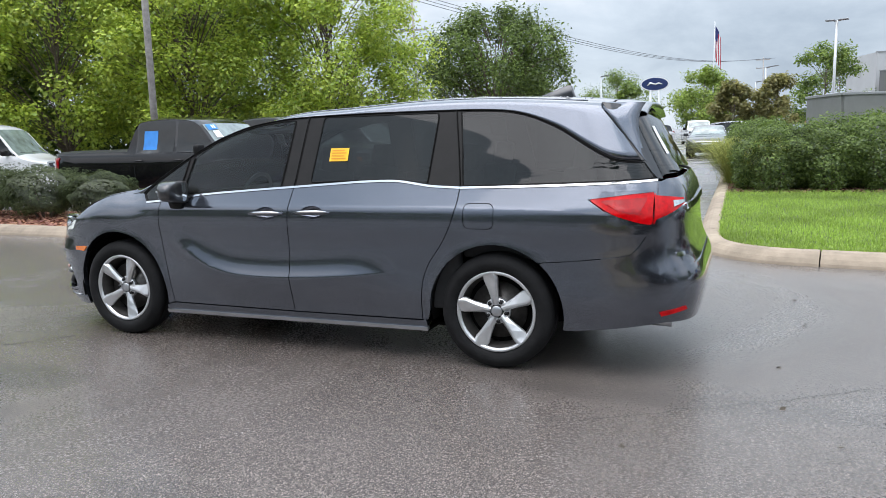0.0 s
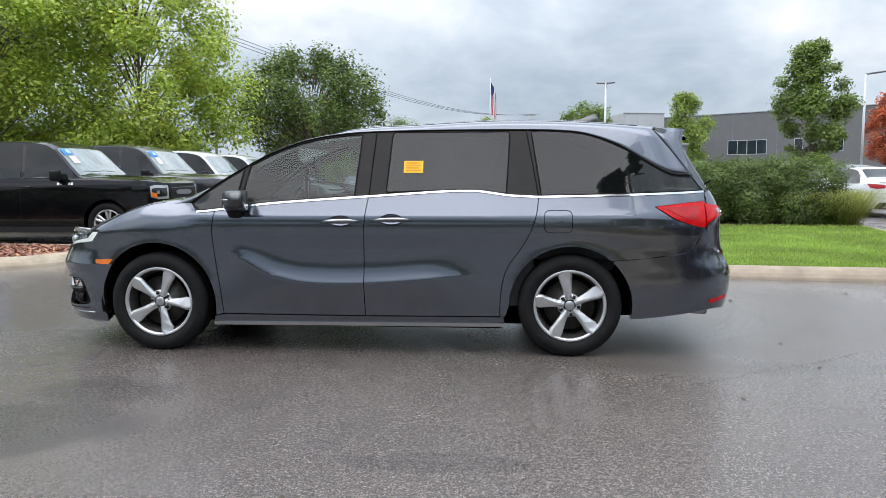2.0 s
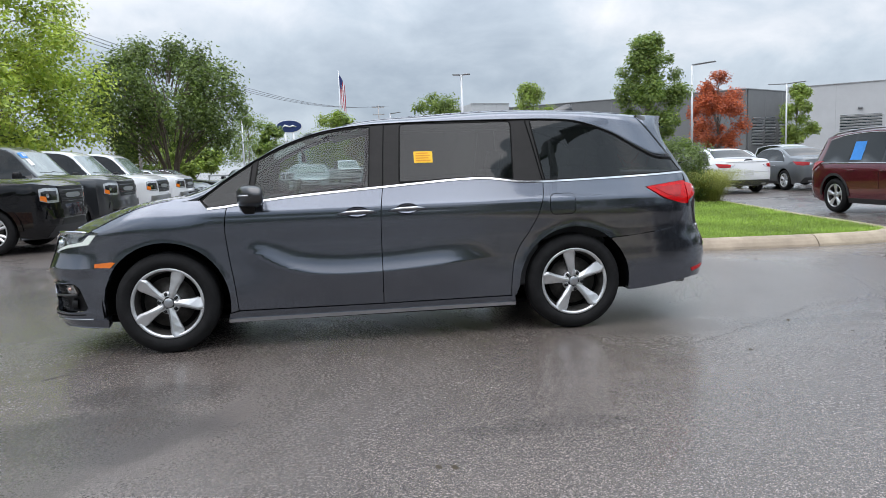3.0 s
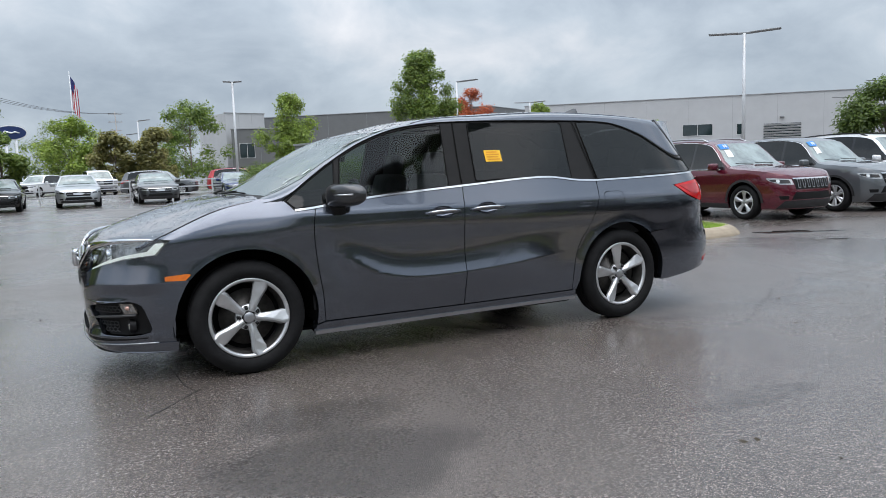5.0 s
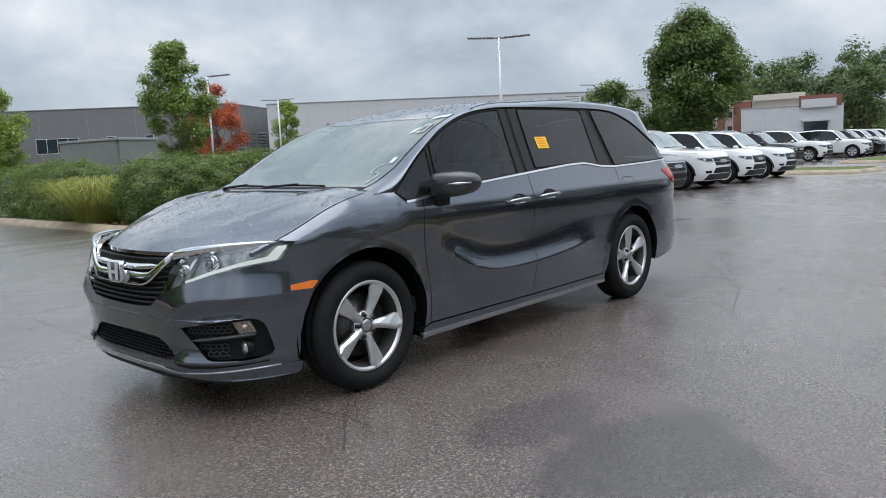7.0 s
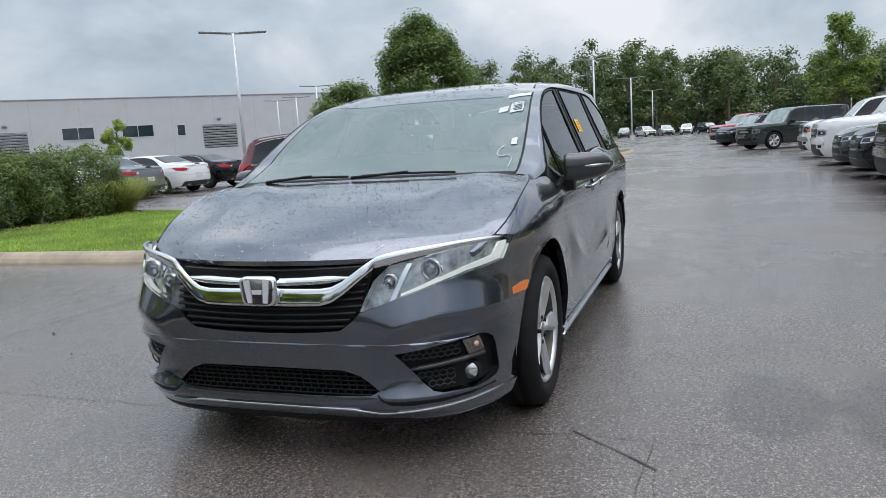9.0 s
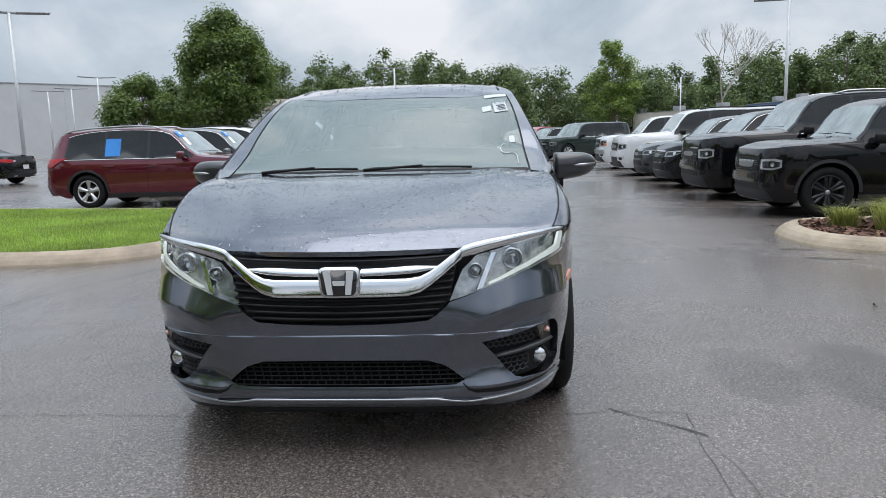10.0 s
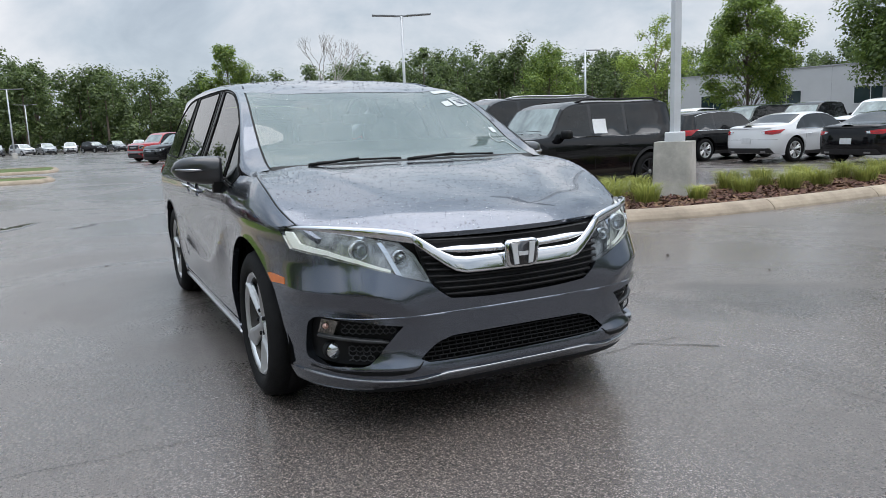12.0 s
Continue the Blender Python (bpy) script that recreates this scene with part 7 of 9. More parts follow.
def tree(label, x, y, height, width, leaf, seed, trunk=0.28, clumps=40, per=240, size=0.13, stems=1, r0=0.12, squat=1.0, category="tree", group="", flat=0.85, droop=0.0, cr=1.05):
    """A tree: tapered trunk, forking limbs to each clump, and many leaves with gaps between the clumps."""
    g = np.random.default_rng(seed)
    t = thing("tree", label, category, Matrix.Translation((x, y, 0)), group)
    bm = bm_new()
    base = height * trunk
    ch = height - base
    tops = []
    cs, ds = [], []
    for i in range(clumps):
        a = g.uniform(0, 2 * math.pi)
        h = g.uniform(0.04, 1.0)
        prof = math.sin(math.pi * min(1.0, 0.10 + h * 0.86)) ** 0.7 * (1 - 0.25 * h * squat)
        r = width / 2 * prof * math.sqrt(g.uniform(0.12, 1.0))
        rc = cr * width * g.uniform(0.08, 0.19) * (0.75 + 0.3 * prof)
        c = np.array((r * math.cos(a), r * math.sin(a), base + ch * h * 0.94 - droop * r * r))
        tops.append((c, rc))
        n = int(1.8 * per * (rc / (width * 0.14)) ** 2)
        p, d = clump_points(g, c, rc, n, flat)
        cs.append(p)
        ds.append(d + np.array((0, 0, 0.5)))
    lean = g.uniform(-0.03, 0.03, 2) * height
    if stems == 1:
        add_tube(bm, [(0, 0, -0.05), (lean[0] * 0.2, lean[1] * 0.2, base * 0.6), (lean[0] * 0.5, lean[1] * 0.5, base * 1.1), (lean[0], lean[1], base + ch * 0.72)], [r0, r0 * 0.8, r0 * 0.65, r0 * 0.15], 9)
    else:
        for s in range(stems):
            a = 2 * math.pi * s / stems + g.uniform(-0.3, 0.3)
            e = width * 0.27
            add_tube(bm, [(0.15 * math.cos(a), 0.15 * math.sin(a), -0.05), (0.35 * math.cos(a), 0.35 * math.sin(a), base * 0.7), (e * 0.55 * math.cos(a), e * 0.55 * math.sin(a), base + ch * 0.25), (e * math.cos(a), e * math.sin(a), base + ch * 0.68)], [r0 * 0.7, r0 * 0.55, r0 * 0.4, r0 * 0.1], 7)
    for c, rc in tops:
        z0 = max(base * 0.75, c[2] - 0.35 * ch * g.uniform(0.5, 1.0))
        s = np.array((lean[0] * z0 / height, lean[1] * z0 / height, z0)) if stems == 1 else np.array((c[0] * 0.35, c[1] * 0.35, z0))
        m_ = (s + c) / 2 + np.array((0, 0, 0.06 * ch))
        add_tube(bm, [s, m_, c], [r0 * 0.26, r0 * 0.15, r0 * 0.05], 5, False)
    part("trunk", bm, BARK, t)
    ob = new("crown", leaves_mesh("crown", np.concatenate(cs), size * 0.66, LEAF[leaf], np.concatenate(ds), seed))
    ob.parent = t
    return t


def shrub(name, label, boxes, leaf, seed, n, size, category="hedge", group="hedges", stems=True):
    """A clipped or loose shrub: uneven leafy lobes over short stems."""
    g = np.random.default_rng(seed)
    t = thing(name, label, category, Matrix.Translation((boxes[0][0], boxes[0][1], 0)), group)
    cs, ds = [], []
    bm = bm_new()
    for bx, by, bz, rx, ry, rz in boxes:
        d = g.normal(0, 1, (n, 3))
        d /= np.linalg.norm(d, axis=1)[:, None]
        lob = 1 + 0.15 * np.sin(d[:, 0] * 6 + seed) * np.cos(d[:, 1] * 6 + d[:, 2] * 5) + 0.05 * np.sin(d[:, 2] * 13 + d[:, 1] * 11)
        sq = 1 / np.maximum(0.62, (np.abs(d) ** 3.2).sum(1) ** (1 / 3.2))
        r = (g.uniform(0.55, 1.04, n) ** 0.45 * lob * sq)[:, None]
        p = np.array((bx - boxes[0][0], by - boxes[0][1], bz)) + d * r * np.array((rx, ry, rz))
        keep = p[:, 2] > 0.12
        cs.append(p[keep])
        ds.append(d[keep] + np.array((0, 0, 0.3)))
        if stems:
            for s in range(7):
                a = 2 * math.pi * s / 7
                add_tube(bm, [(bx - boxes[0][0] + 0.1 * math.cos(a), by - boxes[0][1] + 0.1 * math.sin(a), 0.08), (bx - boxes[0][0] + 0.6 * rx * math.cos(a), by - boxes[0][1] + 0.6 * ry * math.sin(a), bz)], [0.025, 0.008], 5, False)
    if stems:
        part("stem_tangle", bm, BARK, t)
    else:
        bm.free()
    ob = new("foliage", leaves_mesh("foliage", np.concatenate(cs), size, LEAF[leaf], np.concatenate(ds), seed, aspect=0.5))
    ob.parent = t
    return t


def blades(name, pts, height, width, material, lean, seed, flare=0.0, centre=None):
    """Grass: one bent blade of two faces at each point."""
    g = np.random.default_rng(seed)
    n = len(pts)
    p = np.asarray(pts)
    a = g.uniform(0, 2 * math.pi, n)
    if centre is not None:
        o = p[:, :2] - np.asarray(centre)[:2]
        a = np.arctan2(o[:, 1], o[:, 0]) + g.normal(0, 0.5, n)
    out = np.stack([np.cos(a), np.sin(a), np.zeros(n)], 1)
    side = np.stack([-np.sin(a), np.cos(a), np.zeros(n)], 1)
    h = (height * g.uniform(0.5, 1.15, n))[:, None]
    l = (lean * g.uniform(0.2, 1.2, n))[:, None]
    upv = np.array((0, 0, 1.0))
    m_ = p + upv * h * 0.62 + out * l * h * 0.35
    tip = p + upv * h * (1 - flare) + out * l * h
    w = width / 2
    vt = np.stack([p - side * w, p + side * w, m_ + side * w * 0.8, m_ - side * w * 0.8, tip], 1).reshape(-1, 3)
    faces = []
    for i in range(n):
        k = 5 * i
        faces.append((k, k + 1, k + 2, k + 3))
        faces.append((k + 3, k + 2, k + 4))
    me = bpy.data.meshes.new(name)
    me.from_pydata(vt.tolist(), [], faces)
    me.materials.append(material)
    return me


# lawn: blades over the front of the island, thicker near the kerb
g = np.random.default_rng(3)
pts = []
while len(pts) < 60000:
    x, y = g.uniform(2.4, 9.3), 2.8 + 8.2 * g.uniform(0, 1) ** 1.5
    if inside(lawn_line, x, y) and inside(lawn_line, x + 0.25, y) and inside(lawn_line, x - 0.25, y) and inside(lawn_line, x, y - 0.25):
        pts.append((x, y, 0.115))
lawn = new("lawn_grass", blades("lawn_grass", pts, 0.055, 0.008, LEAF["grass"], 0.7, 4))
tagged(lawn, "bright green mown lawn grass on the island", "grass", kind="stuff")


# mulch chips
def chips(name, label, line, n, box, material, seed):
    g = np.random.default_rng(seed)
    vt, fs = [], []
    while len(fs) < n:
        x, y = g.uniform(box[0], box[1]), g.uniform(box[2], box[3])
        if not (inside(line, x - 0.26, y) and inside(line, x + 0.26, y) and inside(line, x, y - 0.26) and inside(line, x, y + 0.26)):
            continue
        a, tl, l, w = g.uniform(0, 6.28), g.normal(0, 0.3), g.uniform(0.02, 0.06), g.uniform(0.008, 0.02)
        u = Vector((math.cos(a), math.sin(a), tl)) * l
        v = Vector((-math.sin(a), math.cos(a), g.normal(0, 0.3))) * w
        c = Vector((x, y, 0.13 + g.uniform(0, 0.02)))
        k = len(vt)
        vt += [c - u - v, c + u - v * 0.6, c + u * 0.9 + v, c - u * 0.8 + v]
        fs.append((k, k + 1, k + 2, k + 3))
    me = bpy.data.meshes.new(name)
    me.from_pydata([tuple(v) for v in vt], [], fs)
    me.materials.append(material)
    tagged(new(name, me), label, "mulch", kind="stuff")


CHIP = mat("bark_chips", (0.13, 0.065, 0.042), 0.9, vary=0.4, scale=30, random_tint=0.6, island=True)
CHIP_RED = mat("red_bark_chips", (0.30, 0.145, 0.095), 0.9, vary=0.4, scale=30, random_tint=0.5, island=True)
chips("bark_mulch", "dark brown bark chips round the lamp post", lamp_line, 7000, (2.0, 4.8, -12, -4), CHIP, 8)
chips("red_wood_mulch", "reddish wood chips in the kerbed bed", bed_line, 6000, (-13, -5.3, 3.4, 6.0), CHIP_RED, 9)
chips("hedge_mulch", "dark brown bark chips under the hedge", lawn_line, 3500, (2.4, 9.6, 10.6, 13.2), CHIP, 10)

# sedge tufts round the lamp post
k_ = 0
for x, y, s in ((3.7, -4.75, 0.75), (3.3, -5.1, 0.95), (3.9, -5.45, 0.95), (3.15, -5.75, 0.9), (4.2, -6.0, 1.0), (2.95, -6.55, 0.65), (4.4, -6.7, 0.9), (3.2, -7.8, 0.8), (3.8, -8.1, 1.0), (3.1, -8.7, 0.9), (3.9, -9.0, 1.0), (3.2, -9.6, 0.9), (3.9, -10.0, 1.0), (3.1, -10.6, 0.9), (3.8, -11.0, 1.0), (3.2, -11.7, 0.9), (3.9, -12.2, 1.0), (3.2, -12.9, 0.9), (3.9, -13.6, 1.0), (3.2, -14.3, 0.9), (3.8, -15.2, 1.0)):
    k_ += 1
    gg = np.random.default_rng(100 + k_)
    o = gg.normal(0, 0.075 * s, (420, 2))
    tuft = new("sedge_tuft", blades("sedge_tuft", np.c_[o, np.zeros(420)], 0.42 * s, 0.010, LEAF["sedge"], 0.95, 100 + k_, 0.25, (0, 0)))
    tuft.location = (x, y, 0.12)
    tagged(tuft, "yellow-green sedge tuft in bark mulch", "ornamental grass", "sedge tufts")
# tall ornamental grass beside the hedge
gg = np.random.default_rng(77)
o = gg.normal(0, 0.17, (1900, 2))
tuft = new("ornamental_grass", blades("ornamental_grass", np.c_[o, np.zeros(1900)], 1.55, 0.010, LEAF["sedge"], 1.5, 78, 0.5, (0, 0)))
tuft.location = (2.95, 13.3, 0.10)
tagged(tuft, "tall arching ornamental grass beside the hedge", "ornamental grass")
tuft = copy_thing(tuft, pose(8.7, 11.3, 0.1, 0, 0, 80))
tuft.scale = (0.8, 0.8, 0.75)

# hedges on the lawn island
shrub("hedge", "clipped dense green hedge on the lawn island", [(3.5, 11.6, 0.74, 0.80, 0.80, 0.68), (4.5, 11.7, 0.72, 0.72, 0.8, 0.64)], "hedge", 21, 16000, 0.029)
shrub("hedge", "loose green hedge shrub in dark mulch", [(5.7, 11.8, 0.85, 0.9, 0.85, 0.74), (6.8, 11.7, 0.82, 0.8, 0.8, 0.76)], "hedge", 22, 16000, 0.030)
shrub("hedge", "loose green hedge shrub at the lawn's end", [(7.9, 11.5, 0.86, 0.85, 0.8, 0.80)], "hedge", 23, 18000, 0.030)
shrub("hedge", "dense hedge along the island's drive side", [(3.3, 15.2, 0.80, 0.8, 0.9, 0.74), (3.3, 17.0, 0.82, 0.8, 1.0, 0.76), (3.4, 18.9, 0.78, 0.8, 1.0, 0.72)], "hedge", 24, 12000, 0.032)
shrub("hedge", "clipped hedge behind the front hedge", [(5.2, 14.2, 0.85, 1.3, 0.8, 0.75), (7.6, 14.0, 0.85, 1.3, 0.8, 0.78)], "hedge", 25, 12000, 0.034)
# shrubs in the west bed
for i, (x, y, r, h) in enumerate(((-7.75, 4.8, 0.60, 0.36), (-9.2, 4.8, 0.8, 0.42), (-10.9, 4.8, 0.9, 0.45), (-12.8, 4.8, 0.9, 0.44), (-14.8, 4.9, 0.9, 0.44))):
    shrub("low_shrub", "low dark evergreen shrub in red mulch", [(x, y, 0.22 + h, r, r * 0.85, h)], "yew", 40 + i, 9500, 0.028, "shrub", "shrubs in the bed")


# puddles: thin water with ragged rims
def water():
    m = bpy.data.materials.new("puddle_water")
    m.use_nodes = True
    b_ = m.node_tree.nodes["Principled BSDF"]
    b_.inputs["Base Color"].default_value = (0.035, 0.032, 0.028, 1)
    b_.inputs["Roughness"].default_value = 0.03
    b_.inputs["IOR"].default_value = 1.33
    return m


WATER = water()


def puddle(cx, cy, rx, ry, turn, seed):
    g_ = random.Random(seed)
    bm_ = bm_new()
    ph = [g_.uniform(0, 6.28) for _ in range(5)]
    ring = []
    for k_ in range(64):
        a_ = 2 * math.pi * k_ / 64
        r_ = 1 + 0.22 * math.sin(2 * a_ + ph[0]) + 0.14 * math.sin(3 * a_ + ph[1]) + 0.09 * math.sin(7 * a_ + ph[2]) + 0.05 * math.sin(13 * a_ + ph[3]) + 0.03 * math.sin(21 * a_ + ph[4])
        ring.append((rx * r_ * math.cos(a_), ry * r_ * math.sin(a_)))
    inner_ = [bm_.verts.new((x * 0.93, y * 0.93, 0.005)) for x, y in ring]
    outer_ = [bm_.verts.new((x, y, 0.0005)) for x, y in ring]
    bm_.faces.new(inner_)
    for k_ in range(64):
        bm_.faces.new((outer_[k_], outer_[(k_ + 1) % 64], inner_[(k_ + 1) % 64], inner_[k_]))
    ob = part("puddle", bm_, WATER, None, m=pose(cx, cy, 0.0, 0, 0, turn))
    return tagged(ob, "shallow dark rain puddle on the asphalt", "puddle", "puddles")


for k_, (cx, cy, rx, ry, turn) in enumerate(((8.3, 2.72, 0.78, 0.20, -22), (7.75, 1.62, 0.26, 0.08, -35), (2.83, -3.88, 0.06, 0.16, -12), (2.21, -3.94, 0.055, 0.20, -10))):
    puddle(cx, cy, rx, ry, turn, 300 + k_)
# fallen leaves and crumbs on the asphalt
g = np.random.default_rng(77)
n_ = 170
ang_, rad_ = g.uniform(0, 2 * math.pi, n_), g.uniform(3.2, 11.0, n_)
litter = np.stack([-0.5 + rad_ * np.cos(ang_), -0.5 + 0.9 * rad_ * np.sin(ang_), np.full(n_, 0.006)], 1)
off = np.array([not any(inside(l_, p_[0], p_[1]) for l_ in (lawn_line, bed_line, lamp_line)) for p_ in litter])
up_ = np.tile(np.array((0.0, 0.0, 1.6)), (int(off.sum()), 1))
fallen = new("fallen_leaves", leaves_mesh("fallen_leaves", litter[off], 0.019, mat("brown_leaf_litter", (0.045, 0.035, 0.022), 0.8, vary=0.4, scale=8), up_, 78))
tagged(fallen, "small brown leaves and crumbs on asphalt", "leaf litter", kind="stuff")

# ---- lamp posts ----
POST = mat("pale_grey_post_paint", (0.62, 0.64, 0.66), 0.45, 0.2, vary=0.08, scale=2)
HEAD = mat("grey_lamp_head", (0.25, 0.26, 0.27), 0.5, 0.4, vary=0.15, scale=3)
CONCRETE = mat("pale_concrete", (0.46, 0.44, 0.40), 0.85, vary=0.25, scale=2.5, bump=0.3, bump_scale=30)


def lamp_post(label, x, y, h, turn, heads=2, plinth=False, r=0.075, reach=1.35):
    t = thing("lamp_post", label, "lamp post", pose(x, y, 0, 0, 0, turn), "lamp posts of the lot")
    if plinth:
        bm = bm_new()
        add_prism(bm, rounded([(-0.30, -0.30), (0.30, -0.30), (0.30, 0.30), (-0.30, 0.30)], 0.07, 4), "z", 0.05, 0.97, 0.93)
        part("plinth", bm, CONCRETE, t, "worn concrete plinth", smooth=False)
        part("base_cover", box_bm((0, 0, 1.04), (0.27, 0.27, 0.16), 0.015), POST, t)
    else:
        bm = bm_new()
        add_lathe(bm, [(0.30, 0.0), (0.30, 0.55), (0.27, 0.60), (0.001, 0.60)], 20, "z")
        part("plinth", bm, CONCRETE, t)
    bm = bm_new()
    add_tube(bm, [(0, 0, 0.5), (0, 0, h)], [r * 1.15, r], 4 if plinth else 8)
    part("pole", bm, POST, t, smooth=not plinth)
    for s in (-1, 1)[:heads]:
        bm = bm_new()
        add_box(bm, (s * 0.72 * reach, 0, h + 0.04), (1.02 * reach, 0.40, 0.075), Matrix.Rotation(radians(-2.5 * s), 3, "Y"), 0.025)
        add_box(bm, (s * 0.14 * reach, 0, h), (0.30 * reach, 0.09, 0.10), None, 0.015)
        part("lamp_head", bm, HEAD, t, "flat lamp head")
    return t


lamp_post("grey lamp post with two flat heads", 7.9, 45.8, 7.4, 165, reach=0.5)
lamp_post("tall grey lamp post with two flat heads", 27.9, 20.9, 7.35, 128)
lamp_post("tall grey lamp post beside black parked cars", 34.4, -15.8, 7.75, 68)
lamp_post("pale lamp post with two flat heads", 66.0, 8.3, 7.9, 98)
lamp_post("white lamp post on a worn concrete plinth", 3.75, -6.85, 7.6, 35, 2, True, 0.072)
for x, y, h, n in ((62.6, 35.6, 7.6, 2), (77.0, 49.2, 7.6, 2), (91, 7.3, 7.6, 2), (127, 7.2, 7.6, 2), (84.7, -23.1, 7.6, 1), (47.3, -38.5, 7.6, 1), (24.2, 44.3, 7.6, 1), (74.5, 45.0, 7.6, 2), (40.8, 59.4, 7.6, 2), (5.1, 85.7, 7.6, 1), (4.2, 92.0, 6.4, 1), (-12.0, 80.0, 7.2, 1), (110, -20, 7.6, 1), (60, -60, 7.6, 1)):
    lamp_post("distant pale lamp post", x, y, h, 100 + 30 * (y > 30), n)

# ---- poles, flag, sign ----
WOOD_POLE = mat("weathered_pole_wood", (0.36, 0.34, 0.32), 0.9, vary=0.3, scale=6, bump=0.4, bump_scale=20)


def utility_pole(x, y, h, label, arms):
    t = thing("utility_pole", label, "utility pole", Matrix.Translation((x, y, 0)), "utility poles")
    bm = bm_new()
    add_tube(bm, [(0, 0, -0.1), (0.06, 0, h * 0.5), (-0.10, 0, h)], [0.105, 0.098, 0.085], 10)
    part("pole", bm, WOOD_POLE, t)
    for z in arms:
        part("crossarm", box_bm((-0.1, 0, z), (2.3, 0.10, 0.12), 0.01), WOOD_POLE, t)
        for k in range(4):
            bm = bm_new()
            add_lathe(bm, [(0.03, 0), (0.055, 0.05), (0.03, 0.09), (0.05, 0.13), (0.001, 0.18)], 10, "z")
            bm.transform(Matrix.Translation((-1.1 + 0.66 * k, 0, z + 0.06)))
            part("insulator", bm, HEAD, t)
    return t


utility_pole(-13.2, 12.1, 13.5, "grey leaning wooden utility pole among trees", ())
utility_pole(-19.7, 46.0, 11.6, "wooden utility pole with a crossarm", (11.3, 9.0))
utility_pole(-12.6, 40.0, 6.5, "short weathered wooden pole", ())
utility_pole(6.0, 140.0, 13.0, "distant wooden utility pole with crossarms", (12.6, 11.2))
utility_pole(9.0, 190.0, 13.0, "distant wooden utility pole with crossarms", (12.6,))
for k in range(3):
    bm = bm_new()
    a, b = Vector((-20.6 + 0.7 * k, 46, 11.45)), Vector((6.5 + 0.7 * k, 140, 12.8))
    add_tube(bm, [a.lerp(b, t) - Vector((0, 0, 2.2 * math.sin(math.pi * t))) for t in np.linspace(0, 1, 17)], 0.02, 4, False)
    tagged(part("power_line", bm, BLACK_TRIM), "thin black overhead power line", "cable", "overhead power lines")
for k in range(2):
    bm = bm_new()
    a, b = Vector((-19.7, 46, 11.4 - 2.3 * k)), Vector((-60, 18, 12.0 - 2 * k))
    add_tube(bm, [a.lerp(b, t) - Vector((0, 0, 1.5 * math.sin(math.pi * t))) for t in np.linspace(0, 1, 13)], 0.02, 4, False)
    tagged(part("power_line", bm, BLACK_TRIM), "thin black overhead power line", "cable", "overhead power lines")

flag = thing("flagpole", "tall white flagpole with a drooping striped flag", "flagpole", Matrix.Translation((-1.2, 109.5, 0)))
bm = bm_new()
add_tube(bm, [(0, 0, 0), (0, 0, 16)], [0.10, 0.05], 8)
part("pole", bm, POST, flag)
FLAG_RED, FLAG_BLUE = mat("flag_red", (0.45, 0.03, 0.05), 0.8, vary=0.1, scale=3), mat("flag_blue", (0.03, 0.04, 0.16), 0.8, vary=0.1, scale=3)
for k in range(7):
    bm = grid_bm([[(0.12 + 0.11 * (k + s) + 0.05 * math.sin(3 * t + k), 0.14 * math.sin(2.2 * t + 0.9 * k), 15.2 - 4.3 * t - 0.25 * (k + s) + 0.02 * k) for s in (0, 1)] for t in np.linspace(0, 1, 12)])
    part("flag_stripe", bm, FLAG_RED if k % 2 == 0 else PAPER, flag)
bm = grid_bm([[(0.10 + 0.5 * s, -0.12 + 0.14 * math.sin(2 * t), 15.35 - 1.8 * t - 0.9 * s) for s in np.linspace(0, 1, 4)] for t in np.linspace(0, 1, 5)])
part("flag_canton", bm, FLAG_BLUE, flag)

SIGN_BLUE = mat("sign_dark_blue", (0.012, 0.03, 0.12), 0.35, vary=0.08, scale=2)
sign = thing("oval_sign", "dark blue oval dealer sign with white rim", "sign", pose(-8.4, 101, 0, 0, 0, 4))
bm = bm_new()
for dx in (-0.55, 0.55):
    add_tube(bm, [(dx, 0, 0), (dx, 0, 6.6)], 0.14, 8)
part("sign_post", bm, POST, sign)
for nm, a, c, y0, y1, material in (("sign_rim", 1.85, 0.93, 0.12, -0.12, PAPER), ("sign_face", 1.72, 0.81, -0.10, -0.16, SIGN_BLUE)):
    bm = bm_new()
    add_prism(bm, [(a * math.cos(t), 7.25 + c * math.sin(t)) for t in np.linspace(0, 2 * math.pi, 41)[:-1]], "y", y0, y1)
    part(nm, bm, material, sign, smooth=False)
bm = bm_new()
add_tube(bm, [(-0.95, -0.18, 7.05), (-0.6, -0.18, 7.4), (0.1, -0.18, 7.2), (0.5, -0.18, 7.35), (1.0, -0.18, 7.2)], [0.05, 0.14, 0.10, 0.12, 0.05], 6)
part("sign_flourish", bm, PAPER, sign)

# ---- buildings ----
GREY_WALL = mat("grey_cladding", (0.165, 0.170, 0.172), 0.75, vary=0.06, scale=0.8, bump=0.1, bump_scale=8)
PALE_WALL = mat("pale_grey_panel_wall", (0.48, 0.49, 0.50), 0.75, vary=0.05, scale=0.5, bump=0.08, bump_scale=6)
COPING = mat("coping_metal", (0.33, 0.34, 0.35), 0.5, 0.4, vary=0.08, scale=1)
WIN_DARK = mat("dark_building_window", (0.02, 0.035, 0.04), 0.06, vary=0.3, scale=0.7, coat=0.5)
LOUVRE = mat("louvre_metal", (0.42, 0.43, 0.44), 0.5, 0.3, vary=0.08, scale=2)
FRAME_W = mat("pale_window_frame", (0.55, 0.56, 0.57), 0.5, vary=0.06, scale=3)


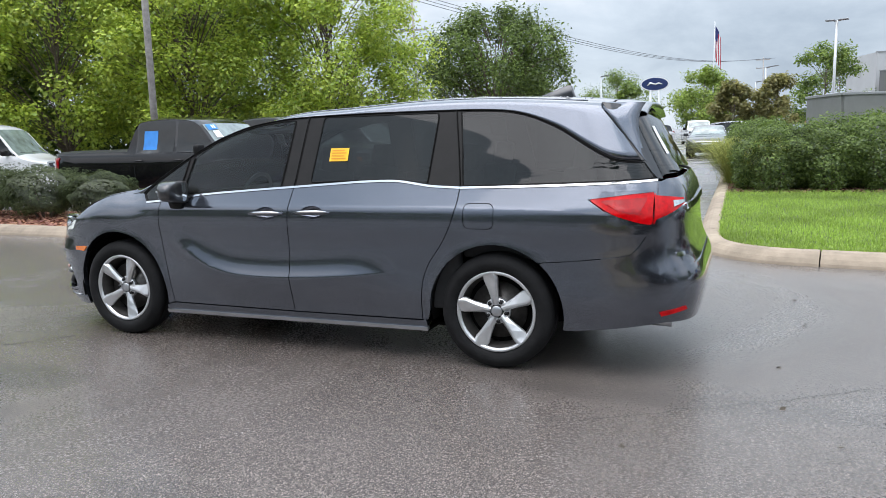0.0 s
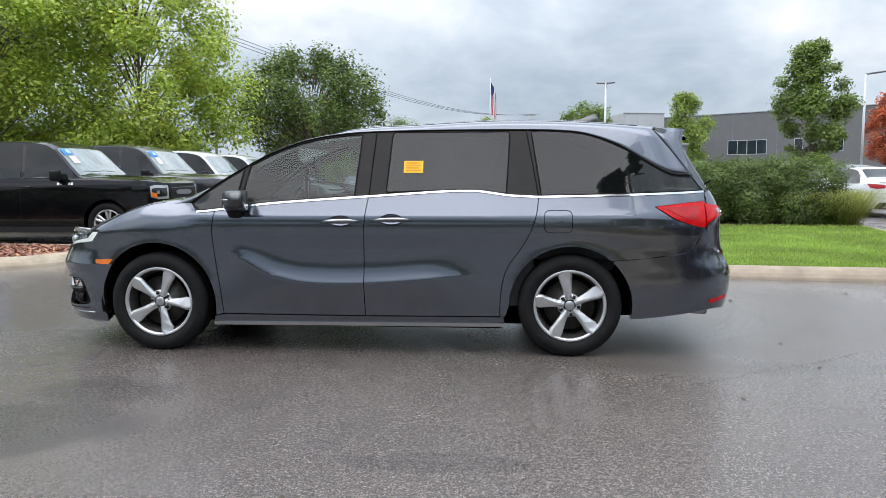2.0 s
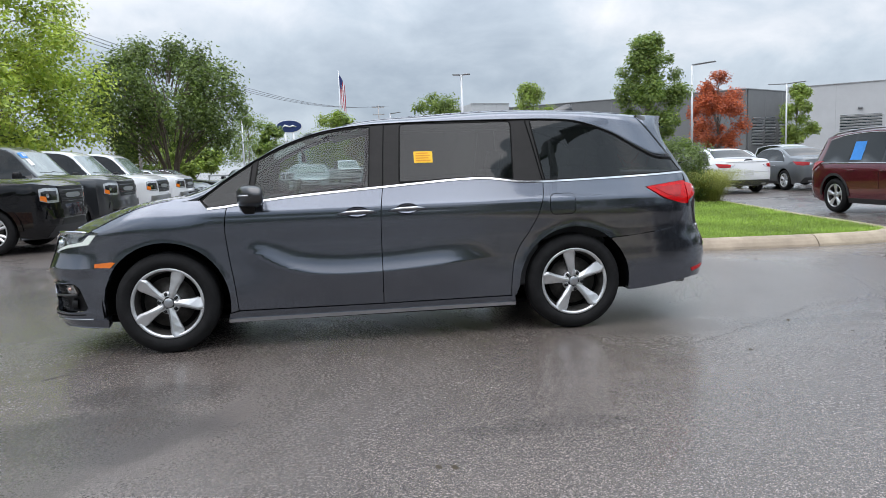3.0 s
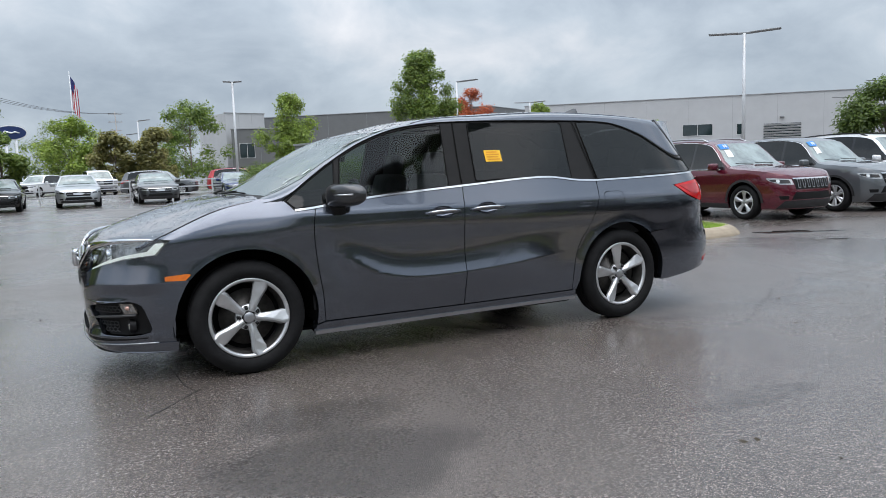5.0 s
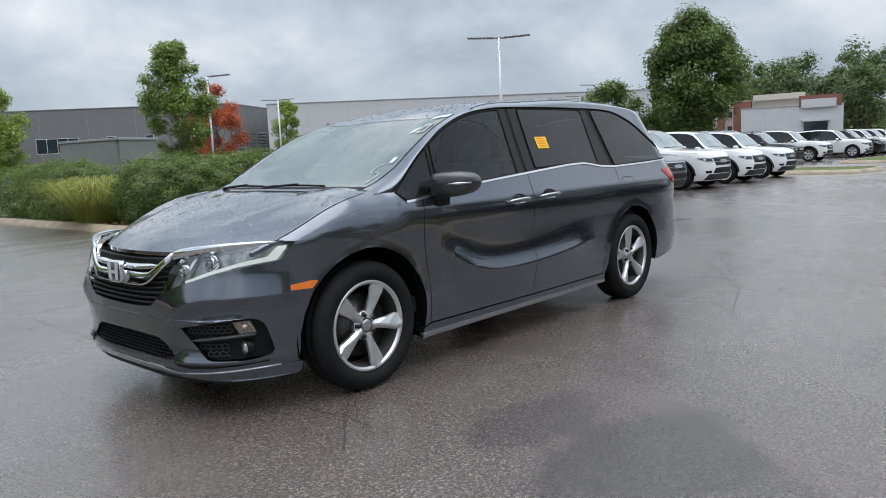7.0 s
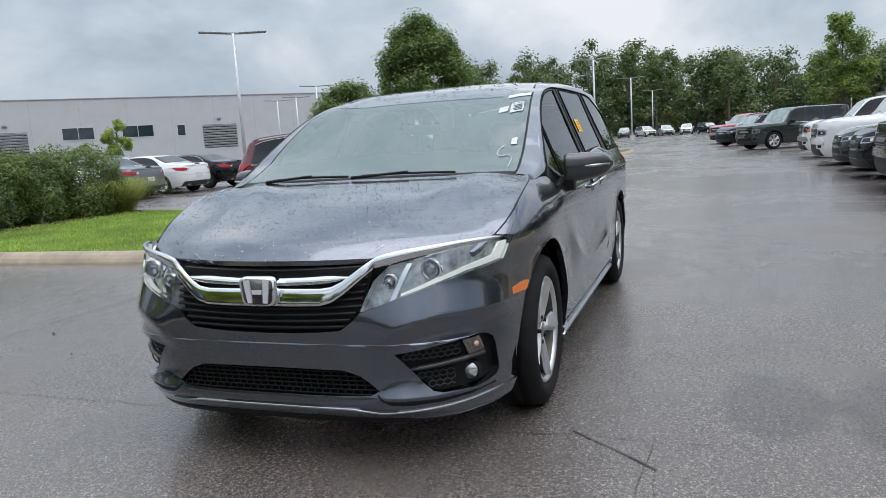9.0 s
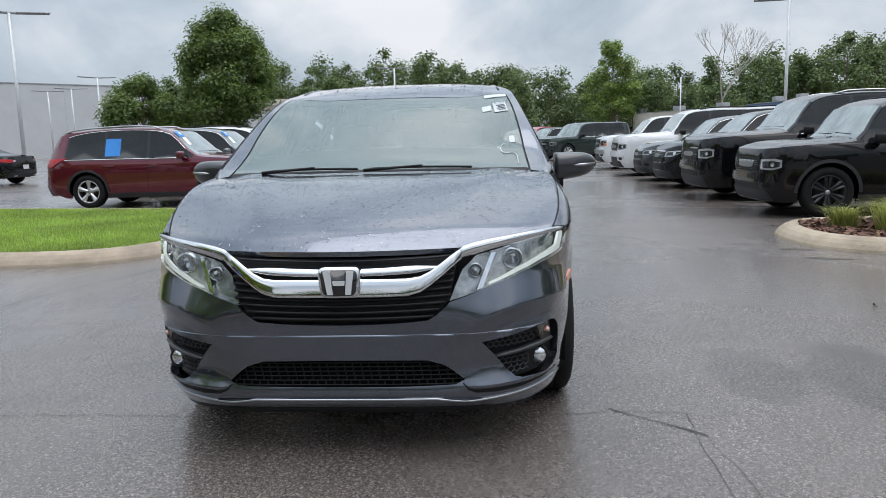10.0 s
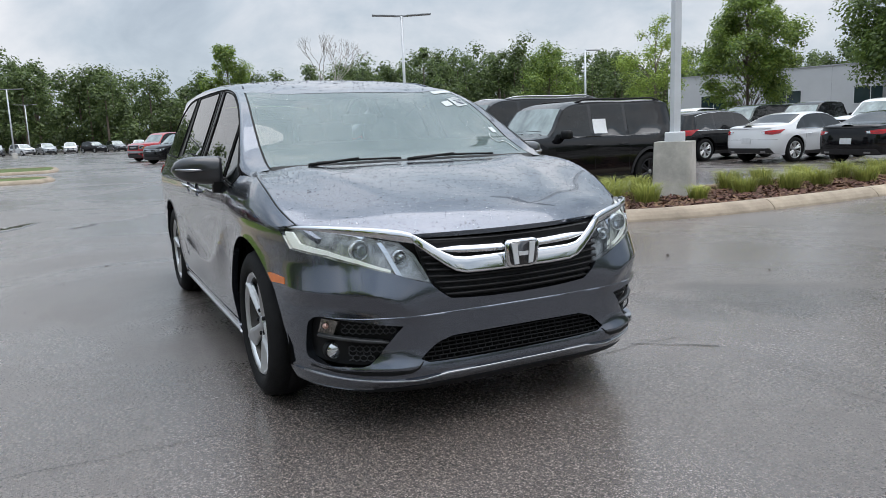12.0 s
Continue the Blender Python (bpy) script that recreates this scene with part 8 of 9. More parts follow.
def wall_box(name, label, p, q, h, depth, material, category="building", group="", joints=0):
    """A building along the line p to q: walls, coping, roof; the depth lies to the left of the way. Returns a placer for its front."""
    d = Vector((q[0] - p[0], q[1] - p[1], 0))
    l = d.length
    m = Matrix.Translation((p[0], p[1], 0)) @ Matrix.Rotation(math.atan2(d.y, d.x), 4, "Z")
    t = thing(name, label, category, m, group)
    part("wall", box_bm((l / 2, 0.15, h / 2), (l, 0.3, h)), material, t, smooth=False)
    part("wall", box_bm((0.15, depth / 2 + 0.15, h / 2), (0.3, depth - 0.3, h)), material, t, smooth=False)
    part("wall", box_bm((l - 0.15, depth / 2 + 0.15, h / 2), (0.3, depth - 0.3, h)), material, t, smooth=False)
    part("roof", box_bm((l / 2, depth / 2, h - 0.35), (l - 0.7, depth - 0.4, 0.2)), COPING, t, smooth=False)
    part("coping", box_bm((l / 2, 0.13, h + 0.06), (l + 0.15, 0.44, 0.12), 0.02), COPING, t, smooth=False)
    for k in range(joints):
        x = l * (k + 1) / (joints + 1)
        part("panel_joint", box_bm((x, -0.004, h / 2), (0.03, 0.008, h * 0.98)), COPING, t, smooth=False)

    def window(x, z, w, hh, panes=2):
        win = new("window")
        win.parent = t
        win.matrix_basis = Matrix.Translation((x, 0, z))
        part("pane", box_bm((w / 2, -0.006, hh / 2), (w, 0.02, hh)), WIN_DARK, win, smooth=False)
        for a, s in (((w / 2, -0.03, 0), (w + 0.12, 0.06, 0.07)), ((w / 2, -0.03, hh), (w + 0.12, 0.06, 0.07)), *(((w * i / panes, -0.03, hh / 2), (0.06, 0.06, hh)) for i in range(panes + 1))):
            part("window_frame", box_bm(a, s), FRAME_W, win, smooth=False)

    def louvre(x, z, w, hh, n):
        lv = new("louvre")
        lv.parent = t
        lv.matrix_basis = Matrix.Translation((x, 0, z))
        part("louvre_back", box_bm((w / 2, -0.006, hh / 2), (w, 0.02, hh)), WIN_DARK, lv, smooth=False)
        for i in range(n):
            part("slat", box_bm((w / 2, -0.06, hh * (i + 0.5) / n), (w, 0.08, hh / n * 0.62), 0, Matrix.Rotation(radians(30), 3, "X")), LOUVRE, lv, smooth=False)

    def lamp(x, z):
        part("wall_lamp", box_bm((x, -0.12, z), (0.5, 0.24, 0.25), 0.04), HEAD, t)

    return t, l, window, louvre, lamp


t, l, win, lou, wl = wall_box("grey_service_building", "dark grey flat-roofed building with strip windows", (24.6, 114.2), (53.6, 89.3), 9.9, 26, GREY_WALL, joints=5)
win(12.1, 4.0, 5.6, 2.0, 4)
for x, w in ((21.5, 1.1), (26.6, 1.1), (31.2, 1.6)):
    win(x, 4.2, w, 1.8, 1)
t, l, win, lou, wl = wall_box("grey_service_wing", "grey building wing with louvred bays", (54.0, 89.5), (66.0, 97.0), 9.9, 16, GREY_WALL, joints=2)
for x in (1.0, 4.6, 8.6):
    lou(x, 2.2, 2.9, 4.0, 9)
wall_box("pale_grey_annex", "pale grey end of the service building", (18.4, 104.4), (24.4, 106.0), 10.0, 9, PALE_WALL, joints=2)
t, l, win, lou, wl = wall_box("grey_office_wing", "low dark grey wing with a small window", (17.9, 98.2), (25.4, 96.6), 7.3, 6, GREY_WALL, joints=1)
win(1.0, 3.4, 2.0, 2.0, 2)
t, l, win, lou, wl = wall_box("white_hall", "long pale flat-roofed hall with dark windows and louvres", (55.7, 83.1), (97.0, 46.9), 9.3, 30, PALE_WALL, joints=9)
for x, w in ((14.3, 3.6), (21.2, 3.8)):
    win(x, 4.3, w, 1.5, 2)
win(28.0, 4.25, 1.0, 1.4, 1)
for x in (6.0, 31.3):
    lou(x, 2.4, 4.5, 3.1, 9)
    wl(x + 2.2, 6.3)
BRICK = mat("red_brown_brick", (0.20, 0.085, 0.06), 0.85, vary=0.2, scale=6, bump=0.3, bump_scale=14)
CREAM = mat("cream_stucco", (0.52, 0.48, 0.41), 0.85, vary=0.08, scale=1.5)
t, l, win, lou, wl = wall_box("cream_building", "cream and brick low building behind a white garage", (134.7, 53.5), (137.5, 38.0), 8.6, 20, CREAM, joints=2)
part("brick_tower", box_bm((1.6, -0.6, 4.4), (1.0, 1.2, 8.8)), BRICK, t, smooth=False)
part("brick_tower", box_bm((5.4, -0.6, 4.2), (3.0, 1.2, 8.4)), BRICK, t, smooth=False)
part("cornice", box_bm((11.5, -0.5, 8.9), (8.5, 1.0, 1.0)), CREAM, t, smooth=False)
for z in (3.0, 5.6):
    win(2.6, z, 0.9, 1.2, 1)
t, l, win, lou, wl = wall_box("white_garage", "white garage building with an open bay", (126.9, 45.3), (131.5, 30.3), 6.7, 16, PALE_WALL, joints=3)
part("parapet", box_bm((12.2, 0.3, 7.4), (6.4, 0.8, 1.9)), BRICK, t, smooth=False)
part("parapet", box_bm((12.0, -0.2, 7.0), (5.2, 0.5, 1.4)), PALE_WALL, t, smooth=False)
# dark panel drawn for the shade inside the open bay
part("bay_door", box_bm((11.6, -0.05, 2.0), (3.6, 0.1, 4.0)), WIN_DARK, t, smooth=False)
part("bay_canopy", box_bm((11.6, -0.4, 4.2), (4.2, 0.8, 0.35), 0.03), PALE_WALL, t, smooth=False)
t, l, win, lou, wl = wall_box("long_cream_building", "long low cream building with small windows", (172, -28), (131, -45.5), 5.4, 14, CREAM, joints=6)
for k in range(7):
    win(3 + 6 * k, 1.6, 2.2, 1.6, 1)
for k in range(3):
    part("roof_vent", box_bm((10 + 13 * k, 3, 6.0), (1.8, 1.8, 1.0), 0.05), COPING, t)
BLUE_WALL = mat("blue_sheet_wall", (0.10, 0.17, 0.30), 0.6, vary=0.08, scale=2)
t, l, win, lou, wl = wall_box("blue_shed", "blue metal-clad shed with roof vents", (130, -46), (109, -48), 5.6, 12, BLUE_WALL, joints=8)
for k in range(2):
    part("roof_vent", box_bm((5 + 8 * k, 3, 6.2), (1.4, 1.4, 1.0), 0.05), COPING, t)
t, l, win, lou, wl = wall_box("grey_store", "long grey building behind parked trucks", (62, -62), (22, -74), 6.2, 18, PALE_WALL, joints=6)
part("dark_wing", box_bm((30, -0.8, 3.4), (14, 1.6, 6.8)), GREY_WALL, t, smooth=False)
part("door_canopy", box_bm((30, -1.9, 4.0), (3, 0.9, 1.0), 0.05), BRICK, t)
for x in (4, 12, 20):
    win(x, 2.4, 3.0, 1.6, 2)

# masonry bin enclosure behind the hedge
ENCL = mat("grey_enclosure_panel", (0.20, 0.205, 0.20), 0.7, vary=0.10, scale=1.5, bump=0.1, bump_scale=20)
en = thing("bin_enclosure", "grey-green panelled bin enclosure behind the hedge", "enclosure", Matrix.Translation((5.35, 17.35, 0)))
for a, b in (((0, 0), (1.35, 0.45)), ((0, 0), (-0.65, 2.4)), ((-0.65, 2.4), (0.7, 2.85)), ((1.35, 0.45), (0.7, 2.85))):
    d = Vector((b[0] - a[0], b[1] - a[1], 0))
    c = Vector(((a[0] + b[0]) / 2, (a[1] + b[1]) / 2, 1.09))
    tn = Matrix.Rotation(math.atan2(d.y, d.x), 3, "Z")
    part("panel_wall", box_bm(c, (d.length, 0.12, 2.18), 0, tn), ENCL, en, smooth=False)
    part("cap_rail", box_bm(c + Vector((0, 0, 1.10)), (d.length + 0.1, 0.18, 0.07), 0.01, tn), COPING, en, smooth=False)
    for k in range(1, int(d.length / 1.2)):
        p = Vector((*a, 1.05)) + d * k * 1.2 / d.length + Vector((d.y, -d.x, 0)).normalized() * 0.063
        part("panel_batten", box_bm(p, (0.05, 0.012, 2.0), 0, tn), COPING, en, smooth=False)

# ---- parked vehicles ----
WHITE = car_paint("white_paint", (0.72, 0.73, 0.74), 0.0, 0.3, 0.02)
BLACK = car_paint("black_paint", (0.004, 0.004, 0.005), 0.0, 0.2, 0.2, 0.75, 0.05)
MAROON = car_paint("maroon_paint", (0.105, 0.004, 0.017), 0.35, 0.26, 0.15)
GREY = car_paint("mid_grey_paint", (0.13, 0.14, 0.15), 0.5, 0.3, 0.15)
DARKGREY = car_paint("charcoal_paint", (0.04, 0.043, 0.047), 0.5, 0.28, 0.15)
SILVER = car_paint("silver_paint", (0.40, 0.42, 0.44), 0.6, 0.3, 0.12)
BLUE = car_paint("dark_blue_paint", (0.012, 0.03, 0.11), 0.4, 0.26, 0.15)
RED = car_paint("red_paint", (0.42, 0.015, 0.02), 0.2, 0.28, 0.1)
GREEN = car_paint("dark_green_paint", (0.02, 0.035, 0.03), 0.4, 0.26, 0.15)
S_, N_, E_ = 90, -90, 180  # noses to the south (-y), north (+y), east (+x)

# trucks in the west row
vehicle("pickup_truck", "black crew-cab pickup truck with a blue window card", "pickup truck", "pickup", 6.2, 2.03, 1.96, BLACK, pose(-8.25, 7.75, 0, 0, 0, E_), R=0.40, axles=(0.165, 0.79), chrome="", plate="", price=1, tag=[(1, 0.02, 0.36, 0.40, BLUE_PRINT)], group="parked trucks")
vehicle("pickup_truck", "dark grey crew-cab pickup truck", "pickup truck", "pickup", 5.9, 2.15, 2.0, DARKGREY, pose(-8.0, 10.8, 0, 0, 0, E_), R=0.42, axles=(0.165, 0.79), chrome="", plate="", clad=True, wheel="dark", price=1, group="parked trucks")
vehicle("pickup_truck", "white crew-cab pickup truck", "pickup truck", "pickup", 5.9, 2.03, 1.96, WHITE, pose(-8.0, 14.0, 0, 0, 0, E_), R=0.40, axles=(0.165, 0.79), plate="", group="parked trucks")
vehicle("pickup_truck", "white crew-cab pickup truck", "pickup truck", "pickup", 5.9, 2.03, 1.94, WHITE, pose(-8.0, 17.2, 0, 0, 0, E_), R=0.40, axles=(0.165, 0.79), plate="", group="parked trucks")
for k, (p, y) in enumerate(((DARKGREY, 20.4), (SILVER, 23.5), (BLACK, 26.6))):
    vehicle("sedan", "dark sedan in the truck row" if p is not SILVER else "silver sedan in the truck row", "car", "sedan", 4.8, 1.85, 1.47, p, pose(-7.9, y, 0, 0, 0, E_), plate="")
vehicle("cargo_van", "plain white cargo van behind a rail fence", "van", "cargo", 5.7, 2.0, 2.08, WHITE, pose(-16.9, 9.0, 0, 0, 0, 205), R=0.37, axles=(0.17, 0.78), chrome="", plate="")

# north row facing the drive
for lab, kind, L, W, H, p, x, y, o in (
    ("black low coupe facing the drive", "sedan", 4.8, 1.92, 1.38, BLACK, -5.2, 31.2, {}),
    ("silver sedan facing the drive", "sedan", 4.87, 1.85, 1.48, SILVER, -2.1, 33.0, {}),
    ("charcoal sedan facing the drive", "sedan", 4.87, 1.85, 1.48, DARKGREY, 1.35, 33.6, {}),
    ("dark blue coupe facing the drive", "sedan", 4.8, 1.92, 1.40, BLUE, 5.9, 36.8, {}),
):
    vehicle("sedan", lab, "car", kind, L, W, H, p, pose(x, y, 0, 0, 0, S_), plate="", **o)
vehicle("suv", "red sport utility car beyond the drive", "car", "suv", 4.8, 1.9, 1.72, RED, pose(8.8, 49, 0, 0, 0, 160), rails=True)
vehicle("suv", "grey sport utility car beyond the drive", "car", "suv", 4.8, 1.9, 1.70, GREY, pose(3.0, 47, 0, 0, 0, 160))
vehicle("pickup_truck", "white pickup truck beyond the drive", "pickup truck", "pickup", 5.8, 2.0, 1.9, WHITE, pose(-0.5, 58, 0, 0, 0, 100), R=0.39)
vehicle("suv", "white sport utility car beyond the drive", "car", "suv", 4.8, 1.9, 1.7, WHITE, pose(-4.5, 62, 0, 0, 0, 60))

# rear-on row behind the lawn island
vehicle("sedan", "white sedan with red tail lamps, seen from behind", "car", "sedan", 4.85, 1.82, 1.47, WHITE, pose(12.4, 18.2, 0, 0, 0, N_), wheel="five", R=0.33)
vehicle("sedan", "grey sedan with a bright window strip, seen from behind", "car", "sedan", 4.9, 1.85, 1.45, GREY, pose(15.2, 18.4, 0, 0, 0, N_), R=0.34)
vehicle("sedan", "white sedan with red tail lamps, seen from behind", "car", "sedan", 4.88, 1.86, 1.45, WHITE, pose(18.0, 18.6, 0, 0, 0, N_), R=0.34)
vehicle("sedan", "black fastback sedan seen from behind", "car", "sedan", 4.9, 1.9, 1.42, BLACK, pose(20.9, 18.8, 0, 0, 0, N_), wheel="dark", R=0.35)
for k, (p, lab) in enumerate(((GREY, "grey"), (WHITE, "white"), (SILVER, "silver"), (WHITE, "white"), (BLACK, "black"), (WHITE, "white"))):
    vehicle("sedan" if k % 2 else "suv", lab + " parked car in the far row", "car", "sedan" if k % 2 else "suv", 4.8, 1.86, 1.46 if k % 2 else 1.68, p, pose(17 + 3.0 * k, 30.5, 0, 0, 0, S_ if k % 3 else N_))

# row along the drive, noses to the south
vehicle("suv", "maroon sport utility car with a blue window card", "car", "suv", 4.75, 1.86, 1.68, MAROON, pose(10.68, 6.5, 0, 0, 0, S_), R=0.355, axles=(0.195, 0.78), rails="bright", slots=7, clad=True, price=1, tag=[(1, 0.60, 0.33, 0.36, BLUE_PRINT)], wheel="five")
vehicle("suv", "grey sport utility car in the front row", "car", "suv", 4.66, 1.84, 1.70, GREY, pose(13.6, 6.55, 0, 0, 0, S_), R=0.355, axles=(0.195, 0.78), clad=True, price=1)
vehicle("suv", "large white sport utility car with dark roof rails", "car", "suv", 5.05, 2.0, 1.78, WHITE, pose(16.6, 6.8, 0, 0, 0, S_), R=0.385, axles=(0.18, 0.78), rails=True, clad=True)
vehicle("suv", "white sport utility car in the front row", "car", "suv", 4.65, 1.84, 1.70, WHITE, pose(19.5, 6.6, 0, 0, 0, S_), R=0.36, clad=True)
vehicle("suv", "white compact sport utility car in the front row", "car", "suv", 4.5, 1.86, 1.66, WHITE, pose(22.4, 6.5, 0, 0, 0, S_), R=0.36, rails="bright", clad=True)
vehicle("suv", "dark sport utility car in the front row", "car", "suv", 4.8, 1.9, 1.74, DARKGREY, pose(36.5, 10.6, 0, 0, 0, S_), R=0.37, rails=True)
vehicle("suv", "white sport utility car in the front row", "car", "suv", 4.9, 1.95, 1.78, WHITE, pose(40.0, 10.2, 0, 0, 0, S_), R=0.38, clad=True)
for k, (p, lab) in enumerate(((WHITE, "white"), (BLACK, "black"), (WHITE, "white"), (SILVER, "silver"), (WHITE, "white"))):
    vehicle("suv", lab + " parked sport utility car", "car", "suv", 4.8, 1.92, 1.74, p, pose(46 + 3.1 * k, 9.5, 0, 0, 0, S_), R=0.37)
for k, (p, lab) in enumerate(((WHITE, "white"), (GREY, "grey"), (BLACK, "black"), (WHITE, "white"), (SILVER, "silver"), (WHITE, "white"), (GREY, "grey"))):
    vehicle("suv", lab + " car at the far end of the drive", "car", "suv", 4.8, 1.9, 1.7, p, pose(120 + 1.2 * (k % 2), -8 + 3.2 * k, 0, 0, 0, 15 * (k % 3)))

# row of dark cars, noses to the north
vehicle("suv", "black boxy sport utility car with a paper in the window", "car", "boxy", 4.39, 1.89, 1.72, BLACK, pose(6.55, -6.75, 0, 0, 0, N_), R=0.37, axles=(0.195, 0.80), wheel="dark", rails=True, clad=True, chrome="", lamp_bar=True, plate="", tag=[(-1, 0.02, 0.30, 0.26, PAPER)])
vehicle("suv", "large black sport utility car with a tall grille", "car", "boxy", 5.3, 2.03, 1.93, BLACK, pose(9.5, -7.1, 0, 0, 0, N_), R=0.40, axles=(0.185, 0.775), rails="bright")
vehicle("suv", "black sport utility car with chrome grille bars", "car", "suv", 5.0, 1.98, 1.74, BLACK, pose(12.5, -7.0, 0, 0, 0, N_), R=0.38)
vehicle("suv", "charcoal sport utility car in the dark row", "car", "suv", 4.9, 1.93, 1.68, DARKGREY, pose(15.2, -7.0, 0, 0, 0, N_), R=0.37)
vehicle("suv", "large white sport utility car in the dark row", "car", "boxy", 5.33, 2.03, 1.95, WHITE, pose(18.1, -7.1, 0, 0, 0, N_), R=0.40, axles=(0.185, 0.775), rails=True)
vehicle("pickup_truck", "white pickup truck with black wheels", "pickup truck", "pickup", 5.4, 1.95, 1.88, WHITE, pose(22.9, -7.3, 0, 0, 0, N_), R=0.40, wheel="dark", clad=True)
vehicle("suv", "dark green sport utility car farther along the row", "car", "boxy", 5.2, 2.0, 1.88, GREEN, pose(34, -5.5, 0, 0, 0, -60), R=0.40)
vehicle("suv", "black sport utility car farther along the row", "car", "suv", 5.0, 1.95, 1.75, BLACK, pose(42, -4.5, 0, 0, 0, -60), R=0.38)
vehicle("pickup_truck", "red pickup truck farther along the row", "pickup truck", "pickup", 5.6, 2.0, 1.9, RED, pose(50, -4.5, 0, 0, 0, -60), R=0.39)

# rear-on row behind the lamp post island
vehicle("suv", "black coupe-like sport utility car seen from behind", "car", "suv", 4.5, 1.9, 1.60, BLACK, pose(13.1, -17.6, 0, 0, 0, S_), R=0.36)
vehicle("sedan", "white fastback sedan with slim red tail lamps", "car", "sedan", 4.78, 1.85, 1.44, WHITE, pose(10.3, -18.3, 0, 0, 0, S_), R=0.36)
vehicle("sedan", "black sports coupe with barred tail lamps", "car", "sedan", 4.8, 1.92, 1.38, BLACK, pose(7.4, -18.6, 0, 0, 0, S_), wheel="dark", R=0.35)
vehicle("suv", "dark sport utility car seen from behind", "car", "suv", 4.6, 1.88, 1.64, DARKGREY, pose(16.0, -17.2, 0, 0, 0, S_), R=0.36)
# trucks beyond, noses to the north
for k, (p, lab, kd) in enumerate(((WHITE, "white pickup truck in the back row", "pickup"), (WHITE, "white pickup truck in the back row", "pickup"), (WHITE, "white pickup truck in the back row", "pickup"), (BLACK, "black pickup truck in the back row", "pickup"), (GREEN, "dark green sport utility car in the back row", "boxy"), (WHITE, "white pickup truck in the back row", "pickup"), (BLACK, "black pickup truck in the back row", "pickup"))):
    vehicle("pickup_truck" if kd == "pickup" else "suv", lab, "pickup truck" if kd == "pickup" else "car", kd, 5.8, 2.03, 1.95, p, pose(7.6 + 3.3 * k, -29.5 + 0.3 * k, 0, 0, 0, N_), R=0.40, group="back row trucks")

# rail fence beside the drive
rf = thing("rail_fence", "pale metal rail fence along the drive", "fence", Matrix.Translation((-8, 36.5, 0)))
for k in range(8):
    part("post", box_bm((2.1 * k, 0, 0.55), (0.07, 0.07, 1.1)), POST, rf, smooth=False)
for z in (0.35, 0.7, 1.05):
    part("rail", box_bm((7.4, 0, z), (14.9, 0.05, 0.06)), POST, rf, smooth=False)
rf2 = thing("rail_fence", "pale metal rail fence in front of the van", "fence", Matrix.Translation((-26, 6.55, 0)))
for k in range(7):
    part("post", box_bm((2.1 * k, 0, 0.5), (0.07, 0.07, 1.0)), POST, rf2, smooth=False)
for z in (0.6, 0.98):
    part("rail", box_bm((6.3, 0, z), (12.8, 0.05, 0.07)), POST, rf2, smooth=False)

# ---- trees ----
tree("tall tree with drooping bright green leaves", -13.8, 23.5, 12.5, 9.0, "spring", 1, trunk=0.10, clumps=130, per=420, size=0.125, cr=0.82, droop=0.05, group="roadside trees")
tree("tall bright green roadside tree", -18.8, 20.5, 13.5, 9.5, "spring", 2, trunk=0.10, clumps=125, per=400, size=0.13, cr=0.82, droop=0.04, group="roadside trees")
tree("tall bright green roadside tree", -24.5, 19.0, 13.5, 10.0, "spring", 3, trunk=0.10, clumps=115, per=360, size=0.14, cr=0.82, droop=0.04, group="roadside trees")
tree("tall green roadside tree", -31.0, 20.0, 14.0, 11.0, "mid", 4, trunk=0.08, clumps=80, per=260, size=0.20, group="roadside trees")
tree("tall green roadside tree", -38.0, 19.0, 14.0, 11.0, "mid", 5, trunk=0.08, clumps=70, per=240, size=0.20, group="roadside trees")
tree("dark green tree behind the roadside trees", -26.0, 30.0, 14.0, 12.0, "deep", 6, trunk=0.06, clumps=70, per=240, size=0.22, group="roadside trees")
tree("dark green tree behind the roadside trees", -36.0, 30.0, 14.0, 13.0, "deep", 7, trunk=0.06, clumps=70, per=240, size=0.22, group="roadside trees")
tree("dark green tree behind the roadside trees", -47.0, 25.0, 14.0, 13.0, "deep", 8, trunk=0.06, clumps=60, per=240, size=0.22, group="roadside trees")
for k in range(7):
    shrub("undergrowth", "dark green undergrowth beneath the roadside trees", [(-15 - 5.2 * k, 24.5 - 0.4 * k, 1.6, 3.0, 1.2, 1.7)], "deep", 60 + k, 5000, 0.11, "undergrowth", "undergrowth")
tree("round-crowned dark green tree with many stems", -9.0, 32.2, 7.9, 8.8, "hedge", 9, trunk=0.30, clumps=120, per=260, size=0.13, cr=0.72, stems=9, r0=0.13, squat=0.6)
tree("slender green tree with open crown", 18.7, 38.9, 9.1, 4.6, "mid", 10, trunk=0.20, clumps=60, per=230, size=0.13)
tree("small red autumn tree before a grey wall", 36.6, 64.3, 9.6, 6.2, "red", 11, trunk=0.22, clumps=42, per=200, size=0.17)
tree("young green tree before the annex", 22.0, 83.8, 11.0, 7.6, "olive", 12, trunk=0.14, clumps=45, per=180, size=0.22)
tree("young yellow-green tree beside the hall", 44.0, 62.5, 8.4, 4.4, "olive", 13, trunk=0.16, clumps=34, per=160, size=0.17)
tree("dense round green tree", 39.2, 15.2, 9.2, 6.2, "deep", 14, trunk=0.18, clumps=95, per=300, size=0.14)
tree("low dense green tree", 37.2, 19.5, 5.4, 5.2, "deep", 15, trunk=0.16, clumps=44, per=260, size=0.14)
tree("young yellow-green tree in the lot", 40.5, 41.0, 4.6, 2.6, "olive", 16, trunk=0.18, clumps=26, per=140, size=0.13)
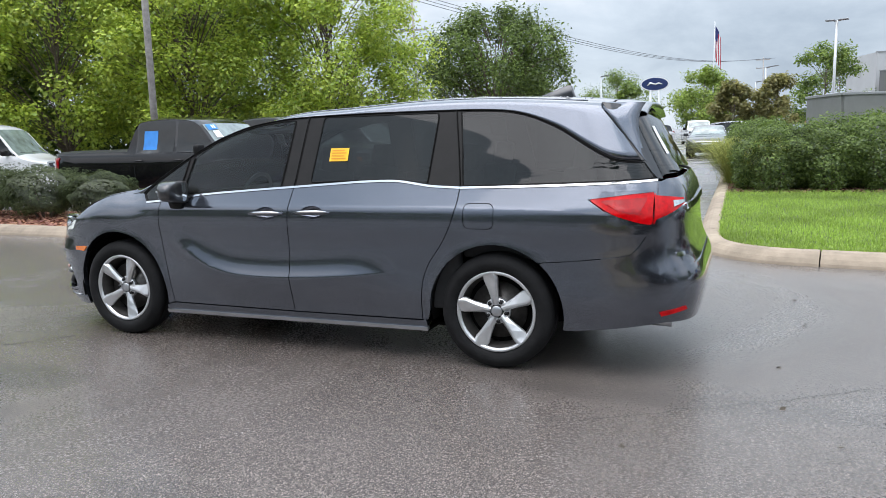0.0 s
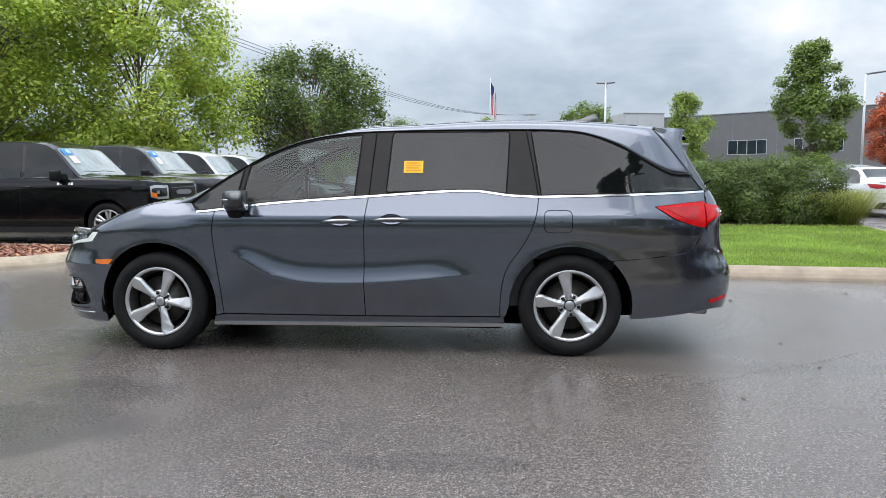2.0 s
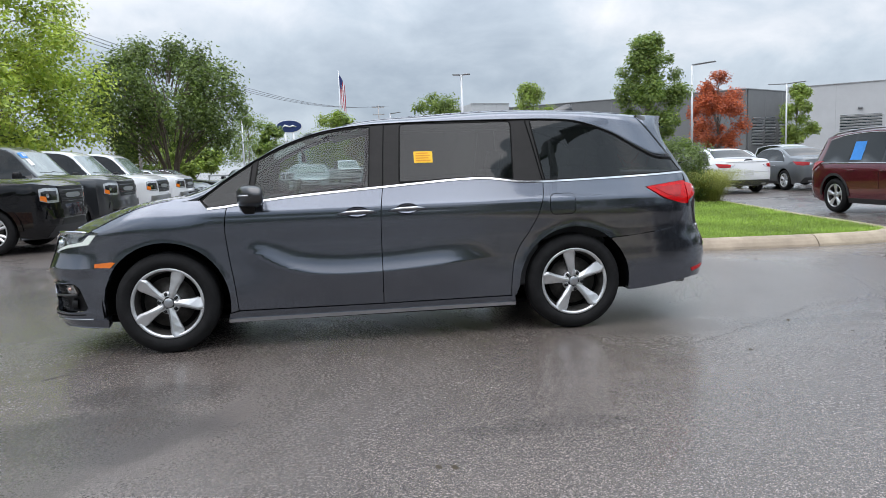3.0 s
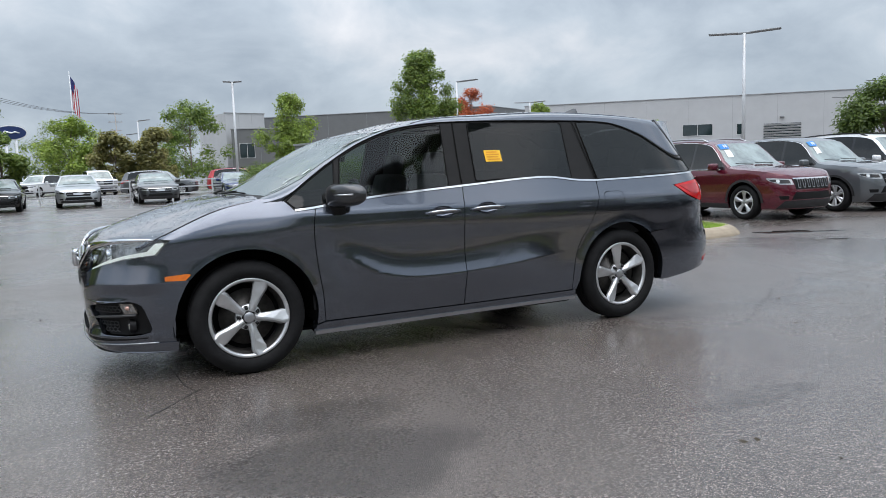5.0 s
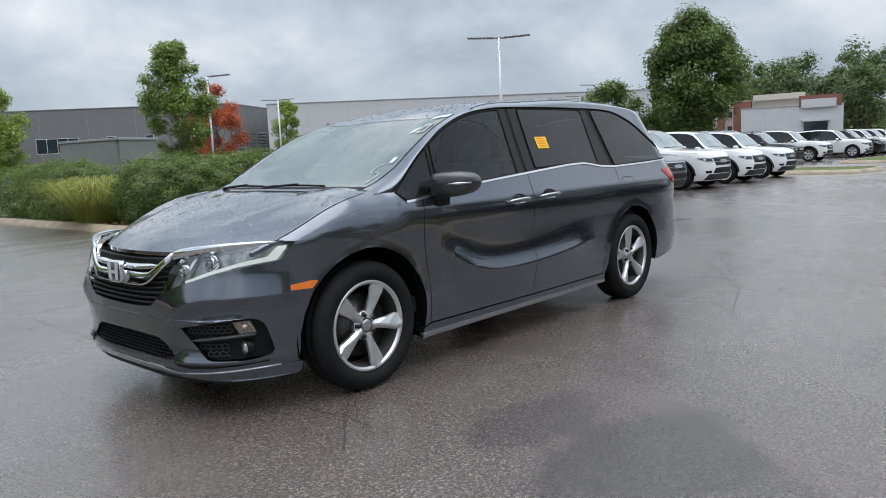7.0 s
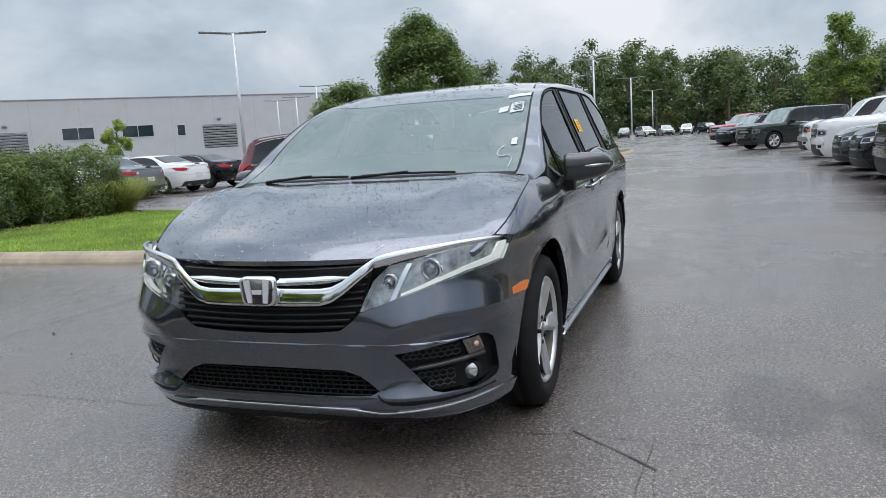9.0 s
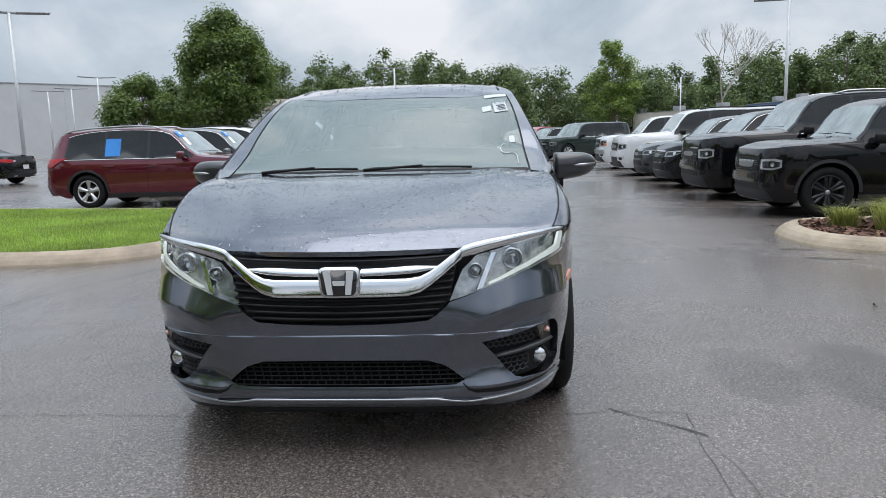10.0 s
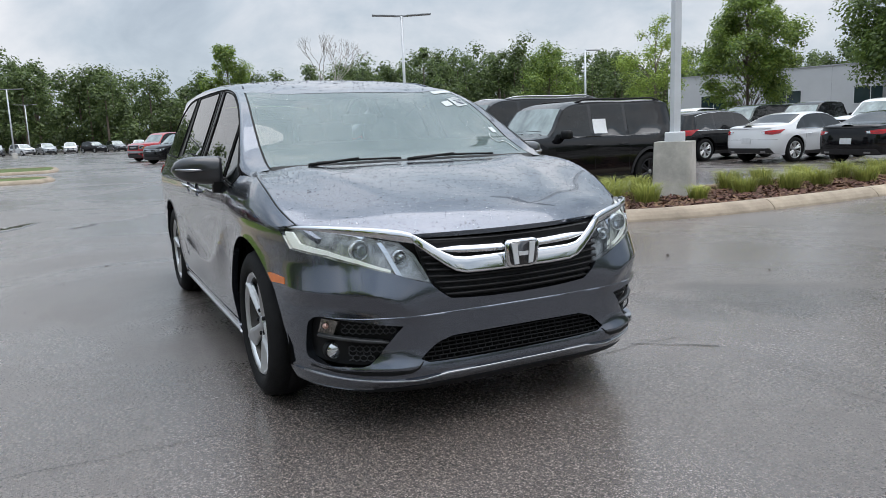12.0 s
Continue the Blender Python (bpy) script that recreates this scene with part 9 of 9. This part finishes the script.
tree("green tree turning brown at one side", 72.0, -13.2, 11.0, 6.0, "mid", 17, trunk=0.16, clumps=46, per=220, size=0.18)
tree("green tree beside the back row", 29.5, -38.0, 9.5, 7.5, "mid", 18, trunk=0.20, clumps=80, per=300, size=0.15, cr=0.85)
tree("dark green tree beside the back row", 19.0, -40.0, 12.0, 9.5, "deep", 19, trunk=0.18, clumps=95, per=300, size=0.17, cr=0.88)
tree("dark green tree beside the back row", 11.0, -37.0, 13.0, 9.0, "deep", 20, trunk=0.18, clumps=85, per=300, size=0.17, cr=0.88)
tree("feathery pale green tree", 47.0, -46.0, 11.0, 7.0, "olive", 21, trunk=0.16, clumps=40, per=130, size=0.16)
tree("feathery pale green tree", 62.0, -45.0, 10.0, 8.0, "mid", 22, trunk=0.14, clumps=46, per=180, size=0.19)
for k, (x, y, h, w, lf) in enumerate(((-2.0, 95, 9, 9, "olive"), (-8, 75, 6, 5, "mid"), (2.0, 78, 6, 5, "rust"), (6.0, 78, 6.5, 6, "rust"), (11.5, 92, 10.5, 11, "mid"), (-4, 150, 12, 14, "mid"), (-18, 130, 11, 16, "mid"), (20, 160, 13, 16, "deep"), (-30, 110, 10, 14, "rust"), (-14, 62, 5, 5, "olive"), (-18, 68, 8, 8, "mid"))):
    tree("distant tree beyond the drive" if lf != "rust" else "distant rusty-leaved tree beyond the drive", x, y, h, w, lf, 80 + k, trunk=0.12, clumps=32, per=160, size=0.26, group="distant trees")
# bare tree among the woods
bare = thing("bare_tree", "leafless grey tree standing in the woods", "tree", Matrix.Translation((118, -38, 0)))
bm = bm_new()
gb = random.Random(4)


def branch(p, d, l, r, depth):
    e = p + d * l
    add_tube(bm, [p, p + d * l * 0.5 + Vector((gb.uniform(-1, 1), gb.uniform(-1, 1), 0)) * l * 0.05, e], [r, r * 0.8, r * 0.6], 5, False)
    if depth:
        for _ in range(3):
            branch(e, (d + Vector((gb.uniform(-1, 1), gb.uniform(-1, 1), gb.uniform(-0.2, 0.7))) * 0.62).normalized(), l * 0.72, r * 0.58, depth - 1)


branch(Vector((0, 0, 0)), Vector((0, 0, 1)), 6.0, 0.22, 5)
part("trunk", bm, mat("bleached_bark", (0.34, 0.32, 0.29), 0.9, vary=0.2, scale=4), bare)

# woods on the horizon: one mass of crowns with uneven tops
g = np.random.default_rng(12)
cs, ds, tr = [], [], bm_new()
for k in range(340):
    a = radians(g.uniform(-62, 27))
    r = g.uniform(165, 230)
    x, y = -5 + r * math.cos(a), r * math.sin(a)
    h = g.uniform(11.5, 20.5) * (0.98 + 0.16 * math.sin(a * 9)) + (r - 165) * 0.05
    w = g.uniform(6.0, 11.0)
    add_tube(tr, [(x, y, 0), (x, y, h * 0.7)], [0.3, 0.12], 5, False)
    for j in range(11):
        s = (j + g.uniform(0, 1)) / 11
        q = w * 0.36 * math.sqrt(max(0.05, 1 - s * s))
        c = np.array((x + g.normal(0, q), y + g.normal(0, q), h * (0.05 + 0.87 * s)))
        p, d = clump_points(g, c, w * g.uniform(0.20, 0.34), 170, 0.85)
        cs.append(p)
        ds.append(d + np.array((0, 0, 0.5)))
woods = new("woods", leaves_mesh("woods", np.concatenate(cs), 0.30, LEAF["wood"], np.concatenate(ds), 13, aspect=0.7))
tagged(woods, "dark green wooded skyline beyond the lot", "woods", kind="stuff")
# trees out of view that close the lot to the south and west, darkening reflections
cs, ds = [], []
for k in range(150):
    a = radians(g.uniform(152, 300))
    r = g.uniform(52, 70)
    x, y = -2 + r * math.cos(a), -8 + r * math.sin(a)
    h, w = g.uniform(6.0, 9.5), g.uniform(5.0, 8.0)
    add_tube(tr, [(x, y, 0), (x, y, h * 0.7)], [0.3, 0.12], 5, False)
    for j in range(9):
        c = np.array((x + g.normal(0, w * 0.28), y + g.normal(0, w * 0.28), h * (j + g.uniform(0.2, 1.0)) / 10))
        p, d = clump_points(g, c, w * g.uniform(0.24, 0.36), 100, 0.85)
        cs.append(p)
        ds.append(d + np.array((0, 0, 0.5)))
belt = new("tree_belt", leaves_mesh("tree_belt", np.concatenate(cs), 0.26, LEAF["wood"], np.concatenate(ds), 14, aspect=0.6))
tagged(belt, "belt of green trees closing the lot", "woods", kind="stuff")
wt_ = part("wood_trunks", tr, BARK)
tagged(wt_, "grey trunks of the distant woods", "trunks", kind="stuff")
